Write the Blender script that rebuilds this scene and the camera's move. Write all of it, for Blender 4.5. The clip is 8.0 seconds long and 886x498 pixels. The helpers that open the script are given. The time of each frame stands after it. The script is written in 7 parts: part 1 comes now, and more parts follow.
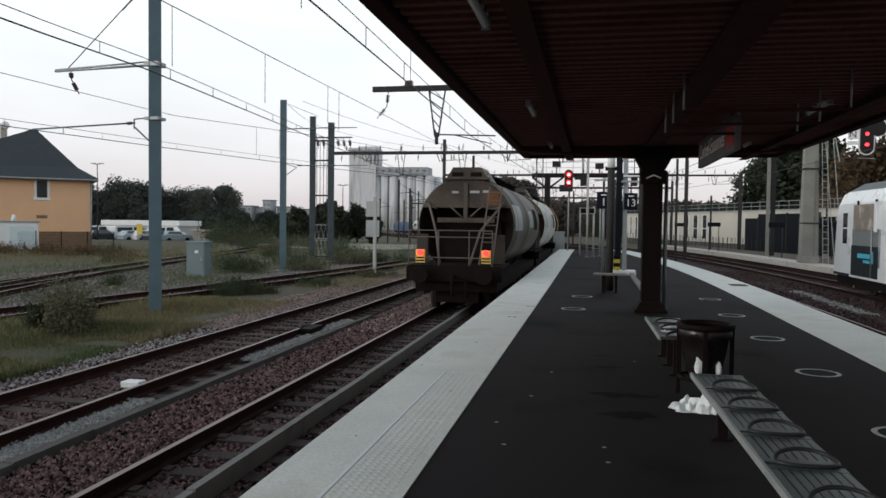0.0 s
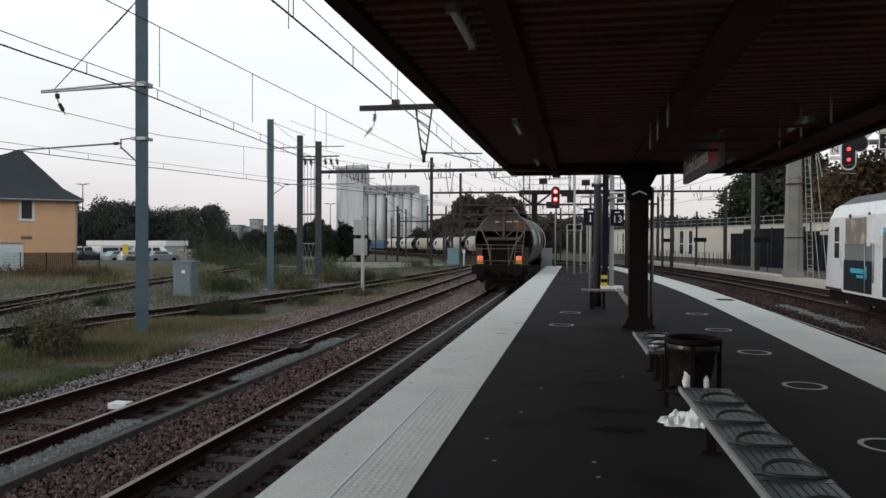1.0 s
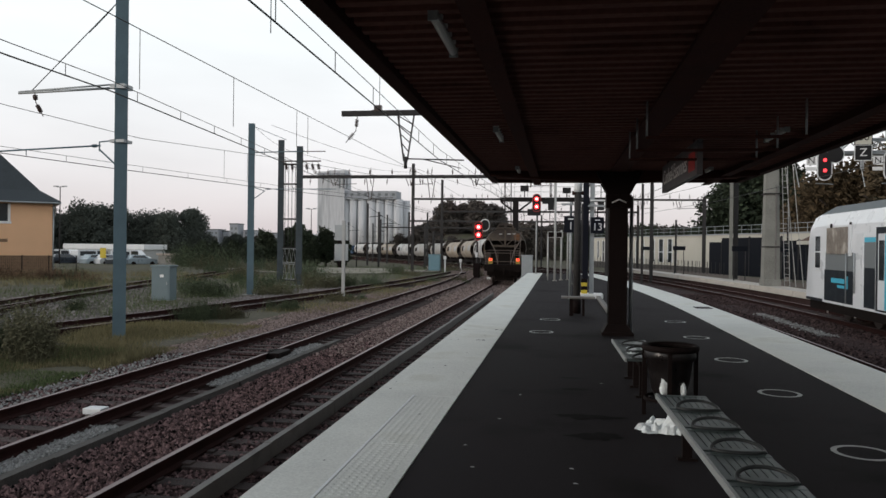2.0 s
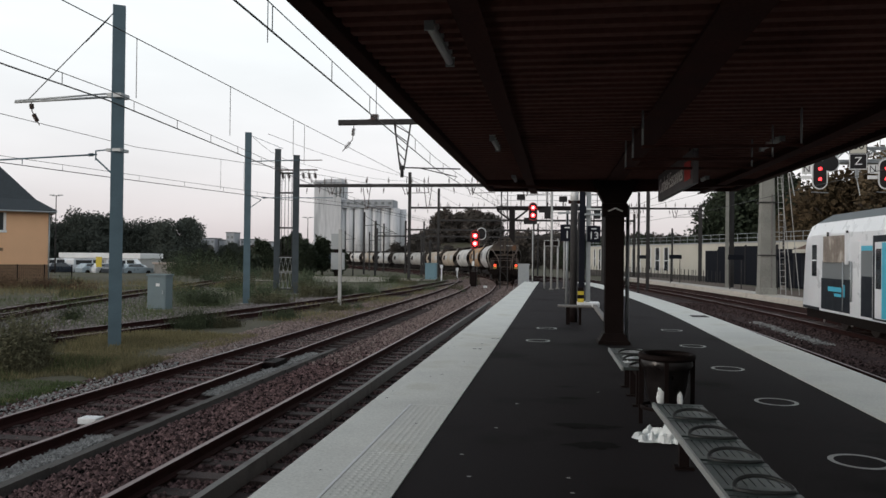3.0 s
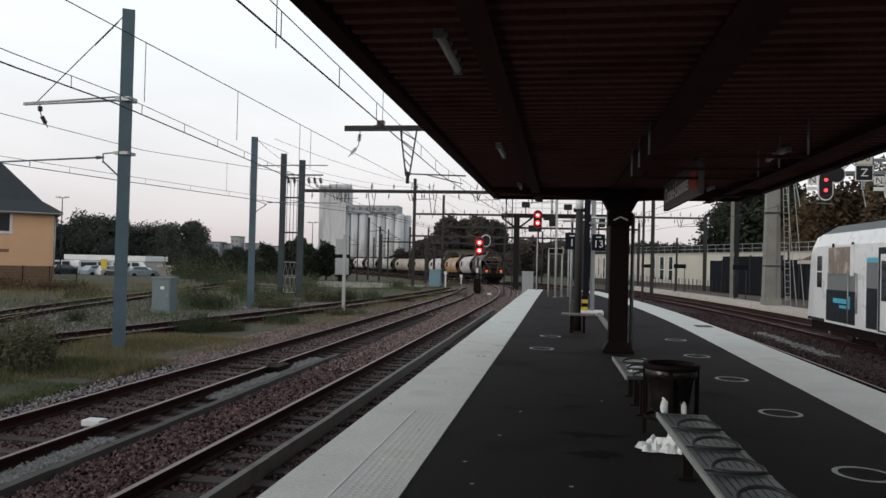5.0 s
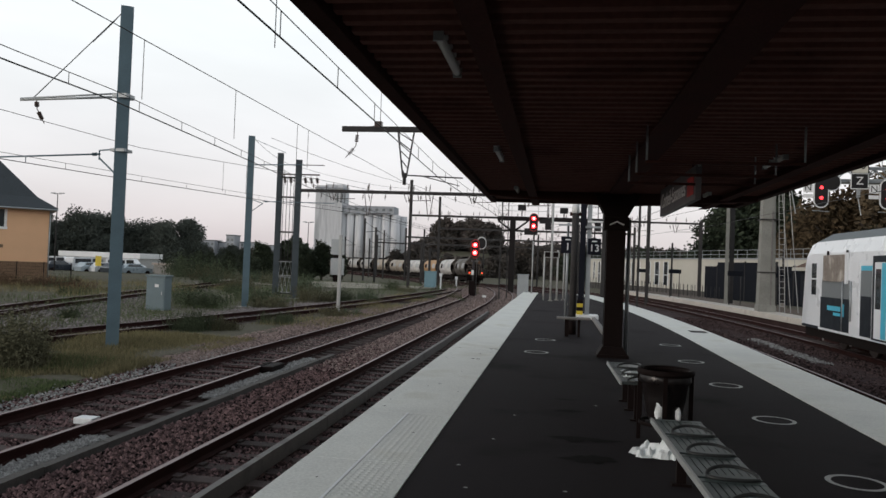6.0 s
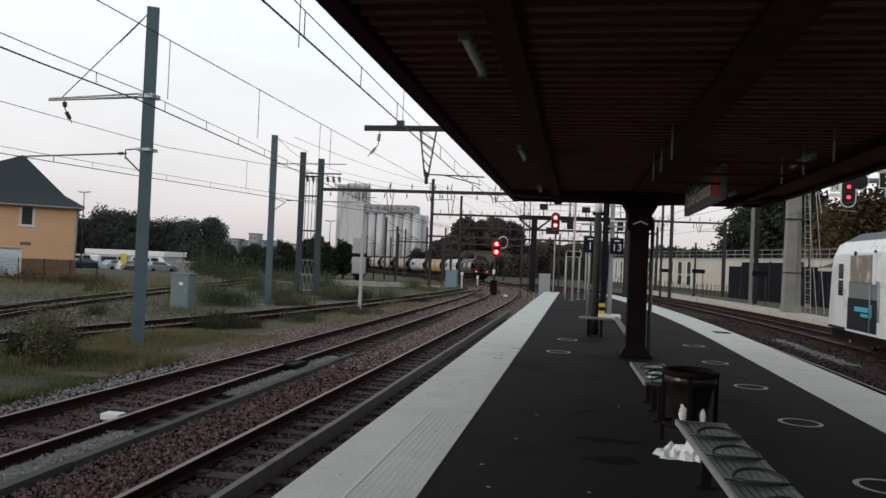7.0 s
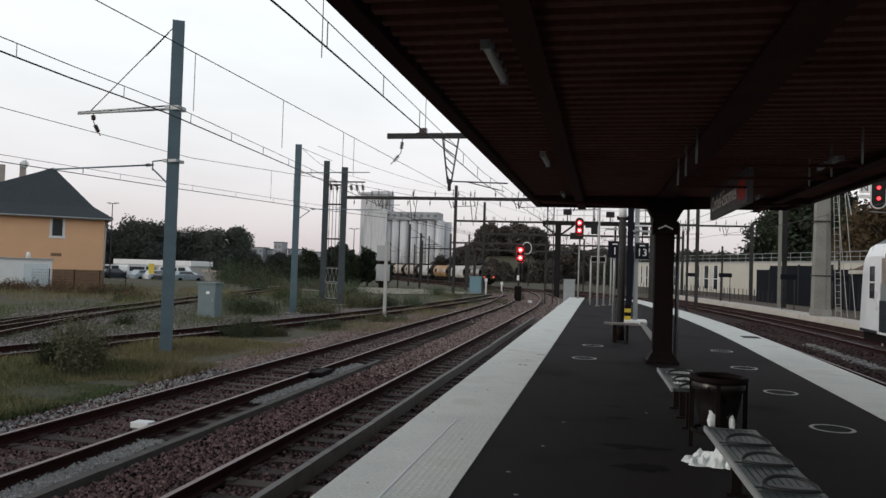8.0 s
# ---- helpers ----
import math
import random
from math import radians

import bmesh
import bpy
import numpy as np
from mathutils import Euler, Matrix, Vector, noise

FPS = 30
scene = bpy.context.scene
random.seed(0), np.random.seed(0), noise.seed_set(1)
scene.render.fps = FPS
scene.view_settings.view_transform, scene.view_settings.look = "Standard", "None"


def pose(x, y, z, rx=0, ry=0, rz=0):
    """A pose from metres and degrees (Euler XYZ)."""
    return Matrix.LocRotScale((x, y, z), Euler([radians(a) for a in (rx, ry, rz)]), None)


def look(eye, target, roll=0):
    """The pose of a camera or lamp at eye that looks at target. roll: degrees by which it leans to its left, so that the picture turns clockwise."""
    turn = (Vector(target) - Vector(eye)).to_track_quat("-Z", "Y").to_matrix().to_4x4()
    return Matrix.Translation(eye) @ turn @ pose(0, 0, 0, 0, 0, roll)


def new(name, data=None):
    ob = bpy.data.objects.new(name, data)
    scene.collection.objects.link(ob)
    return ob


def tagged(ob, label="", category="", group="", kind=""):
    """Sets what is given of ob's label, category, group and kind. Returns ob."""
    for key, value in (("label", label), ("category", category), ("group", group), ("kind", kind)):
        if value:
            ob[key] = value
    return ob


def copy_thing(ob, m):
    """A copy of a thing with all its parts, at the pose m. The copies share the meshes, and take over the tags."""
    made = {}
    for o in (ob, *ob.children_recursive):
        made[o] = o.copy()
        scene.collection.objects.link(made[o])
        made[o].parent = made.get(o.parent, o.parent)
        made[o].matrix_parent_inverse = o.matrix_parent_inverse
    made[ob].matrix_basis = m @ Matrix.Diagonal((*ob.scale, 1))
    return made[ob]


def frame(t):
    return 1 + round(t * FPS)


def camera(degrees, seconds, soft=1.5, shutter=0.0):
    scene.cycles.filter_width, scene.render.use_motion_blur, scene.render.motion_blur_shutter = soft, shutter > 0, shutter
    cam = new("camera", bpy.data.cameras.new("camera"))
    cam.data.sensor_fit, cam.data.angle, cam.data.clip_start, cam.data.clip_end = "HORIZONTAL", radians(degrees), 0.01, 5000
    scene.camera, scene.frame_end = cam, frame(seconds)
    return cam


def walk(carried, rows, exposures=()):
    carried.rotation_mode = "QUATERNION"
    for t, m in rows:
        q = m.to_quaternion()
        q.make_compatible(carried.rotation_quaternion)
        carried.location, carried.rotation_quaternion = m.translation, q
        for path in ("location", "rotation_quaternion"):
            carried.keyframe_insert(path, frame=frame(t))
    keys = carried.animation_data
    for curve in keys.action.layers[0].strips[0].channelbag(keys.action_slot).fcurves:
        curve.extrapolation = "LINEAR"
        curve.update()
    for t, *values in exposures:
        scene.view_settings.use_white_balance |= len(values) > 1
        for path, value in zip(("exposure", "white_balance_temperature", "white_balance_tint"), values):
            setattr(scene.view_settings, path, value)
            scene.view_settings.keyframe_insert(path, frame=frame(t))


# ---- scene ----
cam = camera(60.9, 8.0, soft=1.5, shutter=0.3)
PATH = [
    (0, (-0.011, 0.053, 1.622), (-0.4, 2.013, 1.551), 0.7),
    (0.5, (-0.008, 0.007, 1.626), (-0.352, 1.977, 1.584), 0.3),
    (1, (-0.011, 0.011, 1.62), (-0.369, 1.979, 1.596), 0.2),
    (1.5, (-0.009, 0.004, 1.617), (-0.344, 1.975, 1.588), 0.6),
    (2, (0.001, 0.002, 1.62), (-0.308, 1.978, 1.613), 0.7),
    (3.5, (0.002, -0.004, 1.623), (-0.297, 1.973, 1.646), 0.7),
    (4, (-0.005, -0.013, 1.63), (-0.31, 1.963, 1.663), 1.0),
    (4.5, (-0.007, -0.019, 1.623), (-0.323, 1.955, 1.656), 1.1),
    (6, (-0.019, -0.009, 1.632), (-0.319, 1.968, 1.67), 2.2),
    (6.5, (-0.028, -0.023, 1.635), (-0.349, 1.951, 1.676), 2.5),
    (7, (-0.038, -0.019, 1.635), (-0.393, 1.949, 1.668), 2.4),
    (7.5, (-0.047, -0.031, 1.641), (-0.457, 1.926, 1.691), 1.7),
    (8, (-0.04, -0.034, 1.644), (-0.457, 1.921, 1.692), 1.8),
]
walk(cam, [(t, look(eye, target, roll)) for t, eye, target, roll in PATH],
     exposures=[(0.0, 0.14, 6450, 9), (1.5, 0.08, 6550, 10.5), (3.5, 0.05, 6600, 11), (8.0, 0.02, 6600, 11.5)])

# ---- world and sun: dusk under a thin veil of cloud ----
world = bpy.data.worlds.new("dusk_sky")
scene.world = world
world.use_nodes = True
wn, wl = world.node_tree.nodes, world.node_tree.links
wn.clear()
sky = wn.new("ShaderNodeTexSky")
sky.sky_type, sky.sun_disc = "NISHITA", False
sky.sun_elevation, sky.sun_rotation = radians(8.5), radians(235)
sky.dust_density, sky.air_density = 2.0, 1.0
veil = wn.new("ShaderNodeHueSaturation")
veil.inputs["Saturation"].default_value = 0.3
wl.new(sky.outputs[0], veil.inputs["Color"])
# the veil: pale, warmer towards the horizon
geo = wn.new("ShaderNodeTexCoord")
sep = wn.new("ShaderNodeSeparateXYZ")
wl.new(geo.outputs["Generated"], sep.inputs[0])
ramp = wn.new("ShaderNodeValToRGB")
wl.new(sep.outputs["Z"], ramp.inputs[0])
el = ramp.color_ramp.elements
el[0].position, el[0].color = 0.0, (0.62, 0.555, 0.575, 1)
el[1].position, el[1].color = 1.0, (0.20, 0.24, 0.30, 1)
for at, tone in ((0.10, (0.76, 0.755, 0.78, 1)), (0.26, (0.90, 0.96, 0.985, 1)), (0.44, (0.88, 0.97, 1.0, 1)), (0.62, (0.48, 0.54, 0.60, 1))):
    el.new(at).color = tone
cloud = wn.new("ShaderNodeTexNoise")
cloud.inputs["Scale"].default_value, cloud.inputs["Detail"].default_value = 2.2, 5
stretch = wn.new("ShaderNodeMapping")
stretch.inputs["Scale"].default_value = (1, 1, 3.5)
wl.new(geo.outputs["Generated"], stretch.inputs[0])
wl.new(stretch.outputs[0], cloud.inputs["Vector"])
cl = wn.new("ShaderNodeMapRange")
cl.inputs[1].default_value, cl.inputs[2].default_value = 0.3, 0.7
cl.inputs[3].default_value, cl.inputs[4].default_value = 0.88, 1.05
wl.new(cloud.outputs[0], cl.inputs[0])
mul = wn.new("ShaderNodeMixRGB")
mul.blend_type = "MULTIPLY"
mul.inputs[0].default_value = 1
wl.new(ramp.outputs[0], mul.inputs[1])
wl.new(cl.outputs[0], mul.inputs[2])
bg1, bg2, addw, outw = (wn.new("ShaderNodeBackground"), wn.new("ShaderNodeBackground"),
                        wn.new("ShaderNodeAddShader"), wn.new("ShaderNodeOutputWorld"))
bg1.inputs[1].default_value, bg2.inputs[1].default_value = 0.05, 0.97
wl.new(veil.outputs[0], bg1.inputs[0])
wl.new(mul.outputs[0], bg2.inputs[0])
wl.new(bg1.outputs[0], addw.inputs[0])
wl.new(bg2.outputs[0], addw.inputs[1])
wl.new(addw.outputs[0], outw.inputs[0])
sun_data = bpy.data.lights.new("sun", "SUN")
sun_data.energy, sun_data.angle, sun_data.color = 0.55, radians(16), (1.0, 0.88, 0.78)
sun = new("sun", sun_data)
sun.matrix_world = look((-60, -42, 11), (0, 0, 0))

# ---- materials ----
def material(name, color, rough=0.7, metal=0.0, vary=0.25, scale=3.0, fine=60.0, bump=0.15, spec=0.35,
             second=None, second_at=0.55, coat=0.0, island=0.0, thing_vary=0.0, tint_scale=None, streak=None):
    """A surface with colour that varies at two scales, grain relief, and patches of a second colour."""
    m = bpy.data.materials.new(name)
    m.use_nodes = True
    n, l = m.node_tree.nodes, m.node_tree.links
    bsdf = n["Principled BSDF"]
    tc = n.new("ShaderNodeTexCoord")
    vec = tc.outputs["Object"]
    if streak:
        mp = n.new("ShaderNodeMapping")
        mp.inputs["Scale"].default_value = streak
        l.new(vec, mp.inputs[0])
        vec = mp.outputs[0]
    big, small = n.new("ShaderNodeTexNoise"), n.new("ShaderNodeTexNoise")
    for tex, s, d in ((big, scale, 5), (small, fine, 3)):
        tex.inputs["Scale"].default_value, tex.inputs["Detail"].default_value = s, d
        l.new(vec, tex.inputs["Vector"])
    col = n.new("ShaderNodeRGB")
    col.outputs[0].default_value = (*color, 1)
    out = col.outputs[0]
    if second:
        rr = n.new("ShaderNodeMapRange")
        rr.inputs[1].default_value, rr.inputs[2].default_value = second_at, second_at + 0.14
        l.new(big.outputs[0], rr.inputs[0])
        mx = n.new("ShaderNodeMixRGB")
        l.new(rr.outputs[0], mx.inputs[0])
        l.new(out, mx.inputs[1])
        mx.inputs[2].default_value = (*second, 1)
        out = mx.outputs[0]
    hsv = n.new("ShaderNodeHueSaturation")
    l.new(out, hsv.inputs["Color"])
    total = n.new("ShaderNodeMath")
    total.operation = "ADD"
    l.new(big.outputs[0], total.inputs[0])
    l.new(small.outputs[0], total.inputs[1])
    val = n.new("ShaderNodeMapRange")
    val.inputs[1].default_value, val.inputs[2].default_value = 0.6, 1.4
    val.inputs[3].default_value, val.inputs[4].default_value = 1 - vary, 1 + vary
    l.new(total.outputs[0], val.inputs[0])
    last = val.outputs[0]
    for node_type, socket, amount in (("ShaderNodeNewGeometry", "Random Per Island", island), ("ShaderNodeObjectInfo", "Random", thing_vary)):
        if amount:
            g = n.new(node_type)
            mr = n.new("ShaderNodeMapRange")
            mr.inputs[3].default_value, mr.inputs[4].default_value = 1 - amount, 1 + amount
            l.new(g.outputs[socket], mr.inputs[0])
            mu = n.new("ShaderNodeMath")
            mu.operation = "MULTIPLY"
            l.new(last, mu.inputs[0])
            l.new(mr.outputs[0], mu.inputs[1])
            last = mu.outputs[0]
    l.new(last, hsv.inputs["Value"])
    l.new(hsv.outputs[0], bsdf.inputs["Base Color"])
    ro = n.new("ShaderNodeMapRange")
    ro.inputs[3].default_value, ro.inputs[4].default_value = max(0.03, rough - 0.12), min(1, rough + 0.12)
    l.new(big.outputs[0], ro.inputs[0])
    l.new(ro.outputs[0], bsdf.inputs["Roughness"])
    bsdf.inputs["Metallic"].default_value = metal
    bsdf.inputs["Specular IOR Level"].default_value = spec
    bsdf.inputs["Coat Weight"].default_value = coat
    if bump:
        b = n.new("ShaderNodeBump")
        b.inputs["Strength"].default_value, b.inputs["Distance"].default_value = bump, 0.02
        l.new(total.outputs[0], b.inputs["Height"])
        l.new(b.outputs[0], bsdf.inputs["Normal"])
    return m


def glowing(name, color, strength):
    m = bpy.data.materials.new(name)
    m.use_nodes = True
    b = m.node_tree.nodes["Principled BSDF"]
    b.inputs["Base Color"].default_value = (*color, 1)
    b.inputs["Emission Color"].default_value = (*color, 1)
    b.inputs["Emission Strength"].default_value = strength
    return m


def glass(name, color=(0.03, 0.035, 0.04)):
    m = bpy.data.materials.new(name)
    m.use_nodes = True
    b = m.node_tree.nodes["Principled BSDF"]
    b.inputs["Base Color"].default_value = (*color, 1)
    b.inputs["Roughness"].default_value = 0.06
    b.inputs["Specular IOR Level"].default_value = 0.6
    return m


ASPHALT = material("asphalt", (0.0212, 0.0177, 0.0192), 0.84, spec=0.07, vary=0.3, scale=0.55, fine=160, bump=0.35, second=(0.0098, 0.0080, 0.0083), second_at=0.54)
STRIP = material("painted_concrete_strip", (0.66, 0.665, 0.62), 0.70, vary=0.2, scale=0.9, fine=45, bump=0.12, second=(0.53, 0.525, 0.465), second_at=0.56)
CONCRETE = material("weathered_concrete", (0.30, 0.285, 0.26), 0.9, vary=0.3, scale=1.2, fine=40, bump=0.3, second=(0.17, 0.155, 0.14), second_at=0.55)
GREY_CONC = material("grey_concrete", (0.19, 0.18, 0.17), 0.9, vary=0.25, scale=2.0, fine=50, bump=0.3, second=(0.13, 0.12, 0.115))
RUSTY = material("rusty_rail_side", (0.03, 0.0125, 0.011), 0.9, spec=0.08, vary=0.4, scale=4, fine=80, bump=0.3)
RAILTOP = material("worn_rail_head", (0.23, 0.17, 0.165), 0.5, 0.4, vary=0.15, scale=2, fine=90, bump=0.03)
SLEEPER = material("old_wooden_sleeper", (0.06, 0.043, 0.039), 0.92, vary=0.4, scale=3, fine=50, bump=0.6, thing_vary=0.35)
STONE = material("red_brown_ballast_stone", (0.116, 0.074, 0.072), 0.9, spec=0.12, vary=0.2, scale=3, fine=40, bump=0.3, island=1.1)
PALESTONE = material("pale_ballast_stone", (0.27, 0.265, 0.255), 0.9, vary=0.2, scale=3, fine=40, bump=0.3, island=0.4)
DUSTSTONE = material("dusty_pinkish_ballast_stone", (0.215, 0.165, 0.150), 0.92, spec=0.12, vary=0.2, scale=3, fine=40, bump=0.3, island=0.6)
SOOTSTONE = material("sooty_ballast_stone", (0.062, 0.042, 0.040), 0.92, spec=0.1, vary=0.2, scale=3, fine=40, bump=0.3, island=0.9)
GRAVEL = material("mauve_grey_gravel", (0.20, 0.178, 0.17), 0.92, spec=0.12, vary=0.2, scale=3, fine=40, bump=0.3, island=0.5)
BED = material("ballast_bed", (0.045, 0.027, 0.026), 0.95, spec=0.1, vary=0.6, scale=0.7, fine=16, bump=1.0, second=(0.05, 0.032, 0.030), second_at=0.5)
SOIL = material("dry_grassy_soil", (0.106, 0.096, 0.070), 0.95, spec=0.1, vary=0.35, scale=0.22, fine=7, bump=0.8, second=(0.078, 0.080, 0.048), second_at=0.5)
DARKSTEEL = material("dark_painted_steel", (0.042, 0.017, 0.014), 0.8, 0.1, spec=0.08, vary=0.3, scale=3, fine=40, bump=0.08)
BLACKSTEEL = material("black_painted_steel", (0.0105, 0.0068, 0.0064), 0.7, 0.1, spec=0.08, vary=0.3, scale=3, fine=40, bump=0.06)
DECK = material("brown_ribbed_deck", (0.150, 0.066, 0.054), 0.85, 0.0, spec=0.12, vary=0.3, scale=0.8, fine=20, bump=0.1, second=(0.09, 0.038, 0.031))
CANOPYSTEEL = material("dark_red_brown_canopy_steel", (0.06, 0.024, 0.020), 0.85, 0.0, spec=0.08, vary=0.3, scale=2, fine=40, bump=0.08)
CABINETGREY = material("blue_grey_cabinet_paint", (0.135, 0.18, 0.195), 0.6, 0.0, vary=0.12, scale=2, fine=30, bump=0.05)
MASTGREY = material("blue_grey_mast_paint", (0.098, 0.148, 0.175), 0.65, 0.0, vary=0.2, scale=2, fine=30, bump=0.1)
MASTSLATE = material("dark_slate_mast_paint", (0.068, 0.080, 0.088), 0.75, 0.0, spec=0.12, vary=0.3, scale=2, fine=30, bump=0.1)
MASTBROWN = material("weathered_steel_mast", (0.045, 0.043, 0.043), 0.8, 0.0, spec=0.12, vary=0.3, scale=2, fine=30, bump=0.1)
GALV = material("galvanised_steel", (0.34, 0.36, 0.37), 0.5, 0.5, vary=0.15, scale=4, fine=60, bump=0.05)
WHITEPAINT = material("white_paint", (0.72, 0.73, 0.73), 0.5, vary=0.08, scale=2, fine=30, bump=0.03)
WIRE = material("copper_wire", (0.035, 0.034, 0.034), 0.6, 0.3, vary=0.1, bump=0)
INSUL = material("brown_insulator", (0.05, 0.03, 0.025), 0.3, vary=0.1, bump=0)
LAMPWHITE = material("unlit_lamp_tube", (0.62, 0.62, 0.60), 0.4, vary=0.05, bump=0)
REDGLOW = glowing("red_signal_light", (1.0, 0.02, 0.025), 8)
HOTGLOW = glowing("hot_signal_core", (1.0, 0.55, 0.5), 4)
REDSOFT = glowing("dim_red_signal_light", (1.0, 0.04, 0.05), 3.0)
PLATECREAM = material("cream_sign_plate", (0.55, 0.53, 0.46), 0.6, vary=0.06, bump=0)
TAILGLOW = glowing("red_tail_lamp", (1.0, 0.022, 0.02), 4.0)
DARKGLASS = glass("dark_glass")
LEAF = material("dark_foliage", (0.034, 0.044, 0.027), 0.8, vary=0.35, scale=2, fine=20, bump=0, island=0.45, spec=0.15)
LEAF2 = material("autumn_foliage", (0.086, 0.062, 0.036), 0.8, vary=0.25, scale=2, fine=20, bump=0, island=0.25, spec=0.15)
GRASSM = material("dry_grass", (0.195, 0.170, 0.092), 0.85, vary=0.3, scale=0.5, fine=20, bump=0, island=0.4, spec=0.15)
DARKBUSH = material("dull_green_weed_leaves", (0.084, 0.104, 0.062), 0.85, vary=0.3, scale=1, fine=20, bump=0, island=0.4, spec=0.15)
OLIVE = material("olive_weed_leaves", (0.108, 0.102, 0.062), 0.85, vary=0.3, scale=1, fine=20, bump=0, island=0.4, spec=0.15)
# leaf colour lightened and greyed to stand in for haze over the tree row
HAZELEAF = material("haze_paled_green_foliage", (0.072, 0.082, 0.070), 0.9, vary=0.25, scale=0.4, fine=8, bump=0, island=0.15, spec=0.1)
# the brown cast of the reddish haze is put into these leaves
RISELEAF = material("haze_brown_dark_foliage", (0.076, 0.066, 0.058), 0.9, vary=0.35, scale=0.3, fine=8, bump=0, island=0.4, spec=0.1)
BUSHM = material("green_bush_leaves", (0.088, 0.116, 0.050), 0.85, vary=0.3, scale=1, fine=20, bump=0, island=0.4, spec=0.15)
BARK = material("bark", (0.06, 0.048, 0.04), 0.9, vary=0.3, scale=4, fine=40, bump=0.4)


# ---- mesh helpers ----
def link(name, bm, mats, parent=None, label="", smooth=False):
    me = bpy.data.meshes.new(name)
    bm.to_mesh(me)
    bm.free()
    for m in (mats if isinstance(mats, (list, tuple)) else [mats]):
        me.materials.append(m)
    if smooth:
        me.polygons.foreach_set("use_smooth", [True] * len(me.polygons))
    ob = new(name, me)
    ob.parent = parent
    return tagged(ob, label)


def part(name, bm, mats, parent, label="", smooth=False):
    return link(name, bm, mats, parent, label, smooth)


def thing(name, m, label, category, group="", kind=""):
    ob = new(name)
    ob.empty_display_size = 0.2
    ob.matrix_basis = m
    return tagged(ob, label, category, group, kind)


def box(bm, x0, y0, z0, x1, y1, z1, bevel=0.0, mat_index=0, m=None):
    vs = [bm.verts.new((x, y, z)) for x in (x0, x1) for y in (y0, y1) for z in (z0, z1)]
    fs = [bm.faces.new([vs[i] for i in q]) for q in ((0, 1, 3, 2), (4, 6, 7, 5), (0, 4, 5, 1), (2, 3, 7, 6), (0, 2, 6, 4), (1, 5, 7, 3))]
    for f in fs:
        f.material_index = mat_index
    if m is not None:
        bmesh.ops.transform(bm, matrix=m, verts=vs)
    if bevel:
        edges = list({e for f in fs for e in f.edges})
        r = bmesh.ops.bevel(bm, geom=edges, offset=bevel, segments=2, affect="EDGES", profile=0.7)
        for f in r["faces"]:
            f.material_index = mat_index
    return bm


def B(*a, **k):
    return box(bmesh.new(), *a, **k)


def rod(bm, p0, p1, r0, r1=None, seg=8, mat_index=0, caps=True):
    p0, p1 = Vector(p0), Vector(p1)
    r1 = r0 if r1 is None else r1
    q = (p1 - p0).to_track_quat("Z", "Y").to_matrix()
    rings = []
    for p, r in ((p0, r0), (p1, r1)):
        rings.append([bm.verts.new(p + q @ Vector((r * math.cos(2 * math.pi * i / seg), r * math.sin(2 * math.pi * i / seg), 0))) for i in range(seg)])
    for i in range(seg):
        f = bm.faces.new((rings[0][i], rings[0][(i + 1) % seg], rings[1][(i + 1) % seg], rings[1][i]))
        f.material_index, f.smooth = mat_index, seg > 5
    if caps:
        for f in (bm.faces.new(rings[0][::-1]), bm.faces.new(rings[1])):
            f.material_index = mat_index
    return bm


def R(*a, **k):
    return rod(bmesh.new(), *a, **k)


def line(bm, pts, r, seg=5, mat_index=0):
    """One continuous tube through the points."""
    pts = [Vector(p) for p in pts]
    rings = []
    for i, p in enumerate(pts):
        d = (pts[min(i + 1, len(pts) - 1)] - pts[max(i - 1, 0)]).normalized()
        q = d.to_track_quat("Z", "Y").to_matrix()
        rings.append([bm.verts.new(p + q @ Vector((r * math.cos(2 * math.pi * k / seg), r * math.sin(2 * math.pi * k / seg), 0))) for k in range(seg)])
    for a, b in zip(rings, rings[1:]):
        off = min(range(seg), key=lambda o: (a[0].co - b[o].co).length)
        for k in range(seg):
            f = bm.faces.new((a[k], a[(k + 1) % seg], b[(k + 1 + off) % seg], b[(k + off) % seg]))
            f.material_index, f.smooth = mat_index, True
    return bm


def lathe(bm, profile, seg=24, mat_index=0, m=None):
    """Turn a profile of (radius, height) about z."""
    rings = [[bm.verts.new((r * math.cos(2 * math.pi * i / seg), r * math.sin(2 * math.pi * i / seg), z)) for i in range(seg)] for r, z in profile]
    if m is not None:
        bmesh.ops.transform(bm, matrix=m, verts=[v for g in rings for v in g])
    for a, b in zip(rings, rings[1:]):
        for i in range(seg):
            f = bm.faces.new((a[i], a[(i + 1) % seg], b[(i + 1) % seg], b[i]))
            f.material_index, f.smooth = mat_index, True
    return bm


def sweep(profile, path, closed=True, mats=None):
    """Sweep a profile of (across, up) along a path of (x, y, z) points; across is to the right of the way."""
    bm = bmesh.new()
    rings = []
    for i, p in enumerate(path):
        a, b = Vector(path[max(i - 1, 0)]), Vector(path[min(i + 1, len(path) - 1)])
        d = (b - a).normalized()
        r = Vector((d.y, -d.x, 0)).normalized()
        rings.append([bm.verts.new(Vector(p) + r * u + Vector((0, 0, v))) for u, v in profile])
    k = len(profile)
    for a, b in zip(rings, rings[1:]):
        for i in range(k if closed else k - 1):
            f = bm.faces.new((a[i], a[(i + 1) % k], b[(i + 1) % k], b[i]))
            if mats:
                f.material_index = mats[i]
    if closed:
        bm.faces.new(rings[0][::-1])
        bm.faces.new(rings[-1])
    bmesh.ops.recalc_face_normals(bm, faces=bm.faces[:])
    return bm


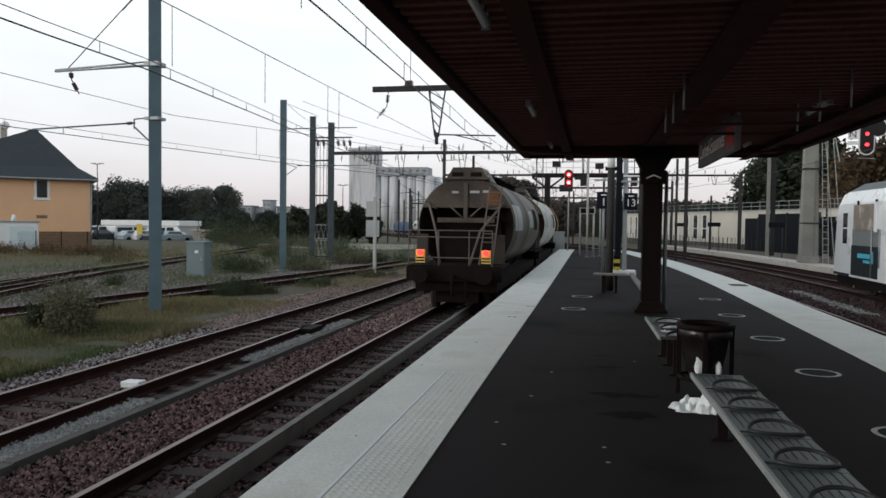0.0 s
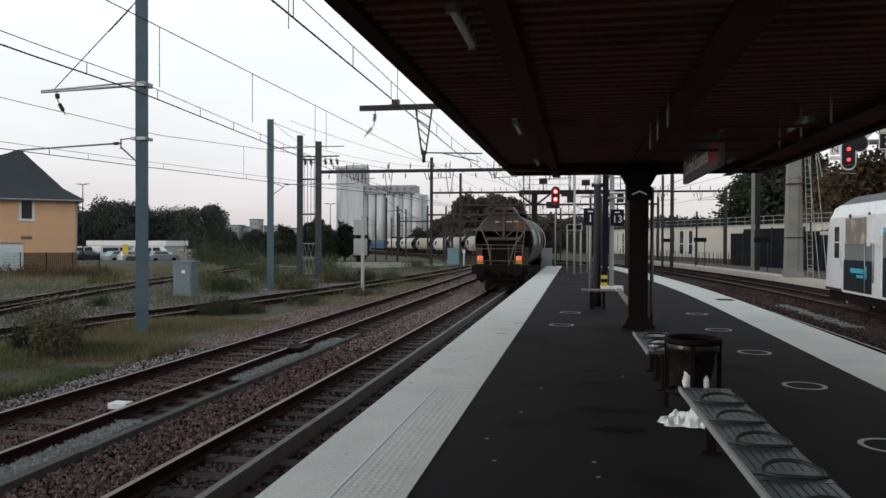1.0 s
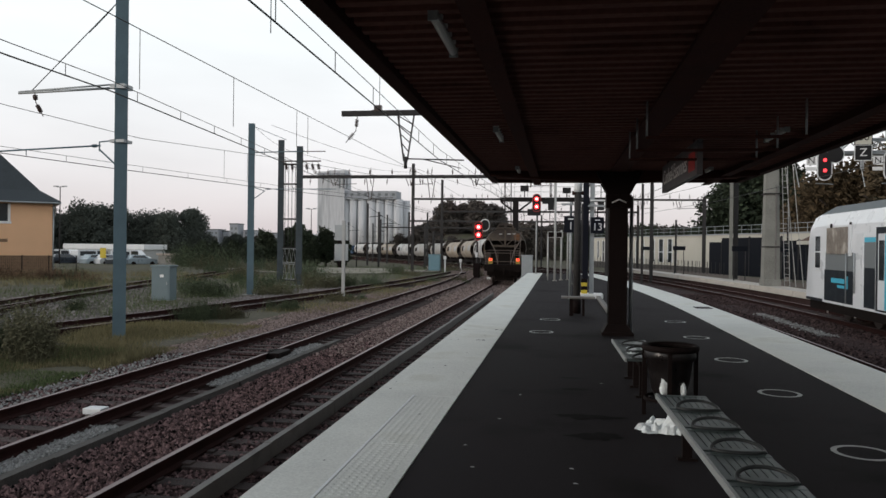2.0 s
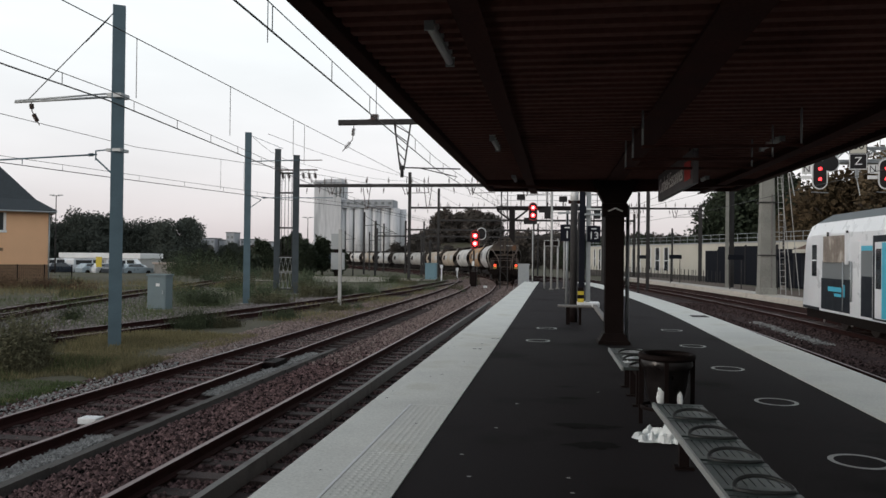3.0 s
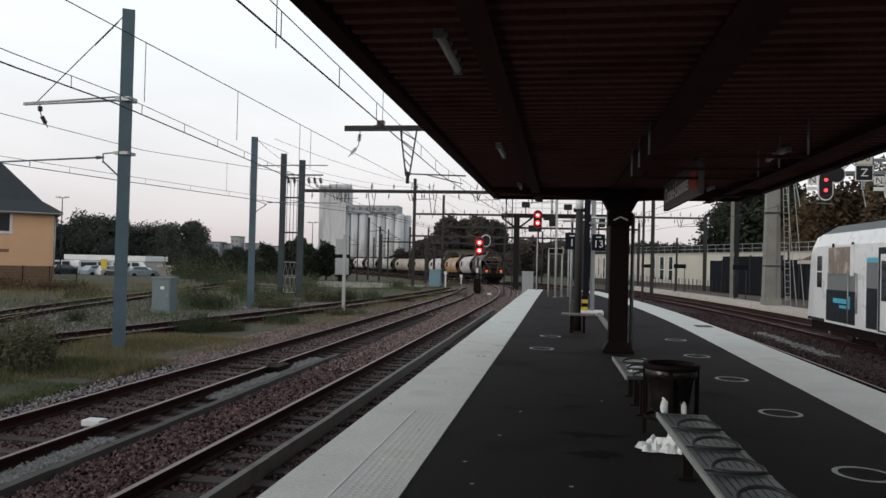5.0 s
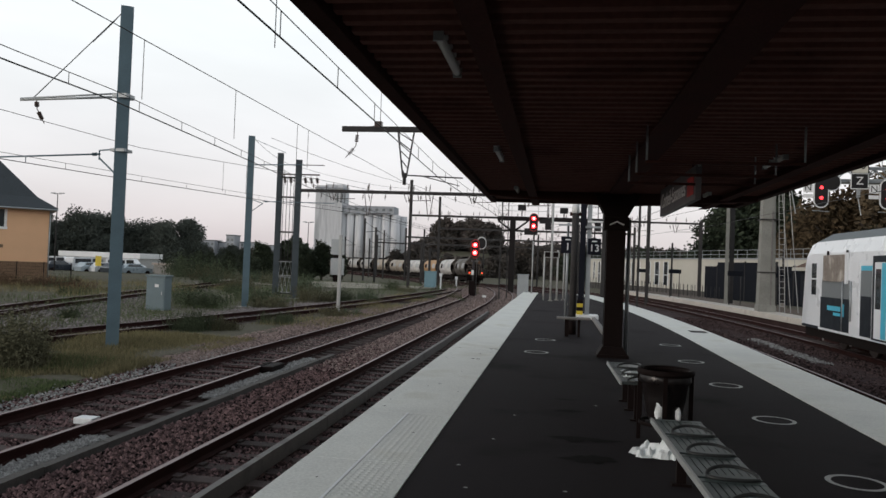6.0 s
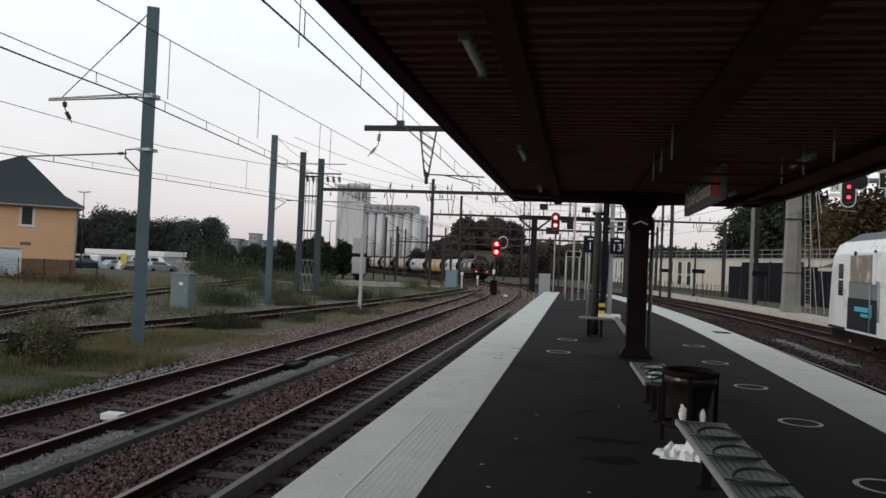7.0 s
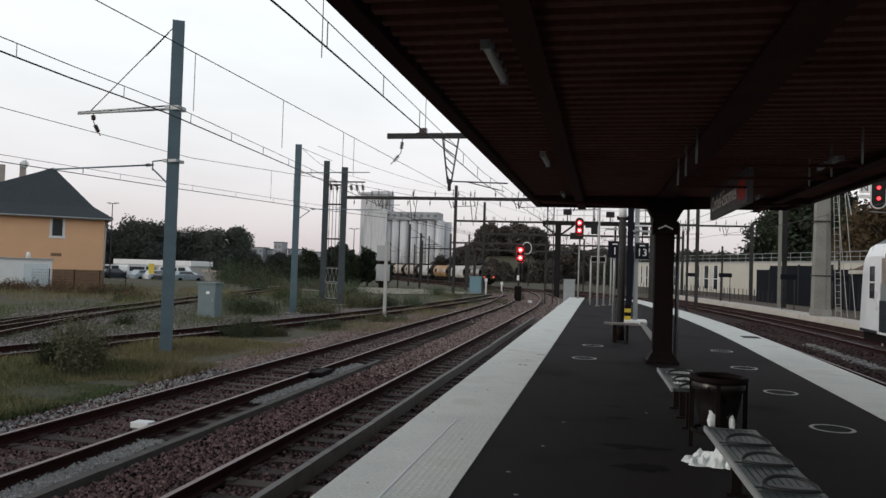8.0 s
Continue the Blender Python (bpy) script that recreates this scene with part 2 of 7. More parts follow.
def raw(name, verts, faces, mats, parent=None, label="", kind="", category="", index=None):
    me = bpy.data.meshes.new(name)
    me.from_pydata(verts, [], faces)
    for m in (mats if isinstance(mats, (list, tuple)) else [mats]):
        me.materials.append(m)
    if index is not None:
        me.polygons.foreach_set("material_index", index)
    ob = new(name, me)
    ob.parent = parent
    return tagged(ob, label, category, "", kind)


def smooth01(a, b, v):
    u = min(1, max(0, (v - a) / (b - a)))
    return u * u * (3 - 2 * u)


# ---- the lie of the land ----
RAIL = -0.84
CURVE_AT, RADIUS, CURVE_END = 45.0, 260.0, 0.50


def fall(y):
    return -0.9 * smooth01(60, 175, y)


def along(x0, s):
    """A point and heading at s metres along the line that leaves (x0, 0): straight, then a left curve, then straight."""
    r = RADIUS + x0 + 3.7
    if s <= CURVE_AT:
        return Vector((x0, s, RAIL)), 0.0
    a = (s - CURVE_AT) / r
    if a <= CURVE_END:
        p, h = Vector((x0 - r * (1 - math.cos(a)), CURVE_AT + r * math.sin(a), 0)), a
    else:
        e, h = s - CURVE_AT - r * CURVE_END, CURVE_END
        p = Vector((x0 - r * (1 - math.cos(h)) - e * math.sin(h), CURVE_AT + r * math.sin(h) + e * math.cos(h), 0))
    p.z = RAIL + fall(p.y)
    return p, h


def siding_3(y):
    return Vector((-10.0 - 0.0015 * (75 - y) ** 2, y, RAIL + fall(y)))


def siding_4(y):
    return Vector((-20.6 - 0.21 * (y - 20), y, RAIL + fall(y)))


def siding_5(y):
    """The branch that leaves siding 4 at a turnout."""
    return siding_4(y) + Vector((0.16 * max(0.0, 33 - y) - 0.9 * (1 - math.exp(-max(0.0, 33 - y) / 5)), 0, 0))


def right_line(x0, y):
    return Vector((x0 - max(0, y - 18) ** 2 / 560, y, RAIL + fall(y)))

# ---- ground ----
def ground_z(x, y):
    base = -1.04 + fall(y)
    if -9.6 < x + max(0, y - 45) ** 2 / 520 < 14:
        base -= 0.16
    return base


def build_ground():
    xs = sorted({*np.linspace(-60, 60, 121), *[s * v for s in (-1, 1) for v in (80, 110, 160, 250, 400, 800, 1500, 3000)]})
    ys = sorted({*np.linspace(-10, 120, 105), *(-3000, -800, -200, -60, -30, 140, 160, 180, 220, 300, 400, 800, 1500, 3000)})
    verts, faces = [], []
    for y in ys:
        for x in xs:
            bumpy = 0.05 * noise.noise((x * 0.35, y * 0.35, 0)) if x < -9.6 and x > -60 and abs(y) < 120 else 0
            verts.append((x, y, ground_z(x, y) + bumpy))
    w = len(xs)
    for j in range(len(ys) - 1):
        for i in range(w - 1):
            faces.append((j * w + i, j * w + i + 1, (j + 1) * w + i + 1, (j + 1) * w + i))
    raw("ground", verts, faces, SOIL, None, "dry grassy railway ground with bare soil", "structure", "ground")


build_ground()

def bed_of(name, centre, ys, half, label):
    path = [centre(y) + Vector((0, 0, -0.215)) for y in ys]
    prof = [(-half - 0.5, -0.12), (-half, 0.0), (half, 0.0), (half + 0.5, -0.12)]
    ob = link(name, sweep(prof, [(p.x, p.y, p.z) for p in path], closed=False), BED)
    tagged(ob, label, "ballast", "", "structure")


STEPS = [-12 + 3 * i for i in range(19)] + [45 + 4 * i for i in range(1, 75)]
bed_of("ballast_bed", lambda s: along(-5.3, s)[0], STEPS, 3.35, "red-brown ballast under the two running lines")
YS = [-10 + 3 * i for i in range(45)]
bed_of("ballast_bed_right", lambda y: right_line(8.3, y), YS, 4.2, "brown ballast under the lines beside the platform")

RAIL_PROFILE = [(-0.036, 0), (-0.036, -0.035), (-0.01, -0.05), (-0.01, -0.13), (-0.07, -0.15), (-0.07, -0.172), (0.07, -0.172), (0.07, -0.15), (0.01, -0.13), (0.01, -0.05), (0.036, -0.035), (0.036, 0)]
RAIL_MATS = [1] * 11 + [0]


def rail_at(parent, pts):
    part("rail", sweep(RAIL_PROFILE, [tuple(p) for p in pts], mats=RAIL_MATS), [RAILTOP, RUSTY], parent)


def sleeper_mesh():
    bm = B(-1.25, -0.12, -0.15, 1.25, 0.12, 0.0, bevel=0.015)
    for sx in (-0.7525, 0.7525):
        box(bm, sx - 0.13, -0.07, 0.0, sx + 0.13, 0.07, 0.025)
    me = bpy.data.meshes.new("sleeper")
    bm.to_mesh(me)
    bm.free()
    me.materials.append(SLEEPER)
    return me


SLEEPER_MESH = sleeper_mesh()


def track(name, centre, svals, sleepers, label):
    """centre(s) gives a point and a heading."""
    t = thing(name, Matrix(), label, "railway track", "tracks", "structure")
    cs = [centre(s) for s in svals]
    for off in (-0.7525, 0.7525):
        rail_at(t, [p + Vector((math.cos(h), math.sin(h), 0)) * off for p, h in cs])
    for s in sleepers:
        p, h = centre(s)
        ob = new("sleeper", SLEEPER_MESH)
        ob.parent = t
        ob.matrix_basis = Matrix.Translation(p + Vector((0, 0, -0.172))) @ Matrix.Rotation(h + random.uniform(-0.012, 0.012), 4, "Z") @ Matrix.Translation((random.uniform(-0.04, 0.04), 0, random.uniform(-0.02, 0.006)))
    return t


def heading_of(f, y):
    d = f(y + 0.5) - f(y - 0.5)
    return f(y), math.atan2(-d.x, d.y)


track("track_1", lambda s: along(-3.70, s), STEPS, [3 + 0.6 * i for i in range(130)], "running line with shiny rails on wooden sleepers")
track("track_2", lambda s: along(-7.30, s), STEPS, [3 + 0.6 * i for i in range(110)], "running line with shiny rails on wooden sleepers")
track("track_3", lambda y: heading_of(siding_3, y), [-10 + 3 * i for i in range(29)], [8 + 0.65 * i for i in range(70)], "overgrown siding with rusty rails")
track("track_4", lambda y: heading_of(siding_4, y), [-10 + 3 * i for i in range(32)], [10 + 0.65 * i for i in range(70)], "overgrown siding with rusty rails")
track("track_8", lambda y: heading_of(siding_5, y), [-10 + 2 * i for i in range(22)], [10 + 0.65 * i for i in range(28)], "overgrown branch siding that joins at a turnout")
track("track_5", lambda y: heading_of(lambda v: right_line(5.97, v), y), YS, [9 + 0.6 * i for i in range(90)], "running line beside the island platform")
track("track_6", lambda y: heading_of(lambda v: right_line(10.85, v), y), YS, [16 + 0.6 * i for i in range(80)], "running line beside the far platform")
track("track_7", lambda y: (along(-11.1, y)[0], along(-11.1, y)[1]), [75 + 4 * i for i in range(40)], [], "far curving line")

# ---- long concrete beam between the rails, cable trough ----
def run_of_units(name, x, y0, y1, unit, prof, mat_, z, label, cat):
    t = thing(name, Matrix(), label, cat, "", "structure")
    y = y0
    while y < y1:
        bm = sweep(prof, [(x + random.uniform(-0.012, 0.012), y + 0.01, z), (x + random.uniform(-0.012, 0.012), y + unit - 0.01, z + random.uniform(-0.012, 0.012))])
        part("unit", bm, mat_, t)
        y += unit
    return t


DARKCONC = material("stained_dark_concrete", (0.10, 0.092, 0.086), 0.9, vary=0.3, scale=2, fine=40, bump=0.3, spec=0.15)
run_of_units("trough", -3.52, 1.0, 37.5, 2.6, [(-0.045, -0.2), (-0.045, 0.0), (0.045, 0.0), (0.045, -0.2)], GREY_CONC, RAIL + 0.03,
             "pale concrete beam lying between the rails", "trough")
run_of_units("cable_trough", -5.95, -1.0, 19.5, 1.3, [(-0.07, -0.16), (-0.07, 0.0), (0.07, 0.0), (0.07, -0.16)], DARKCONC, RAIL - 0.1,
             "low concrete cable trough in the ballast", "trough")

# ---- island platform ----
def left_edge(y):
    return -2.0 - 0.05 * smooth01(12, 45, y)


def right_edge(y):
    return 4.28 - max(0, y - 18) ** 2 / 430


PY = [-30 + 3 * i for i in range(10)] + [0.5 * i for i in range(0, 97)]


def ribbon(name, fx0, fx1, z, mat_, label, kind="structure", depth=None, ys=PY):
    bm = bmesh.new()
    rows = []
    for y in ys:
        rows.append((bm.verts.new((fx0(y), y, z)), bm.verts.new((fx1(y), y, z))))
    for a, b in zip(rows, rows[1:]):
        bm.faces.new((a[0], a[1], b[1], b[0]))
    if depth:
        r = bmesh.ops.extrude_face_region(bm, geom=bm.faces[:])
        bmesh.ops.translate(bm, vec=(0, 0, -depth), verts=[v for v in r["geom"] if isinstance(v, bmesh.types.BMVert)])
        bmesh.ops.recalc_face_normals(bm, faces=bm.faces[:])
    return tagged(link(name, bm, mat_), label, "platform", "", kind)


ribbon("pavement", lambda y: left_edge(y) + 0.93, lambda y: right_edge(y) - 1.03, 0.0, ASPHALT, "dark asphalt island platform surface", depth=1.0)
# the core under the edge slabs
ribbon("platform_wall_left", lambda y: left_edge(y) + 0.22, lambda y: left_edge(y) + 0.93, -0.16, GREY_CONC, "grey concrete platform wall", depth=0.9)
ribbon("platform_wall_right", lambda y: right_edge(y) - 1.03, lambda y: right_edge(y) - 0.22, -0.16, GREY_CONC, "grey concrete platform wall", depth=0.9)


def edge_slabs(name, edge, side, label):
    t = thing(name, Matrix(), label, "platform edge", "", "structure")
    y = -6.0
    while y < 47.9:
        y2 = min(48.0, y + 2.0)
        wide = 0.93 if side > 0 else 1.03
        g = 0.004
        xa, xb = edge(y), edge(y2)
        bm = bmesh.new()
        q = [(xa, y + g), (xa + side * (wide - g), y + g), (xb + side * (wide - g), y2 - g), (xb, y2 - g)]
        top = [bm.verts.new((u, v, 0.008)) for u, v in q]
        low = [bm.verts.new((u, v, -0.16)) for u, v in q]
        bm.faces.new(top)
        bm.faces.new(low[::-1])
        for i in range(4):
            bm.faces.new((top[i], low[i], low[(i + 1) % 4], top[(i + 1) % 4]))
        bmesh.ops.recalc_face_normals(bm, faces=bm.faces[:])
        part("slab", bm, STRIP, t)
        y = y2
    return t


edge_slabs("platform_edge_left", left_edge, 1, "pale painted concrete edge slabs")
edge_slabs("platform_edge_right", right_edge, -1, "pale painted concrete edge slabs")

# ---- canopy ----
# continued unseen behind the camera to y = -30, to hold back light from there
CX0, CX1, CZ, CEND = -1.50, 3.70, 3.08, 16.5


def build_canopy():
    bm = bmesh.new()
    prof = []
    y = -30.0
    while y < CEND - 0.1:
        prof += [(y, 0.0), (y + 0.085, 0.0), (y + 0.10, 0.055), (y + 0.185, 0.055)]
        y += 0.2
    rows = [(bm.verts.new((CX0 + 0.14, v, CZ + w)), bm.verts.new((CX1 - 0.14, v, CZ + w))) for v, w in prof]
    for a, b in zip(rows, rows[1:]):
        bm.faces.new((a[0], b[0], b[1], a[1]))
    tagged(link("ceiling", bm, DECK), "brown ribbed steel canopy deck seen from below", "ceiling", "", "structure")
    tagged(link("roof", B(CX0, -30, CZ + 0.12, CX1, CEND, CZ + 0.22), DARKSTEEL), "dark flat canopy roof", "roof", "", "structure")
    f = thing("canopy_frame", Matrix(), "dark painted steel canopy edge and beams", "canopy", "", "structure")
    for name, a in (("fascia", (CX0, -30, CZ - 0.06, CX0 + 0.135, CEND, CZ + 0.118)), ("fascia", (CX1 - 0.135, -30, CZ - 0.06, CX1, CEND, CZ + 0.118)),
                    ("end_fascia", (CX0 + 0.137, CEND - 0.12, CZ - 0.06, CX1 - 0.137, CEND, CZ + 0.118))):
        part(name, B(*a, bevel=0.012), DARKSTEEL, f)
    for x in (-0.52, 2.95):
        bm = B(x - 0.07, -30, CZ - 0.115, x + 0.09, CEND - 0.13, CZ - 0.1)
        box(bm, x - 0.012, -30, CZ - 0.1, x + 0.012, CEND - 0.13, CZ - 0.004)
        part("beam", bm, CANOPYSTEEL, f)
    # broad beam over the columns
    part("spine_beam", B(0.9, -30, CZ - 0.035, 1.2, CEND - 0.13, CZ - 0.004), CANOPYSTEEL, f)
    for y in (-18, -1.8, 14.5):
        bm = bmesh.new()
        for x0, x1 in ((CX0 + 0.14, 0.76), (CX1 - 0.14, 1.34)):
            q = [(x0, CZ - 0.1), (x0, CZ - 0.004), (x1, CZ - 0.004), (x1, CZ - 0.24)]
            lo = [bm.verts.new((u, y - 0.08, v)) for u, v in q]
            hi = [bm.verts.new((u, y + 0.08, v)) for u, v in q]
            bm.faces.new(lo)
            bm.faces.new(hi[::-1])
            for i in range(4):
                bm.faces.new((lo[i], hi[i], hi[(i + 1) % 4], lo[(i + 1) % 4]))
        bmesh.ops.recalc_face_normals(bm, faces=bm.faces[:])
        part("bracket_arm", bm, DARKSTEEL, f)


build_canopy()


def canopy_column(y):
    c = thing("canopy_column", pose(1.06, y, 0), "black painted steel column with a flared foot carrying the canopy", "column", "canopy columns")
    bm = bmesh.new()
    for z0, z1, w0, w1 in ((0.0, 0.06, 0.29, 0.29), (0.06, 0.2, 0.27, 0.19)):
        a = [bm.verts.new((sx * w0, sy * w0, z0)) for sx, sy in ((-1, -1), (1, -1), (1, 1), (-1, 1))]
        b = [bm.verts.new((sx * w1, sy * w1, z1)) for sx, sy in ((-1, -1), (1, -1), (1, 1), (-1, 1))]
        bm.faces.new(a[::-1])
        bm.faces.new(b)
        for i in range(4):
            bm.faces.new((a[i], a[(i + 1) % 4], b[(i + 1) % 4], b[i]))
    part("foot", bm, BLACKSTEEL, c)
    bm = B(-0.17, -0.17, 0.2, 0.17, -0.145, 2.4)
    box(bm, -0.17, 0.145, 0.2, 0.17, 0.17, 2.4)
    box(bm, -0.16, -0.145, 0.2, -0.11, 0.145, 2.4)
    box(bm, 0.11, -0.145, 0.2, 0.16, 0.145, 2.4)
    part("shaft", bm, BLACKSTEEL, c)
    part("collar", B(-0.23, -0.23, 2.38, 0.23, 0.23, 2.62, bevel=0.02), BLACKSTEEL, c)
    bm = bmesh.new()
    a = [bm.verts.new((sx * 0.2, sy * 0.2, 2.62)) for sx, sy in ((-1, -1), (1, -1), (1, 1), (-1, 1))]
    b = [bm.verts.new((sx * 0.42, sy * 0.26, 3.04)) for sx, sy in ((-1, -1), (1, -1), (1, 1), (-1, 1))]
    for i in range(4):
        bm.faces.new((a[i], a[(i + 1) % 4], b[(i + 1) % 4], b[i]))
    bm.faces.new(b)
    part("head", bm, BLACKSTEEL, c)
    bm = bmesh.new()
    for sx in (-1, 1):
        rod(bm, (sx * 0.13, -0.24, 2.47), (0, -0.24, 2.53), 0.013, seg=5)
    part("chevron_mark", bm, WHITEPAINT, c, "pale chevron mark")
    part("drain_pipe", R((0.25, 0.02, 0.0), (0.25, 0.02, 2.6), 0.035, seg=10), GALV, c, "grey drain pipe")
    return c


canopy_column(14.55)
canopy_column(-1.8)
canopy_column(-18)


def tube_lamp():
    t = thing("tube_lamp", pose(0, 0, 0), "unlit white tube lamp fixed under the canopy", "lamp", "canopy lamps")
    part("housing", B(-0.035, 0, -0.03, 0.035, 0.93, 0.0, bevel=0.008), WHITEPAINT, t)
    part("tube", R((0, 0.03, -0.055), (0, 0.90, -0.055), 0.03, seg=10), LAMPWHITE, t)
    for y in (0.0, 0.91):
        part("end_cap", B(-0.032, y, -0.09, 0.032, y + 0.02, -0.028), GALV, t)
    for y in (0.2, 0.85):
        part("hanger", B(-0.03, y, 0.0, 0.03, y + 0.04, 0.06), DARKSTEEL, t)
    return t


lamp0 = tube_lamp()
lamp0.matrix_basis = pose(-0.80, 4.60, CZ + 0.03)
for lx, ly in ((-0.80, 9.15), (-0.80, 13.6), (-0.80, 0.25), (2.62, 9.4), (2.62, 13.9), (2.62, 4.95)):
    copy_thing(lamp0, pose(lx, ly, CZ + 0.03))

# ---- hanging frames and the station sign ----
for fy in (7.8, 8.8, 9.7):
    t = thing("hanging_frame", pose(0, fy, 0), "thin steel frame hanging from the canopy", "frame", "hanging frames")
    for x in (0.84, 2.35):
        part("rod", R((x, 0, 2.745), (x, 0, CZ + 0.02), 0.011, seg=6), GALV, t)
    part("crossbar", B(0.83, -0.02, 2.72, 2.36, 0.02, 2.75), DARKSTEEL, t)

def words(text, size, m, mat_, parent, name="lettering", align="CENTER", thick=0.002):
    cu = bpy.data.curves.new(name, "FONT")
    cu.body, cu.size, cu.extrude, cu.align_x, cu.align_y = text, size, thick, align, "CENTER"
    tmp = bpy.data.objects.new(name, cu)
    scene.collection.objects.link(tmp)
    me = bpy.data.meshes.new_from_object(tmp.evaluated_get(bpy.context.evaluated_depsgraph_get()))
    bpy.data.objects.remove(tmp)
    me.materials.clear()
    me.materials.append(mat_)
    ob = new(name, me)
    ob.parent = parent
    ob.matrix_basis = m
    return ob


SIGNBLUE = material("dark_slate_sign", (0.095, 0.09, 0.098), 0.5, vary=0.1, bump=0.02)
SIGNRED = material("red_sign_patch", (0.45, 0.03, 0.03), 0.45, vary=0.1, bump=0)
SIGNWHITE = material("white_lettering", (0.75, 0.75, 0.75), 0.5, vary=0.05, bump=0)
BOARDBLUE = material("dark_blue_board", (0.006, 0.007, 0.013), 0.6, spec=0.15, vary=0.1, bump=0)
YELLOW = material("yellow_paint", (0.55, 0.42, 0.04), 0.55, vary=0.15, bump=0.05)


def station_sign():
    s = thing("station_sign", pose(1.68, 11.28, 2.76), "dark slate station name sign hanging under the canopy", "sign")
    part("panel", B(-0.035, -1.62, -0.215, 0.035, 1.62, 0.215, bevel=0.008), SIGNBLUE, s)
    face = Matrix(((0, 0, -1, -0.038), (-1, 0, 0, 0.28), (0, 1, 0, 0.0), (0, 0, 0, 1)))
    words("Corbeil-Essonnes", 0.325, face, SIGNWHITE, s)
    part("logo_patch", B(-0.041, -1.48, -0.14, -0.036, -1.02, 0.1, bevel=0.001), SIGNRED, s, "red logo patch")
    for y in (-1.2, 1.2):
        part("hanger", R((0, y, 0.2), (0, y, 0.36), 0.015, seg=6), DARKSTEEL, s)
    part("top_rail", B(-0.02, -1.62, 0.19, 0.02, 1.62, 0.225), GALV, s)


station_sign()

# ---- benches ----
BENCHGREY = material("grey_green_coated_steel", (0.078, 0.100, 0.100), 0.36, 0.3, vary=0.2, scale=5, fine=60, bump=0.05)
HOOPGREY = material("dark_grey_coated_steel", (0.026, 0.029, 0.030), 0.4, vary=0.15, bump=0.03)
BENCHPALE = material("worn_pale_steel", (0.40, 0.42, 0.42), 0.4, 0.4, vary=0.2, bump=0.03)


def bench(seats, m, wide, label):
    t = thing("bench", m, label, "bench", "benches")
    pitch = 0.57
    for i in range(seats):
        y1 = -i * pitch - 0.018
        y0 = y1 - pitch + 0.036
        # slatted pan: bars with gaps in a rolled frame
        n = 8
        step = wide / n
        bm = B(0, y0, -0.03, wide, y0 + 0.07, 0.002, bevel=0.004)
        box(bm, 0, y1 - 0.07, -0.03, wide, y1, 0.002, bevel=0.004)
        box(bm, 0, (y0 + y1) / 2 - 0.02, -0.04, wide, (y0 + y1) / 2 + 0.02, -0.019)
        seat = part("seat", bm, BENCHGREY, t)
        for k in range(n):
            part("slat", B(k * step + 0.004, y0 + 0.071, -0.018, (k + 1) * step - 0.004, y1 - 0.071, 0.0), BENCHGREY, seat)
        # raised upper arc is the hoop; flat lower arc draws the shadowed gap
        bm = bmesh.new()
        pts = []
        for k in range(29):
            a = 2 * math.pi * k / 28
            up = math.sin(a)
            pts.append((wide * 0.55 - 0.40 * wide * math.cos(a), y0 + (0.115 if up > 0 else 0.065) * up, 0.008 + (0.036 if up > 0 else 0.002) * abs(up)))
        line(bm, pts, 0.011, seg=8)
        part("hoop", bm, HOOPGREY, t, "dark seat hoop with the shadowed gap drawn below it")
    part("edge_rail", B(-0.022, -seats * pitch, -0.035, -0.002, 0, 0.006, bevel=0.004), BENCHPALE, t, "pale worn edge rail")
    part("under_beam", B(wide * 0.35, -seats * pitch + 0.05, -0.1, wide * 0.65, -0.05, -0.032), BLACKSTEEL, t)
    z = -m.translation.z
    for k in range(3):
        y = -0.25 - k * (seats * pitch - 0.5) / 2
        bm = B(wide * 0.4, y - 0.03, z + 0.02, wide * 0.6, y + 0.03, -0.1)
        box(bm, wide * 0.3, y - 0.05, z, wide * 0.7, y + 0.05, z + 0.02)
        part("leg", bm, BLACKSTEEL, t)
    return t


bench(7, pose(0.79, 6.27, 0.45, 0, 0, 1.4), 0.365, "grey-green slatted steel platform bench with dark hoops")
bench(3, pose(0.68, 9.92, 0.45, 0, 0, 1.0), 0.40, "grey-green slatted steel bench with litter on it")

PAPER = material("crumpled_white_plastic", (0.74, 0.79, 0.80), 0.5, vary=0.10, scale=8, fine=40, bump=0.3)


def crumpled(name, m, sx, sy, sz, label, cat, seed):
    """A thin sheet gathered into sharp folds, open on top."""
    bm = bmesh.new()
    n = 15
    grid = []
    for j in range(n):
        row = []
        for i in range(n):
            u, v = 2 * i / (n - 1) - 1, 2 * j / (n - 1) - 1
            edge = max(abs(u), abs(v))
            ridge = abs(noise.noise((u * 1.5 + seed, v * 1.5, seed))) + 0.22 * abs(noise.noise((u * 4.0, v * 4.0 + seed, 3)))
            z = sz * (0.12 + 1.9 * ridge * (1 - 0.75 * edge ** 3))
            k = 1 + 0.35 * noise.noise((u * 1.4, v * 1.4, seed * 2))
            row.append(bm.verts.new((u * sx * k + 0.25 * sx * noise.noise((u * 3, v * 3, 7)), v * sy * k + 0.25 * sy * noise.noise((u * 3, v * 3, 9)), max(0.003, z if edge < 0.95 else 0.01))))
        grid.append(row)
    for a, b in zip(grid, grid[1:]):
        for i in range(n - 1):
            bm.faces.new((a[i], a[i + 1], b[i + 1]))
            bm.faces.new((a[i], b[i + 1], b[i]))
    ob = link(name, bm, PAPER)
    ob.matrix_basis = m
    return tagged(ob, label, cat)


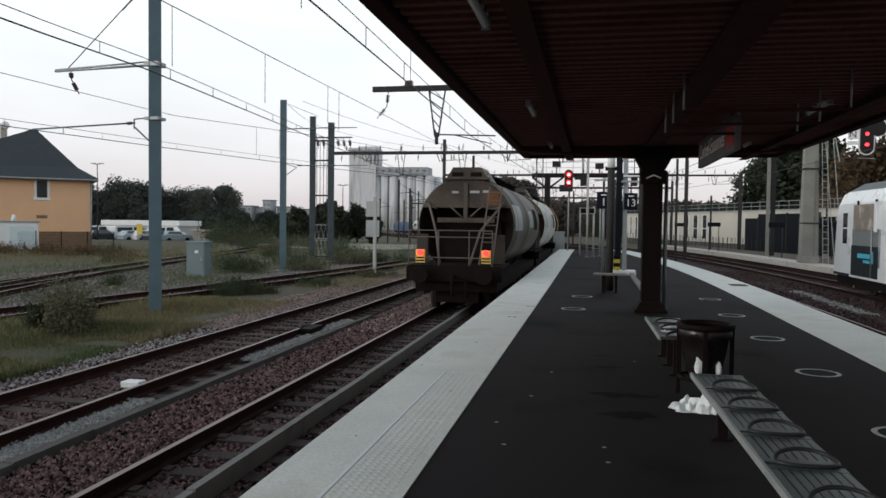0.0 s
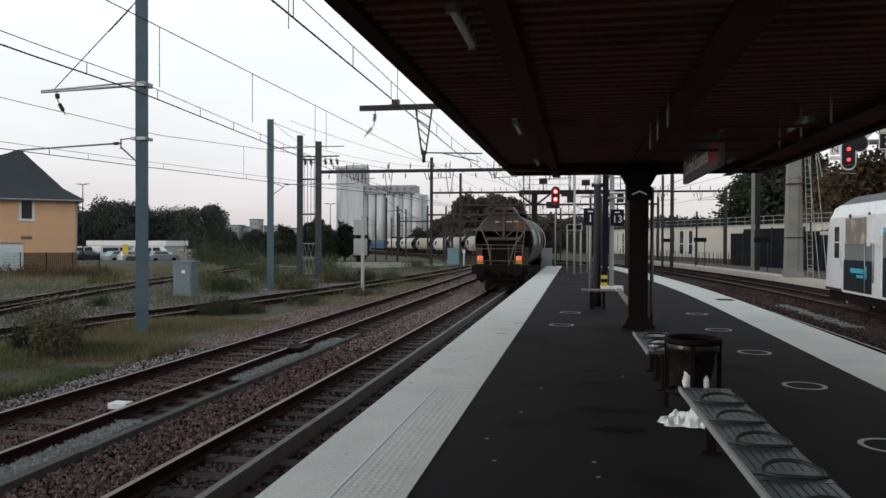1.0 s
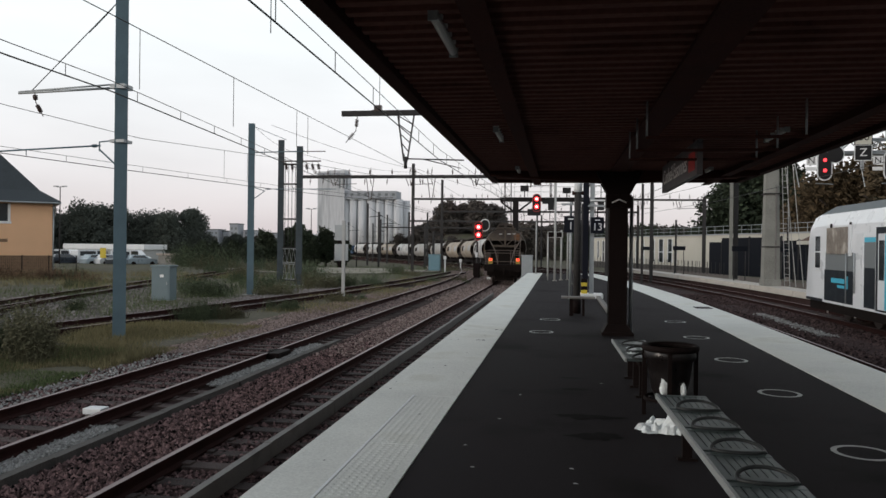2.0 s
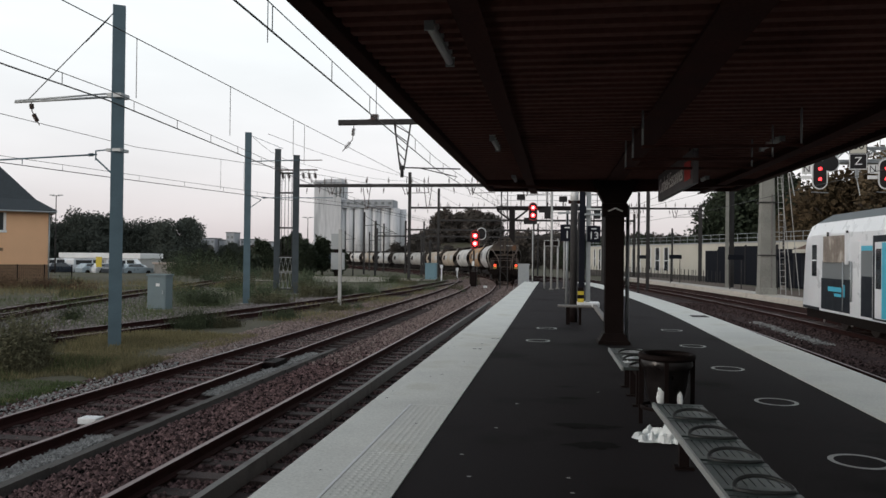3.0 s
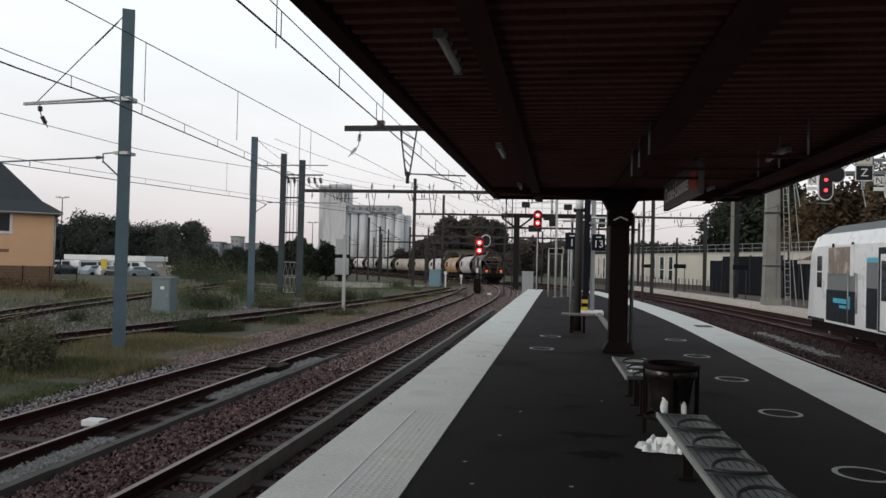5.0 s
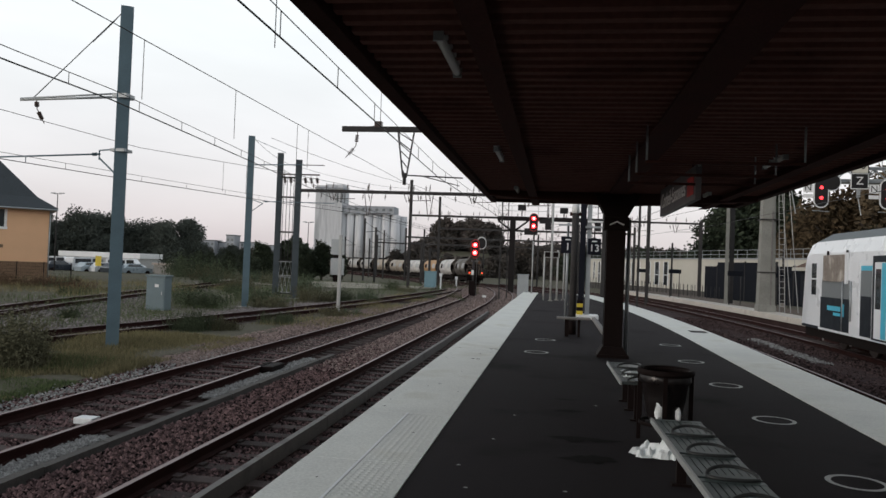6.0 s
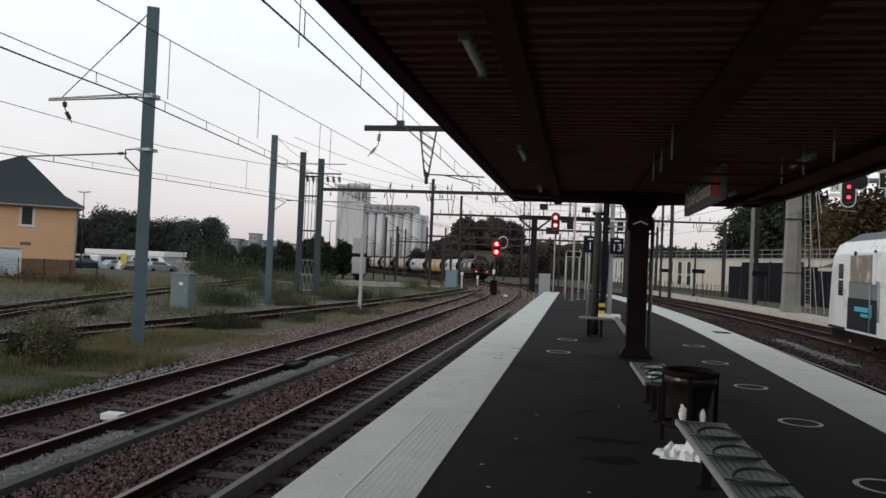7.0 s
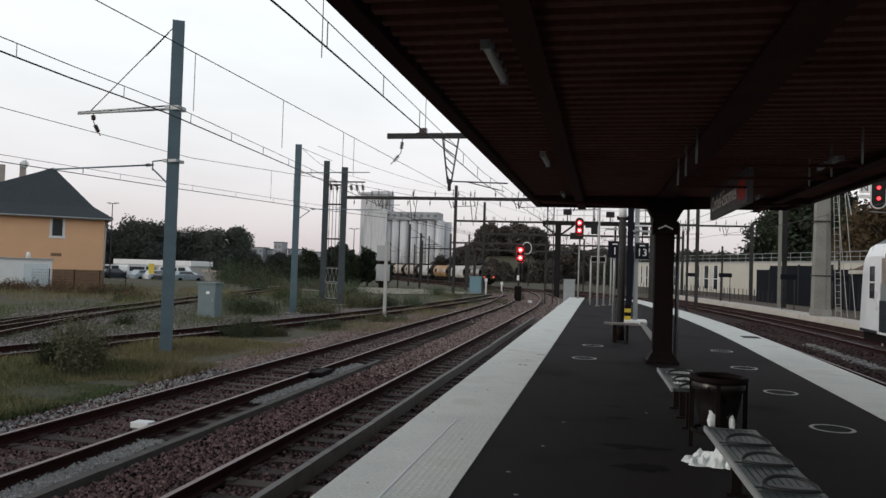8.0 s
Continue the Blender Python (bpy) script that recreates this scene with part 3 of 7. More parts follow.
crumpled("plastic_bag", pose(0.83, 6.93, 0.0, 0, 0, 15), 0.14, 0.12, 0.11, "crumpled white plastic bag at the foot of the bin", "bag", 3.1)
crumpled("paper_wrapper", pose(0.99, 6.88, 0.0, 0, 0, -20), 0.14, 0.12, 0.16, "crumpled white paper wrapper on the asphalt", "litter", 7.7)
crumpled("litter", pose(0.86, 9.0, 0.452, 0, 0, 0), 0.10, 0.13, 0.02, "flattened white paper on the bench", "litter", 5.0)
crumpled("litter", pose(0.80, 8.55, 0.452, 0, 0, 0), 0.06, 0.05, 0.03, "flattened white paper on the bench", "litter", 9.0)


def litter_bin():
    t = thing("litter_bin", pose(1.06, 7.56, 0), "black steel litter bin with a black bag on thin legs", "bin")
    part("rim", lathe(bmesh.new(), [(0.215, 0.655), (0.262, 0.64), (0.272, 0.66), (0.268, 0.688), (0.255, 0.698), (0.215, 0.69), (0.215, 0.655)], 32), BLACKSTEEL, t)
    bm = lathe(bmesh.new(), [(0.213, 0.675), (0.245, 0.64), (0.25, 0.585), (0.236, 0.56), (0.22, 0.55), (0.20, 0.42), (0.17, 0.26), (0.14, 0.2), (0.0, 0.19)], 28)
    for v in bm.verts:
        r = 1 + 0.05 * noise.noise((v.co.x * 9, v.co.y * 9, v.co.z * 3))
        v.co.x, v.co.y = v.co.x * r, v.co.y * r
    BAG = material("black_bin_bag", (0.011, 0.009, 0.009), 0.3, vary=0.2, scale=5, fine=14, bump=0.35)
    part("bag", bm, BAG, t, "black crumpled bin bag", smooth=True)
    part("hoop", lathe(bmesh.new(), [(0.232, 0.16), (0.246, 0.16), (0.246, 0.19), (0.232, 0.19), (0.232, 0.16)], 28), BLACKSTEEL, t)
    for k in range(4):
        a = math.radians(20 + 90 * k + 152)
        x, y = 0.24 * math.cos(a), 0.24 * math.sin(a)
        part("leg", B(x - 0.02, y - 0.012, 0, x + 0.02, y + 0.012, 0.66, bevel=0.003), BLACKSTEEL, t)
    for a, z, w in ((-2.0, 0.3, 0.05), (-1.0, 0.27, 0.035)):
        x, y = 0.19 * math.cos(a), 0.19 * math.sin(a)
        bm = bmesh.new()
        bmesh.ops.create_icosphere(bm, subdivisions=2, radius=1.0)
        for v in bm.verts:
            k = 1 + 0.5 * noise.noise(v.co * 2 + Vector((a * 5, 0, 0)))
            v.co = Vector((x + v.co.x * w * 0.8 * k, y - 0.01 + v.co.y * 0.03, z + v.co.z * 0.085 * k))
        part("paper", bm, PAPER, t, "white paper showing through")


litter_bin()

# ---- painted rings, tactile studs, marks ----
def ring(x, y, r=0.235):
    bm = bmesh.new()
    seg = 40
    a = [bm.verts.new((r * math.cos(2 * math.pi * i / seg), r * math.sin(2 * math.pi * i / seg), 0)) for i in range(seg)]
    b = [bm.verts.new(((r - 0.045) * math.cos(2 * math.pi * i / seg), (r - 0.045) * math.sin(2 * math.pi * i / seg), 0)) for i in range(seg)]
    for i in range(seg):
        bm.faces.new((a[i], a[(i + 1) % seg], b[(i + 1) % seg], b[i]))
    ob = link("floor_marking", bm, WORNWHITE)
    ob.matrix_basis = pose(x, y, 0.004)
    return tagged(ob, "worn white painted ring on the asphalt", "marking", "painted rings")


WORNWHITE = material("worn_white_paint", (0.42, 0.42, 0.41), 0.75, vary=0.35, scale=9, fine=70, bump=0.1, second=(0.16, 0.16, 0.16), second_at=0.6)
for rx, ry in ((-0.35, 14.58), (-0.22, 17.14), (2.54, 17.4), (2.48, 14.39), (2.49, 11.58), (2.47, 9.02), (2.42, 6.5)):
    ring(rx, ry)


def studs():
    verts, faces = [], []
    for i in range(7):
        for j in range(66):
            x, y = -1.50 + 0.055 * i, 3.9 + 0.062 * j
            k = len(verts)
            for r, z in ((0.02, 0.0085), (0.012, 0.0108)):
                verts += [(x + r * math.cos(a), y + r * math.sin(a), z) for a in (0, 1.047, 2.094, 3.1416, 4.189, 5.236)]
            faces += [(k + q, k + (q + 1) % 6, k + 6 + (q + 1) % 6, k + 6 + q) for q in range(6)] + [tuple(k + 6 + q for q in range(6))]
    raw("tactile_studs", verts, faces, STRIP, None, "small raised tactile studs on the platform edge", "stuff", "studs")


studs()

tagged(link("tactile_border", B(-1.556, 3.9, 0.0085, -1.534, 8.0, 0.0125, bevel=0.001), WHITEPAINT), "thin pale line beside the tactile studs", "marking", "", "structure")

STAIN = material("dark_stain", (0.0080, 0.0066, 0.0067), 0.85, spec=0.06, vary=0.3, scale=4, fine=30, bump=0.05)
for k, (sx, sy, ra, rb) in enumerate(((0.28, 7.35, 0.32, 0.1), (0.17, 8.75, 0.14, 0.07), (0.33, 6.6, 0.22, 0.14), (0.14, 9.5, 0.12, 0.05), (0.95, 12.2, 0.12, 0.1))):
    bm = bmesh.new()
    vs = [bm.verts.new((ra * math.cos(a) * (1 + 0.9 * noise.noise((math.cos(a) * 2.2 + k * 3, math.sin(a) * 2.2, 0))), rb * math.sin(a) * (1 + 0.9 * noise.noise((math.cos(a) * 2.2, math.sin(a) * 2.2, k * 3))), 0)) for a in [2 * math.pi * i / 28 for i in range(28)]]
    bm.faces.new(vs)
    ob = link("stain", bm, STAIN)
    ob.matrix_basis = pose(sx, sy, 0.004)
    tagged(ob, "dark dried stain on the asphalt", "stain", "stains")
for k, (gx, gy) in enumerate(((-0.55, 7.1), (-0.42, 8.3), (0.12, 5.25), (-0.75, 6.1), (0.1, 5.6), (-0.62, 5.5), (0.5, 9.2))):
    bm = bmesh.new()
    bm.faces.new([bm.verts.new((0.018 * math.cos(a) * (1 + 0.3 * math.sin(3 * a + k)), 0.014 * math.sin(a), 0)) for a in [2 * math.pi * i / 10 for i in range(10)]])
    ob = link("gum_spot", bm, WORNWHITE)
    ob.matrix_basis = pose(gx, gy, 0.004)
    tagged(ob, "pale flattened chewing gum on the asphalt", "spot", "gum spots")
for mx, my, n in ((-1.24, 14.63, 3), (-1.42, 12.95, 2)):
    t = thing("floor_marking", pose(mx, my, 0.012), "small dark worn writing on the edge slab", "marking", "slab markings")
    for i in range(n):
        part("bar", B(i * 0.09, -0.03, 0, i * 0.09 + 0.06, 0.03, 0.001), STAIN, t)

rng = random.Random(21)
for k in range(14):
    bm = bmesh.new()
    q = rng.uniform(0.01, 0.022)
    bm.faces.new([bm.verts.new((q * math.cos(a) * (1 + 0.4 * math.sin(2 * a + k)), q * 0.8 * math.sin(a), 0)) for a in [2 * math.pi * i / 10 for i in range(10)]])
    ob = link("gum_spot", bm, STAIN)
    ob.matrix_basis = pose(rng.uniform(-1.9, -1.15), rng.uniform(5, 15), 0.013)
    tagged(ob, "dark trodden gum spot on the edge slab", "spot", "dark spots")

cp = thing("cover_plate", pose(3.9, 21.7, 0.008), "dark steel cover plate in the edge strip", "plate")
part("plate", B(-0.22, -0.3, 0, 0.22, 0.3, 0.006, bevel=0.002), BLACKSTEEL, cp)

# ---- masts, posts and boards on the platform ----
def h_mast(name, x, y, z, height, w, mat_, label, turn=0, group="masts", lean=0.0, spin=0):
    t = thing(name, pose(x, y, z, 0, lean, turn), label, "mast", group)
    bm = B(-w / 2, -w / 2, 0, w / 2, -w / 2 + 0.02, height, bevel=0.004)
    box(bm, -w / 2, w / 2 - 0.02, 0, w / 2, w / 2, height, bevel=0.004)
    box(bm, -0.012, -w / 2 + 0.02, 0, 0.012, w / 2 - 0.02, height)
    part("upright", bm, mat_, t).matrix_basis = pose(0, 0, 0, 0, 0, spin)
    part("footing", B(-w * 0.95, -w * 0.95, -0.35, w * 0.95, w * 0.95, 0.06, bevel=0.03), CONCRETE, t, "pale concrete footing")
    return t


def truss(bm, a, b, deep, n, r=0.025, mat_index=0):
    a, b = Vector(a), Vector(b)
    up = Vector((0, 0, deep))
    for o in (Vector(), up):
        rod(bm, a + o, b + o, r, seg=5, mat_index=mat_index)
    for i in range(n):
        p, q = a.lerp(b, i / n), a.lerp(b, (i + 1) / n)
        rod(bm, p, q + up if i % 2 == 0 else q, r * 0.6, seg=4, mat_index=mat_index) if i % 2 == 0 else rod(bm, p + up, q, r * 0.6, seg=4, mat_index=mat_index)
    return bm


def insulator(bm, a, b, r=0.05, n=5):
    a, b = Vector(a), Vector(b)
    rod(bm, a, b, 0.015, seg=5)
    for i in range(n):
        p = a.lerp(b, 0.25 + 0.5 * i / n)
        rod(bm, p, p + (b - a).normalized() * 0.03, r, r * 0.6, seg=8)
    return bm


pm = h_mast("catenary_mast", 1.0, 25.1, 0, 7.6, 0.14, GALV, "light grey steel overhead line mast with a striped foot")
part("base_block", B(-0.36, -0.42, 0, 0.36, 0.42, 0.14, bevel=0.02), WHITEPAINT, pm, "white concrete base")
bm = bmesh.new()
for i in range(4):
    box(bm, -0.33, -0.2, 0.14 + 0.12 * i, -0.14, 0.05, 0.26 + 0.12 * i, mat_index=i % 2)
part("guard", bm, [YELLOW, BLACKSTEEL], pm, "yellow and black striped guard")
# the mast's side in shade, put in as a separate dark strip
part("shaded_side", B(-0.30, -0.14, 0.62, -0.11, 0.0, 4.6), BOARDBLUE, pm, "dark blue strip for the shaded side of the mast")
# the arm over the tracks
part("arm", B(-8.5, -0.07, 6.05, 0.05, 0.07, 6.23, bevel=0.01), MASTBROWN, pm, "long steel arm across the tracks")
bm = bmesh.new()
for dx in (-0.28, 0.28):
    rod(bm, (-6.25 + dx, 0, 6.05), (-6.25 + dx * 0.22, 0, 4.5), 0.03, seg=5)
for i in range(5):
    w0, w1 = 0.28 - 0.22 * i / 5, 0.28 - 0.22 * (i + 1) / 5
    z0, z1 = 6.05 - 1.55 * i / 5, 6.05 - 1.55 * (i + 1) / 5
    rod(bm, (-6.25 - w0, 0, z0), (-6.25 + w1, 0, z1), 0.018, seg=4)
rod(bm, (-6.25, 0, 4.65), (-6.25, 0, 4.25), 0.06, seg=6)
part("drop_bracket", bm, MASTBROWN, pm, "lattice drop bracket")
bm = rod(bmesh.new(), (-6.25, 0, 4.58), (-4.25, 0, 4.52), 0.025, seg=6)
rod(bm, (-5.6, 0, 4.55), (-4.55, 0, 4.3), 0.018, seg=5)
rod(bm, (-4.55, 0, 4.3), (-4.35, 0, 4.25), 0.012, seg=4)
part("steady_arm", bm, MASTBROWN, pm)
part("insulator", insulator(bmesh.new(), (-7.95, 0, 6.05), (-8.0, 0, 5.55), 0.075), INSUL, pm)
part("insulator", insulator(bmesh.new(), (-8.0, 0, 5.55), (-8.35, 0, 5.15), 0.075), INSUL, pm)
part("strut", R((-8.5, 0, 6.05), (-7.1, 0, 6.3), 0.012, seg=4), INSUL, pm)
part("clamp", B(-7.35, -0.1, 6.2, -7.1, 0.1, 6.4), INSUL, pm)

sp = thing("platform_post", pose(0.40, 18.95, 0), "dark grey round platform post with a small camera on top", "post")
part("pole", R((0, 0, 0), (0, 0, 3.7), 0.09, 0.08, seg=14), MASTBROWN, sp)
part("foot_sleeve", R((0, 0, 0), (0, 0, 0.34), 0.11, seg=14), BLACKSTEEL, sp)
part("collar", R((-0.14, 0, 2.98), (0.14, 0, 2.98), 0.05, seg=8), RUSTY, sp)
part("camera_housing", R((0, -0.03, 3.0), (0, -0.03, 3.32), 0.1, 0.08, seg=12), WHITEPAINT, sp, "white camera housing")
bn = thing("bench", pose(0.02, 18.3, 0), "short pale bench with a dark leg beside a post", "bench", "benches")
part("seat", B(0, -0.2, 0.42, 0.8, 0.2, 0.46, bevel=0.015), GREY_CONC, bn)
part("leg", B(0.2, -0.08, 0, 0.29, 0.08, 0.42), BLACKSTEEL, bn)
part("leg", B(0.5, -0.05, 0, 0.56, 0.05, 0.42), BLACKSTEEL, bn)
kb = thing("kerb", pose(1.15, 22.3, 0), "pale concrete kerb round the mast foot", "kerb")
part("side", B(0, -3.2, 0, 0.12, 2.4, 0.09, bevel=0.015), GREY_CONC, kb)


def number_board(x, y, z, text, label):
    t = thing("number_board", pose(x, y, z), label, "sign", "number boards")
    part("panel", B(-0.21, -0.03, -0.26, 0.21, 0.03, 0.26, bevel=0.01), BOARDBLUE, t)
    words(text, 0.33, Matrix.Translation((0, -0.033, -0.06)) @ pose(0, 0, 0, 90), SIGNWHITE, t)
    part("small_print", B(-0.08, -0.034, 0.15, 0.08, -0.031, 0.185), SIGNWHITE, t, "illegible white line")
    part("hanger", R((0, 0, 0.25), (0, 0, 0.62), 0.02, seg=6), BLACKSTEEL, t)
    part("crossbar", B(-0.3, -0.02, 0.6, 0.3, 0.02, 0.66), GALV, t)
    return t


nb1 = number_board(1.16, 24.85, 2.36, "13", "dark blue hanging board with white number thirteen")
nb2 = number_board(0.3, 24.0, 2.36, "1", "dark blue board with a partly hidden white number")
part("pole", R((0.0, 0.06, -2.36), (0.0, 0.06, 0.7), 0.04, seg=8), GALV, nb2)
part("bracket", B(-0.26, -0.04, 0.62, -0.1, 0.25, 0.68), GALV, nb1)
oc = thing("wall_lamp", pose(1.22, 24.85, 3.16), "pale lamp fitting bracketed to the platform mast", "lamp")
part("housing", B(-0.3, -0.05, -0.02, 0.3, 0.05, 0.03, bevel=0.01), WHITEPAINT, oc)
part("bracket", R((-0.25, 0.02, 0.0), (-0.2, 0.2, 0.0), 0.02, seg=6), DARKSTEEL, oc)

POSTGREY = material("dull_white_post", (0.38, 0.38, 0.37), 0.6, vary=0.12, bump=0.02)
for px_, py_, h_, r_ in ((0.02, 38.0, 2.5, 0.045), (-0.28, 37.0, 4.8, 0.05), (0.34, 38.6, 2.6, 0.04), (-1.5, 46.5, 3.2, 0.035), (-0.75, 44.0, 2.4, 0.035), (0.45, 34.0, 3.4, 0.04)):
    t = thing("white_post", pose(px_, py_, 0), "thin white painted post at the platform end", "post", "white posts")
    part("pole", R((0, 0, 0), (0, 0, h_), r_, seg=8), POSTGREY, t)
    part("foot", R((0, 0, 0), (0, 0, 0.05), r_ * 2.2, seg=8), CONCRETE, t)
t = thing("sign_frame", pose(-0.3, 37.9, 2.1), "small framed black and white sign on posts", "sign")
part("frame", B(-0.36, -0.03, 0.02, 0.4, 0.03, 0.32), POSTGREY, t)
part("panel", B(-0.32, -0.035, 0.05, -0.05, -0.031, 0.29), BLACKSTEEL, t)
part("panel", B(0.08, -0.035, 0.05, 0.34, -0.031, 0.29), BLACKSTEEL, t)
part("leg", R((-0.33, 0, -2.1), (-0.33, 0, 0.02), 0.03, seg=6), POSTGREY, t)
t = thing("equipment_cabinet", pose(-2.15, 49.2, -1.2), "grey steel cabinet past the platform end", "cabinet")
part("body", B(-0.35, -0.25, 0, 0.35, 0.25, 2.25, bevel=0.015), GALV, t)
part("roof", B(-0.38, -0.28, 2.25, 0.38, 0.28, 2.32, bevel=0.01), GALV, t)
part("plinth", B(-0.36, -0.26, -0.3, 0.36, 0.26, 0.02), CONCRETE, t)

# ---- overhead line masts in the yard ----
ma = h_mast("catenary_mast", -12.04, 19.2, -1.06, 9.45, 0.33, MASTGREY, "blue-grey steel overhead line mast in dry grass", 0, spin=31)
bm = rod(bmesh.new(), (0, 0, 6.96), (-3.15, 0, 6.86), 0.035, seg=6)
rod(bm, (0, 0, 7.06), (-3.15, 0, 6.9), 0.025, seg=6)
part("arm", bm, GALV, ma)
bm = rod(bmesh.new(), (-0.1, 0, 9.35), (-2.75, 0, 6.92), 0.014, seg=5)
insulator(bm, (-0.3, 0, 9.15), (-1.0, 0, 8.5), 0.03)
part("guy_wire", bm, WIRE, ma)
part("insulator", insulator(bmesh.new(), (-2.65, 0, 6.86), (-2.62, 0, 6.6), 0.07), INSUL, ma)
part("insulator", insulator(bmesh.new(), (-2.62, 0, 6.6), (-2.38, 0, 6.2), 0.065), INSUL, ma)
bm = rod(bmesh.new(), (-0.15, 0, 5.5), (-0.65, 0, 5.46), 0.02, seg=5)
rod(bm, (-0.65, 0, 5.46), (-0.65, 0, 5.2), 0.02, seg=5)
rod(bm, (-0.65, 0, 5.25), (-0.1, 0, 4.78), 0.025, seg=5)
rod(bm, (-0.62, 0, 5.36), (-3.9, 0, 5.22), 0.025, seg=6)
insulator(bm, (-0.66, 0, 5.36), (-0.95, 0, 5.345), 0.05, 4)
rod(bm, (-2.9, 0, 5.26), (-2.9, 0, 5.1), 0.015, seg=4)
part("cantilever", bm, MASTGREY, ma)
part("clamp", B(-0.21, -0.21, 6.9, 0.21, 0.21, 7.02), GALV, ma)
part("clamp", B(-0.21, -0.21, 5.42, 0.21, 0.21, 5.5), GALV, ma)

mb = h_mast("catenary_mast", -16.0, 37.3, -1.06, 8.95, 0.34, MASTGREY, "blue-grey steel overhead line mast beside a siding", 0, spin=23)
bm = rod(bmesh.new(), (0, 0, 7.45), (2.9, 0, 7.5), 0.03, seg=6)
rod(bm, (0, 0, 8.85), (1.9, 0, 8.1), 0.012, seg=4)
rod(bm, (0.1, 0, 5.0), (0.75, 0, 5.45), 0.022, seg=5)
rod(bm, (0.75, 0, 5.45), (0.1, 0, 5.65), 0.02, seg=5)
rod(bm, (0.75, 0, 5.55), (4.6, 0, 5.55), 0.022, seg=5)
insulator(bm, (0.8, 0, 5.55), (1.1, 0, 5.55), 0.05, 4)
part("cantilever", bm, MASTGREY, mb)

h_mast("catenary_mast", -18.3, 47.5, -1.06, 9.55, 0.4, MASTSLATE, "dark weathered steel mast with switch gear", 0, spin=21)
h_mast("catenary_mast", -16.95, 47.3, -1.06, 9.1, 0.42, MASTSLATE, "dark weathered steel mast carrying a long portal beam", 0, spin=20)
sw = thing("switch_frame", pose(-17.62, 47.4, -1.06), "open steel switch frame with rods between two masts", "switchgear")
for z in (0.3, 2.4, 4.3, 6.6, 7.9):
    part("crossbar", B(-0.5, -0.05, z, 0.5, 0.05, z + 0.1), MASTBROWN, sw)
for x in (-0.35, -0.12, 0.12, 0.35):
    part("operating_rod", R((x, 0, 0.0), (x, 0, 8.0), 0.02, seg=5), MASTBROWN, sw)
part("mesh_guard", truss(truss(bmesh.new(), (-0.45, -0.06, 0.4), (0.45, -0.06, 0.4), 1.0, 6, 0.02), (-0.45, -0.06, 1.5), (0.45, -0.06, 1.5), 0.9, 6, 0.02), GALV, sw)
bm = bmesh.new()
for x in (-0.3, 0.1, 0.5, 1.1, 1.5, 1.9):
    insulator(bm, (x, -0.1, 8.1), (x + 0.12, -0.1, 7.4), 0.12, 6)
box(bm, -0.5, -0.16, 8.1, 2.1, -0.04, 8.18)
box(bm, 0.2, -0.12, 8.75, 2.4, -0.06, 8.8)
part("insulator_string", bm, INSUL, sw)


INS_BM = insulator(insulator(bmesh.new(), (0, 0, 0), (0, 0, 0.42), 0.07, 4), (0.3, 0, -0.2), (0.34, 0, -0.62), 0.06, 4)
INS_MESH = bpy.data.meshes.new("insulator")
INS_BM.to_mesh(INS_MESH)
INS_BM.free()
INS_MESH.materials.append(INSUL)


def portal(y, x0, x1, z, deep, legs, label, hang, r=0.04):
    t = thing("portal", pose(0, y, 0), label, "portal", "portals")
    part("beam", B(x0, -0.1, z, x1, 0.1, z + deep), MASTBROWN, t)
    for x, top in legs:
        bm = B(x - 0.14, -0.14, -2.0 if y > 70 else -1.1, x + 0.14, -0.12, top)
        box(bm, x - 0.14, 0.12, -2.0 if y > 70 else -1.1, x + 0.14, 0.14, top)
        box(bm, x - 0.01, -0.12, -2.0 if y > 70 else -1.1, x + 0.01, 0.12, top)
        part("leg", bm, MASTBROWN, t)
    for x, dz in hang:
        bm = insulator(bmesh.new(), (x, 0, z + deep), (x + 0.05, 0, z + deep + 0.5), 0.06, 4)
        insulator(bm, (x, 0, z), (x + 0.1, 0, z - 0.5), 0.05, 4)
        rod(bm, (x - 0.25, 0, z), (x - 0.06, 0, z - dz), 0.025, seg=4)
        rod(bm, (x + 0.25, 0, z), (x + 0.06, 0, z - dz), 0.025, seg=4)
        rod(bm, (x, 0, z - dz + 0.1), (x + 1.5, 0, z - dz + 0.15), 0.02, seg=4)
        part("hanger", bm, INSUL, t)
    rng_ = random.Random(int(y))
    x = x0 + 0.9
    while x < x1 - 0.5:
        ob = new("insulator", INS_MESH)
        ob.parent = t
        ob.matrix_basis = pose(x, 0, z + deep, 0, 0, 180 * rng_.randrange(2))
        x += rng_.uniform(0.8, 1.9)
    return t


portal(47.3, -16.8, 3.0, 5.95, 0.2, ((2.82, 6.3),), "long rusty portal beam across the tracks",
       ((-14.6, 0.5), (-12.2, 1.4), (-9.6, 0.5), (-8.2, 1.4), (-5.4, 0.5), (-2.0, 0.6), (1.6, 0.6)))
portal(76.2, -15.1, 8.9, 6.36, 0.2, ((-15.1, 10.1), (8.8, 7.8)), "rusty portal beam across the tracks farther on",
       ((-11.2, 1.2), (-8.0, 0.5), (-5.2, 1.2), (-1.0, 0.5), (3.2, 1.2), (6.2, 0.5)))
portal(70.0, 4.4, 12.7, 5.95, 0.16, ((12.6, 6.3),), "rusty beam across the lines beside the platform",
       ((7.0, 0.8), (10.4, 0.8)))
portal(96.0, -15.2, 9.5, 6.0, 0.25, ((-15.2, 10.2), (9.4, 7.0)), "far portal beam across the tracks",
       ((-12.0, 1.5), (-8.8, 0.5), (-4.8, 1.5), (0.0, 0.5), (4.0, 1.5)))
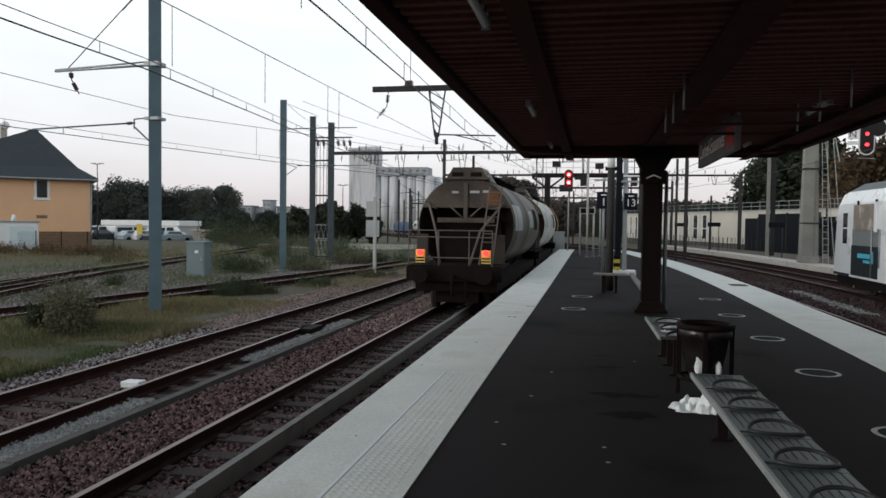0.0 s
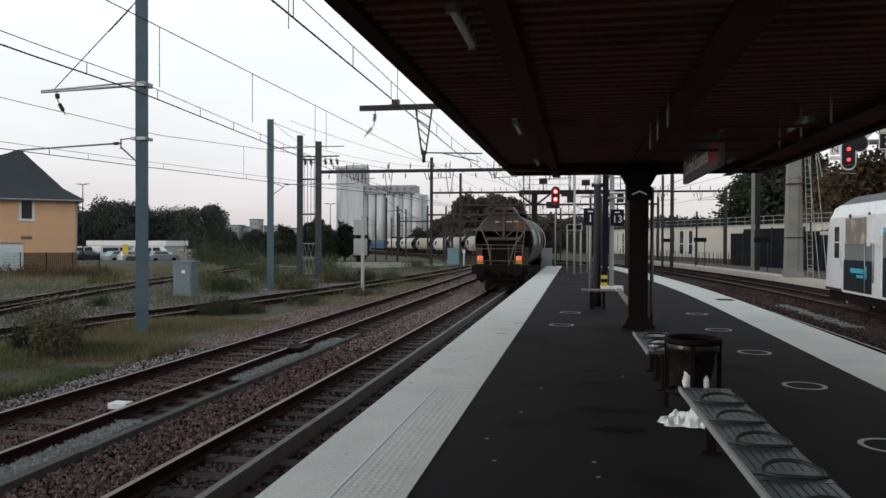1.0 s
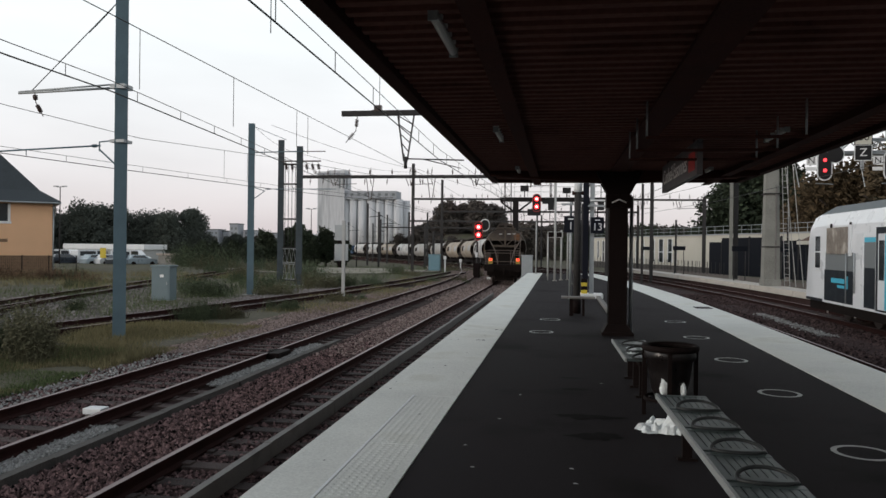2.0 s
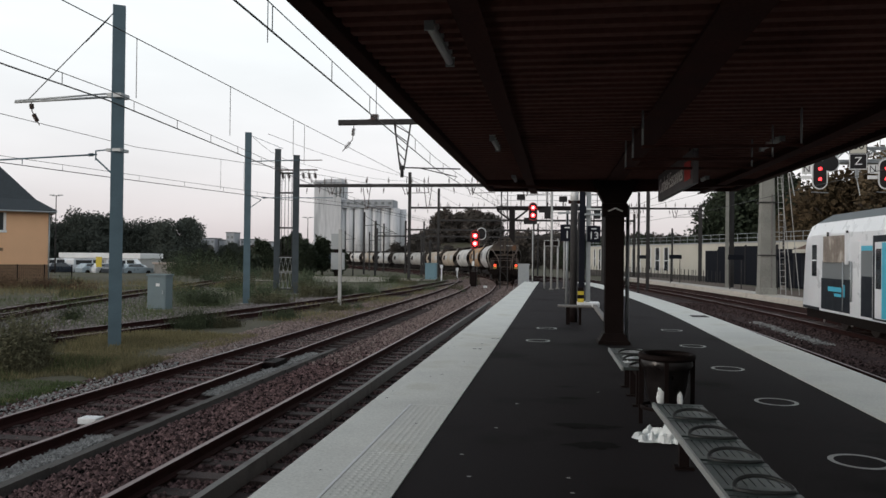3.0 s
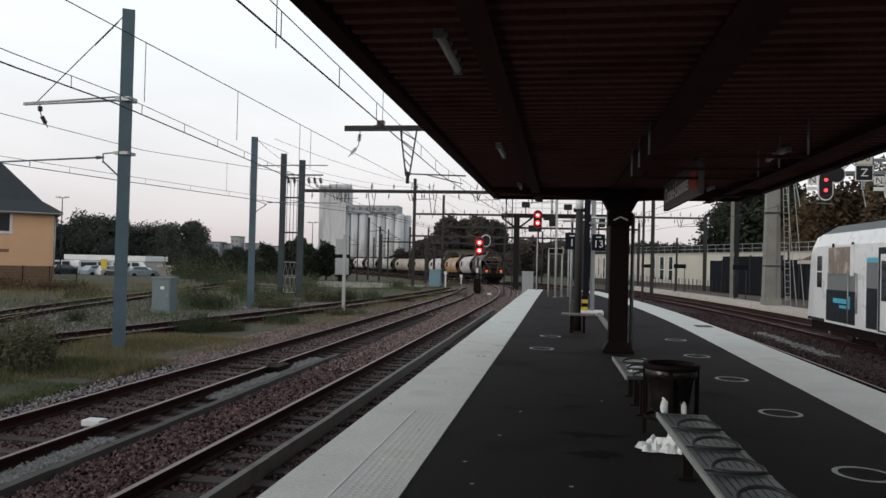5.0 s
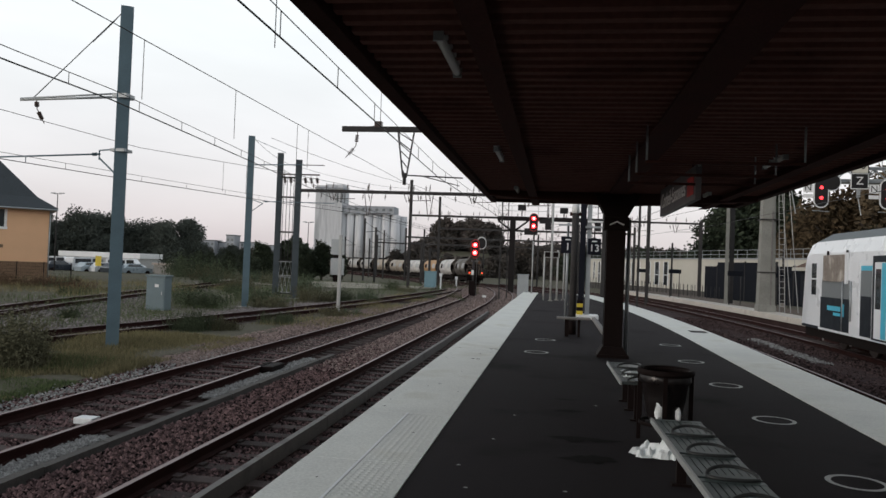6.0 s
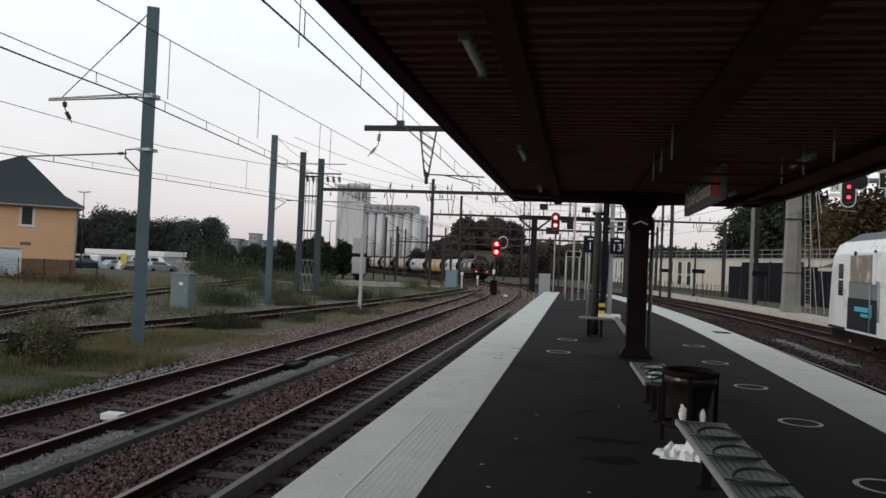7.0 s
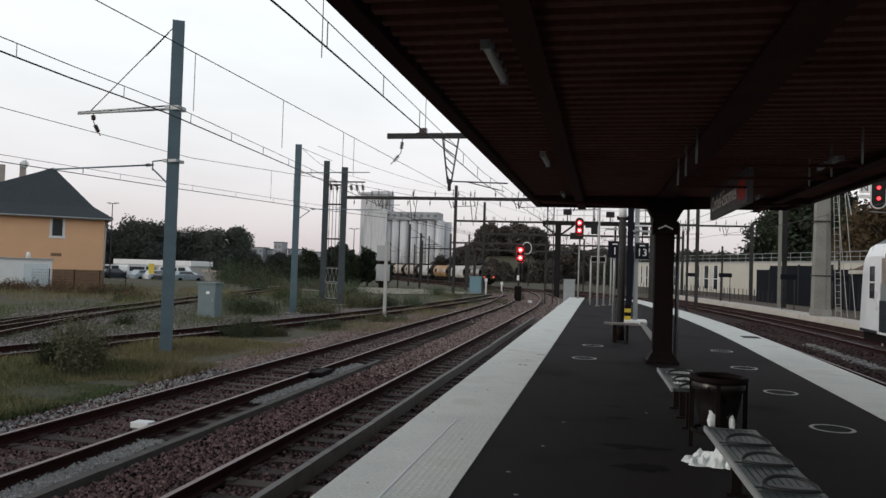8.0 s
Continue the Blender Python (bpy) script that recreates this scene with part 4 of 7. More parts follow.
portal(128.0, -26.0, 9.0, 5.8, 0.3, ((-26.0, 7.5), (-4.0, 9.0), (8.9, 6.5)), "far portal beam across the curve",
       ((-22.0, 1.5), (-17.8, 0.5), (-12.8, 1.5), (-8.0, 0.5), (1.0, 1.5), (5.0, 1.0)))
portal(165.0, -40.0, 10.0, 5.6, 0.3, ((-40.0, 7.5), (-16.0, 9.0), (9.9, 6.5)), "distant portal beam across the curve",
       ((-36.0, 1.5), (-31.8, 0.5), (-22.8, 1.5), (-8.0, 0.5), (1.0, 1.5)))
for gx, gy, h in ((-17.2, 95.0, 5.6), (-13.9, 82.0, 4.4), (-29.2, 112.0, 9.5), (-21.0, 118.0, 8.5), (-31.5, 135.0, 9.0), (-38.0, 150.0, 8.0), (-46.0, 160.0, 8.6), (-24.5, 100.0, 7.5), (-10.5, 140.0, 8.0), (-3.0, 118.0, 8.2), (2.8, 104.0, 9.0)):
    t = thing("catenary_mast", pose(gx, gy, -1.06 + fall(gy)), "distant slim steel overhead line mast", "mast", "far masts")
    part("upright", B(-0.12, -0.12, -0.3, 0.12, 0.12, h), MASTBROWN, t)
    part("arm", R((0, 0, h * 0.78), (2.4, 0, h * 0.8), 0.05, seg=5), MASTBROWN, t)
    part("brace", R((0, 0, h * 0.95), (2.2, 0, h * 0.8), 0.03, seg=4), MASTBROWN, t)


# ---- wires ----
def wire(name, pts, r, label, droppers=(), sag=0.0):
    t = thing(name, Matrix(), label, "overhead wire", "overhead wires", "structure")
    bm = bmesh.new()
    for a, b in zip(pts, pts[1:]):
        a, b = Vector(a), Vector(b)
        n = 10 if sag else 1
        q = [a.lerp(b, i / n) - Vector((0, 0, 4 * sag * (i / n) * (1 - i / n))) for i in range(n + 1)]
        line(bm, q, r, seg=5)
    part("cable", bm, WIRE, t)
    for a, b in droppers:
        part("dropper", R(a, b, 0.008, seg=4, caps=False), WIRE, t)
    return t


def pair(cont, aux_up, y_step, label, r=0.011):
    aux = [Vector(p) + Vector((0, 0, aux_up)) for p in cont]
    drops = []
    for a, b in zip(cont, cont[1:]):
        a, b = Vector(a), Vector(b)
        n = max(1, int((b - a).length / y_step))
        for i in range(n):
            p = a.lerp(b, (i + 0.5) / n)
            drops.append((p, p + Vector((0, 0, aux_up))))
    wire("contact_wire", cont, r + 0.003, label, drops)
    wire("auxiliary_wire", aux, r * 0.75, label)


def follow(x0, s0, s1, up, step=18):
    return [tuple(along(x0, s)[0] + Vector((0, 0, up))) for s in np.arange(s0, s1, step)]


pair([(-3.68, -9, 4.55), (-3.70, 8, 4.53), (-4.08, 25.1, 4.53), (-3.6, 47.3, 4.6)] + follow(-3.7, 72, 240, 5.5, 24), 0.35, 2.6, "contact wire over the platform line")
wire("messenger_wire", [(-4.4, -9, 6.35), (-4.45, 25.1, 6.3), (-4.2, 47.3, 6.3)] + follow(-3.8, 72, 240, 6.9, 24), 0.011, "main carrying wire over the platform line",
     [((-4.43, y, 5.9), (-4.43, y, 4.85)) for y in (4.0, 11.0, 18.0)], sag=0.25)
pair([(-7.6, -9, 4.43), (-8.36, 10.35, 4.45), (-8.5, 13.2, 4.5), (-9.4, 22.0, 4.53), (-10.9, 37.0, 4.53), (-11.8, 47.3, 4.6)] + follow(-9.8, 72, 200, 5.5, 24), 0.2, 2.2, "contact wire over the second line")
wire("messenger_wire", [(-7.87, -9, 5.6), (-7.85, 22.0, 5.64), (-7.94, 47.3, 5.75)] + follow(-7.4, 72, 240, 6.9, 24), 0.010, "main carrying wire over the second line",
     [((-7.85, y, 5.62), (-7.85, y, z)) for y, z in ((7.0, 4.5), (13.1, 4.5), (17.2, 4.45), (21.6, 4.55), (22.6, 4.45))])
pair([(-20.6, 8, 4.5), (-18.1, 22.3, 4.5), (-17.2, 27.2, 4.5), (-14.8, 37.7, 4.5), (-12.6, 47.3, 4.6)] + follow(-10.4, 72, 140, 5.5, 24), 0.22, 2.6, "contact wire over the siding", 0.012)
wire("messenger_wire", [(-17.2, 5, 5.8), (-16.5, 20.3, 5.7), (-16.3, 27.3, 5.7), (-13.3, 34, 5.7), (-11.0, 47.3, 6.0)], 0.011, "carrying wire over the siding",
     [((-14.5, 30.9, 5.7), (-14.5, 30.9, 4.4)), ((-14.0, 32.2, 5.7), (-14.0, 32.2, 4.4))])
wire("feeder_wire", [(-16.0, 37.3, 7.9), (-17.0, 47.3, 7.6), (-14.3, 72, 8.8), (-15.2, 96, 8.4)], 0.012, "feeder wire between the masts", sag=0.3)
for x0, z in ((5.75, 4.55), (10.85, 4.55), (5.75, 5.7), (10.85, 5.7)):
    wire("contact_wire" if z < 5 else "messenger_wire", [tuple(right_line(x0, y) + Vector((0, 0, z - RAIL))) for y in (-8, 18, 47, 72, 96, 120)], 0.012, "overhead wire over the lines beside the platform")
wire("messenger_wire", [(-12.0, 30.0, 6.6), (-9.0, 47.3, 6.5), (-5.0, 72, 6.6), (-4.0, 96.0, 6.4), (-8.0, 128, 6.0)], 0.010, "carrying wire crossing the tracks", sag=0.2)
# pulley weight close to the platform line
t = thing("wire_pulley", pose(-3.95, 5.9, 5.0), "small round tensioning pulley on the wire", "pulley")
part("wheel", lathe(bmesh.new(), [(0.05, -0.02), (0.075, -0.025), (0.068, 0), (0.075, 0.025), (0.05, 0.02), (0.05, -0.02)], 14, m=pose(0, 0, 0, 0, 90, 0)), BLACKSTEEL, t)
part("strap", R((0, 0, -0.45), (0, 0, 0.7), 0.008, seg=4), BLACKSTEEL, t)

# ---- signals ----
SIGNALBLACK = material("matt_black_signal_board", (0.012, 0.011, 0.012), 0.7, vary=0.1, bump=0)


def capsule(x, y0, y1, z0, z1, r, seg=10):
    """An upright plate with round ends, between y0 and y1."""
    bm = bmesh.new()
    out = [(x + r * math.cos(math.pi * k / seg), z1 - r + r * math.sin(math.pi * k / seg)) for k in range(seg + 1)]
    out += [(x - r * math.cos(math.pi * k / seg), z0 + r - r * math.sin(math.pi * k / seg)) for k in range(seg + 1)]
    a = [bm.verts.new((u, y0, v)) for u, v in out]
    b = [bm.verts.new((u, y1, v)) for u, v in out]
    bm.faces.new(a)
    bm.faces.new(b[::-1])
    for i in range(len(out)):
        bm.faces.new((a[i], b[i], b[(i + 1) % len(out)], a[(i + 1) % len(out)]))
    bmesh.ops.recalc_face_normals(bm, faces=bm.faces[:])
    return bm


def half_hood(x, y, z, r, deep):
    """The upper half of a tube that shades a lens."""
    bm = bmesh.new()
    rows = []
    for k in range(13):
        a = math.pi * (k - 0.5) / 11
        rows.append([bm.verts.new((x + q * math.cos(a), v, z + q * math.sin(a))) for q, v in ((r, y), (r, y - deep), (r * 0.93, y - deep), (r * 0.93, y))])
    for a, b in zip(rows, rows[1:]):
        for i in range(4):
            bm.faces.new((a[i], b[i], b[(i + 1) % 4], a[(i + 1) % 4]))
    bm.faces.new(rows[0])
    bm.faces.new(rows[-1][::-1])
    bmesh.ops.recalc_face_normals(bm, faces=bm.faces[:])
    return bm


def signal_head(parent, x, y, z, w, h, two, scale=1.0):
    """A black board with a thin edge coloured by lamp glow and two red lights, facing -y."""
    part("board", capsule(x, y, y + 0.08, z - h / 2, z + h / 2, w / 2), SIGNALBLACK, parent)
    e = 0.035 * scale
    part("border", capsule(x, y + 0.01, y + 0.05, z - h / 2 - e, z + h / 2 + e, w / 2 + e), GLOWBORDER if two else WHITEPAINT, parent, "thin edge with the red lamp glow painted on")
    if two:
        for dz in (-0.22 * h, 0.22 * h):
            part("lens", R((x, y - 0.06, z + dz), (x, y - 0.002, z + dz), 0.16 * scale, seg=16), REDGLOW, parent, "lit red signal lens")
            part("lamp_core", R((x, y - 0.075, z + dz), (x, y - 0.062, z + dz), 0.085 * scale, seg=14), HOTGLOW, parent, "bright lamp core")
            part("hood", half_hood(x, y, z + dz, 0.19 * scale, 0.2), SIGNALBLACK, parent)


# the red of this edge is the lamps' glow, put into its colour
GLOWBORDER = material("glow_red_signal_edge", (0.5, 0.05, 0.05), 0.5, vary=0.1, bump=0)
sg = thing("railway_signal", pose(-6.95, 63.0, -1.15), "railway signal on a post showing two red lights between the tracks", "signal", "signals")
part("post", R((0.0, 0.1, 0), (0.0, 0.1, 3.2), 0.09, seg=10), MASTBROWN, sg)
part("base", B(-0.3, -0.2, 0, 0.25, 0.4, 1.4, bevel=0.03), BLACKSTEEL, sg)
part("plate", B(-0.14, -0.08, 1.9, 0.06, -0.05, 2.3), WHITEPAINT, sg)
signal_head(sg, 0.1, 0.0, 4.1, 0.62, 1.5, True, 1.25)
part("side_board", capsule(0.62, 0.06, 0.12, 4.15, 5.05, 0.34), SIGNALBLACK, sg)
part("side_border", capsule(0.62, 0.09, 0.125, 4.08, 5.12, 0.40), WHITEPAINT, sg, "white edge")
part("ladder", truss(bmesh.new(), (0.25, 0.35, 0.2), (0.25, 0.35, 3.6), 0.01, 8, 0.02), GALV, sg)

GANTRYDARK = material("sooty_gantry_steel", (0.018, 0.016, 0.016), 0.85, vary=0.2, bump=0.05, spec=0.1)
gy = thing("signal_gantry", pose(0, 75, 0), "dark steel gantry carrying railway signals over the tracks", "gantry")
part("beam", B(-6.0, -0.35, 6.15, 6.0, 0.35, 6.55, bevel=0.02), GANTRYDARK, gy)
part("column", B(-4.75, -0.3, -2.2, -4.2, 0.3, 6.15), GANTRYDARK, gy)
part("column", B(5.2, -0.3, -2.2, 5.7, 0.3, 6.15), GANTRYDARK, gy)
bm = bmesh.new()
for sx in (-1, 1):
    rod(bm, (-4.47 + sx * 1.5, 0, 6.15), (-4.47 + sx * 0.25, 0, 5.2), 0.1, seg=6)
part("knee_brace", bm, GANTRYDARK, gy)
bm = bmesh.new()
for x in np.arange(-5.9, 6.0, 1.3):
    rod(bm, (x, -0.3, 6.55), (x, -0.3, 7.6), 0.02, seg=4)
for z in (7.1, 7.6):
    rod(bm, (-5.9, -0.3, z), (5.8, -0.3, z), 0.02, seg=4)
part("railing", bm, GALV, gy)
signal_head(gy, -2.4, -0.6, 6.0, 0.75, 1.7, True, 1.3)
part("side_board", B(-1.85, -0.5, 5.9, -1.2, -0.42, 6.3, bevel=0.04), SIGNALBLACK, gy)
part("lower_board", B(-3.3, -0.5, 4.75, -2.0, -0.42, 5.4, bevel=0.04), SIGNALBLACK, gy)
for x, z in ((-3.6, 7.4), (0.5, 7.2)):
    part("lamp_box", B(x - 0.4, -0.6, z - 0.25, x + 0.4, -0.2, z + 0.3, bevel=0.03), SIGNALBLACK, gy)
    part("lamp_arm", R((x, -0.3, 6.5), (x, -0.3, z - 0.2), 0.05, seg=6), GANTRYDARK, gy)
for x in (-1.0, 1.6, 2.6, 3.8):
    part("box", B(x - 0.3, -0.5, 5.3, x + 0.3, -0.36, 6.5, bevel=0.03), SIGNALBLACK, gy)
    part("ladder", truss(bmesh.new(), (x, -0.2, 6.6), (x, -0.2, 8.6), 0.01, 5, 0.04), GANTRYDARK, gy)
for lx, ly, lh in ((-4.2, 60.0, 10.5), (-1.0, 84.0, 11.0), (1.5, 66.0, 9.0)):
    t = thing("lattice_mast", pose(lx, ly, -1.3), "slender lattice steel mast", "mast", "lattice masts")
    bm = bmesh.new()
    for sx, sy in ((-1, -1), (1, -1), (1, 1), (-1, 1)):
        rod(bm, (sx * 0.3, sy * 0.3, 0), (sx * 0.22, sy * 0.22, lh), 0.03, seg=4)
    for i in range(int(lh / 0.6)):
        s = 1 if i % 2 else -1
        rod(bm, (-0.28 * s, -0.28, 0.6 * i), (0.28 * s, -0.28, 0.6 * i + 0.6), 0.014, seg=4)
        rod(bm, (-0.28, -0.28 * s, 0.6 * i), (-0.28, 0.28 * s, 0.6 * i + 0.6), 0.014, seg=4)
    part("lattice", bm, MASTBROWN, t)

# ---- freight train ----
WAG_L, SPEED, REAR0 = 14.3, 14.9, 19.8


def wagon_paint(name, color, second, **k):
    return material(name, color, 0.6, 0.0, vary=0.25, scale=0.7, fine=12, bump=0.08, second=second, second_at=0.5, **k)


# brake dust, made darker to carry the shade of the wagon ends too
DIRTSHADE = material("brake_dust_and_shade", (0.0115, 0.0085, 0.0075), 0.95, spec=0.08, vary=0.3, scale=3, fine=30, bump=0.3)
STAYPALE = material("worn_beige_ironwork", (0.125, 0.10, 0.085), 0.7, vary=0.25, bump=0.05)
WHEELSTEEL = material("wheel_steel", (0.045, 0.035, 0.032), 0.6, 0.4, vary=0.3, bump=0.1)
PLATEYELLOW = material("yellow_tail_plate", (0.62, 0.5, 0.12), 0.5, vary=0.1, bump=0)


def disc_part(r, low, ye, s):
    """The part of an upright disc above a level chord, 6 cm thick; heights from its centre."""
    a0 = math.asin(low / r)
    arc = [(r * math.cos(a0 + (math.pi - 2 * a0) * k / 20), r * math.sin(a0 + (math.pi - 2 * a0) * k / 20)) for k in range(21)]
    bm = bmesh.new()
    f = [bm.verts.new((x, ye - s * 0.02, z)) for x, z in arc]
    g = [bm.verts.new((x, ye + s * 0.04, z)) for x, z in arc]
    bm.faces.new(f)
    bm.faces.new(g[::-1])
    for i in range(21):
        bm.faces.new((f[i], g[i], g[(i + 1) % 21], f[(i + 1) % 21]))
    bmesh.ops.recalc_face_normals(bm, faces=bm.faces[:])
    return bm


def tank_wagon(paint, end_paint, label, tail=False):
    w = thing("tank_wagon", Matrix(), label, "wagon", "freight wagons")
    r, zc, y0, y1 = 1.45, 2.38, 2.25, 12.6
    # shell with a sunken end, whose shade is put into the plate colour
    m = Matrix(((1, 0, 0, 0), (0, 0, 1, 0), (0, 1, 0, zc), (0, 0, 0, 1)))
    bm = lathe(bmesh.new(), [(r - 0.03, y0 + 0.02), (r, y0 + 0.08), (r, y0 + 1.0), (r + 0.012, y0 + 1.02), (r + 0.012, y0 + 1.1), (r, y0 + 1.12), (r, 7.2), (r + 0.012, 7.22), (r + 0.012, 7.3), (r, 7.32), (r, y1 - 0.08), (r - 0.03, y1 - 0.02)], 48, m=m)
    part("shell", bm, paint, w)
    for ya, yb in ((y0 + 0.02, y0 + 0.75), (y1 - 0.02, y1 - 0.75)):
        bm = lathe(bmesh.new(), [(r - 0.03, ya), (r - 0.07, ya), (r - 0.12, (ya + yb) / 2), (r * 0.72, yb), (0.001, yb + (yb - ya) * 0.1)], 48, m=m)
        part("end_plate", bm, DIRTSHADE, w)
    for s, ye in ((1, y0), (-1, y1)):
        yr = ye - s * 1.92
        # brown upper plate of the end, with faded data plates
        part("hopper_plate", disc_part(r - 0.04, 0.52, ye, s), end_paint, w).matrix_basis = Matrix.Translation((0, 0, zc))
        for x, z, wd in ((-0.42, 3.32, 0.2), (0.12, 3.33, 0.28), (0.5, 3.34, 0.2)):
            part("data_plate", B(x, min(ye - s * 0.035, ye - s * 0.022), z, x + wd, max(ye - s * 0.035, ye - s * 0.022), z + 0.07), PANELWHITE, w)
        part("rust_patch", B(0.62, min(ye - s * 0.03, ye - s * 0.022), 2.98, 0.98, max(ye - s * 0.03, ye - s * 0.022), 3.4, bevel=0.002), RUSTPATCH, w, "rust-orange patch")
        # dark discharge chute that slopes in below the plate, shade in its colour
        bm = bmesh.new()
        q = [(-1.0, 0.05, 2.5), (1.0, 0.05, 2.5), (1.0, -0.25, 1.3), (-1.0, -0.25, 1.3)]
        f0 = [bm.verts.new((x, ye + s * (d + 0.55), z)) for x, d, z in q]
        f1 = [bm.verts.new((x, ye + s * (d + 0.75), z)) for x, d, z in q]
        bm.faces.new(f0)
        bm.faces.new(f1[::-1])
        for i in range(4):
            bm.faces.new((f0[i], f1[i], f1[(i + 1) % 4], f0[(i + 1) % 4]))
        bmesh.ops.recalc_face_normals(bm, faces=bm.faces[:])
        part("end_chute", bm, DIRTSHADE, w)
        # brown framework across the recess
        part("crossbar", B(-0.85, ye - 0.05, 2.46, 0.85, ye + 0.05, 2.60, bevel=0.01), end_paint, w)
        part("centre_post", B(-0.06, ye - s * 0.03 - 0.05, 2.6, 0.06, ye - s * 0.03 + 0.05, 3.62, bevel=0.01), end_paint, w)
        for x in (-1, 1):
            part("brace", R((x * 0.52, ye, 2.98), (x * 0.12, ye, 2.62), 0.026, seg=6), STAYPALE, w)
            bm = rod(bmesh.new(), (x * 1.12, ye - s * 0.02, 3.05), (x * 0.62, ye - s * 1.3, 2.2), 0.034, seg=6)
            rod(bm, (x * 0.62, ye - s * 1.3, 2.2), (x * 0.42, ye - s * 1.75, 1.32), 0.034, seg=6)
            part("stay", bm, STAYPALE, w)
            part("grab_iron", R((x * 1.2, ye - s * 0.05, 3.0), (x * 0.85, ye - s * 0.1, 2.86), 0.022, seg=6), STAYPALE, w)
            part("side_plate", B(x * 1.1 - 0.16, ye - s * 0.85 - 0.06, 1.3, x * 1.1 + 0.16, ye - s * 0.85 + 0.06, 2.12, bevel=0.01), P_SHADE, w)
        # ladder up the end
        bm = bmesh.new()
        foot, top = Vector((0.62, ye - s * 1.4, 1.3)), Vector((0.72, ye - s * 0.12, 3.5))
        for dx in (0.0, 0.36):
            rod(bm, foot + Vector((dx, 0, 0)), top + Vector((dx, 0, 0)), 0.022, seg=5)
        for i in range(9):
            c = foot.lerp(top, (i + 0.6) / 9.3)
            rod(bm, c, c + Vector((0.36, 0, 0)), 0.015, seg=4)
        part("ladder", bm, STAYPALE, w)
        # rail round the end platform
        bm = bmesh.new()
        for x in (-1.25, -0.42, 0.42, 1.05):
            rod(bm, (x, yr, 1.28), (x, yr, 2.24), 0.016, seg=5)
        for z in (1.50, 2.06, 2.24):
            rod(bm, (-1.25, yr, z), (1.05, yr, z), 0.016, seg=5)
        part("handrail", bm, STAYPALE, w)
        part("end_platform", B(-1.3, min(ye, yr), 1.22, 1.3, max(ye, yr), 1.29), DIRTSHADE, w)
        part("headstock", B(-1.32, min(yr, yr + s * 0.14) - 0.001, 0.86, 1.32, max(yr, yr + s * 0.14), 1.22, bevel=0.01), DIRTSHADE, w)
        for x in (-0.875, 0.875):
            bm = rod(bmesh.new(), (x, yr, 1.03), (x, yr - s * 0.26, 1.03), 0.09, seg=10)
            rod(bm, (x, yr - s * 0.26, 1.03), (x, yr - s * 0.30, 1.03), 0.24, 0.22, seg=16)
            part("buffer", bm, DIRTSHADE, w)
        bm = rod(bmesh.new(), (0, yr, 1.0), (0, yr - s * 0.3, 0.95), 0.05, seg=6)
        rod(bm, (0, yr - s * 0.28, 0.95), (0.03, yr - s * 0.26, 0.5), 0.04, seg=6)
        rod(bm, (0.35, yr, 0.95), (0.38, yr - s * 0.15, 0.45), 0.03, seg=6)
        part("coupling", bm, DIRTSHADE, w)
    for x in (-0.5, 0.5):
        part("sole_bar", B(x - 0.08, 0.4, 0.9, x + 0.08, 14.1, 1.2), DIRTSHADE, w)
    part("underframe", B(-1.15, 0.7, 0.55, 1.15, 13.8, 0.9), DIRTSHADE, w)
    for yb in (1.0, 12.6):
        part("brake_gear", B(-0.6, yb, 0.22, 0.6, yb + 0.9, 0.56), DIRTSHADE, w)
    # hopper chutes below
    for yc in (4.2, 7.25, 10.3):
        bm = bmesh.new()
        a = [bm.verts.new((sx * 0.9, yc + sy * 1.2, 1.25)) for sx, sy in ((-1, -1), (1, -1), (1, 1), (-1, 1))]
        b = [bm.verts.new((sx * 0.35, yc + sy * 0.35, 0.45)) for sx, sy in ((-1, -1), (1, -1), (1, 1), (-1, 1))]
        for i in range(4):
            bm.faces.new((a[i], b[i], b[(i + 1) % 4], a[(i + 1) % 4]))
        bm.faces.new(b[::-1])
        part("chute", bm, DIRTSHADE, w)
    # walkway and hatches on top
    bm = B(-0.5, y0 + 0.3, zc + r + 0.12, 0.5, y1 - 0.3, zc + r + 0.16)
    for y in np.arange(y0 + 0.6, y1 - 0.5, 1.6):
        box(bm, -0.55, y, zc + r - 0.1, 0.55, y + 0.06, zc + r + 0.12)
    part("walkway", bm, DIRTSHADE, w)
    for y in (4.8, 7.2, 9.6, 11.6):
        part("hatch", lathe(bmesh.new(), [(0.36, zc + r - 0.05), (0.36, zc + r + 0.22), (0.3, zc + r + 0.28), (0.001, zc + r + 0.3)], 16, m=Matrix.Translation((0, y, 0))), DIRTSHADE, w)
    # sloping hood over the roof hatch at the tail, with two dark openings
    bm = bmesh.new()
    q = [(-0.68, -0.14), (0.68, -0.14), (0.42, 0.27), (-0.42, 0.27)]
    lo = [bm.verts.new((x, y0 + 0.12, zc + r + z)) for x, z in q]
    hi = [bm.verts.new((x, y0 + 1.7, zc + r + z)) for x, z in q]
    bm.faces.new(lo)
    bm.faces.new(hi[::-1])
    for i in range(4):
        bm.faces.new((lo[i], hi[i], hi[(i + 1) % 4], lo[(i + 1) % 4]))
    bmesh.ops.recalc_face_normals(bm, faces=bm.faces[:])
    hood = part("roof_hood", bm, end_paint, w)
    for x in (-0.28, 0.28):
        part("opening", B(x - 0.17, y0 + 0.10, zc + r + 0.0, x + 0.17, y0 + 0.118, zc + r + 0.12), DIRTSHADE, hood)
    part("roof_step", B(-0.72, y0 - 0.12, zc + r - 0.1, 0.72, y0 + 0.1, zc + r - 0.06), end_paint, w)
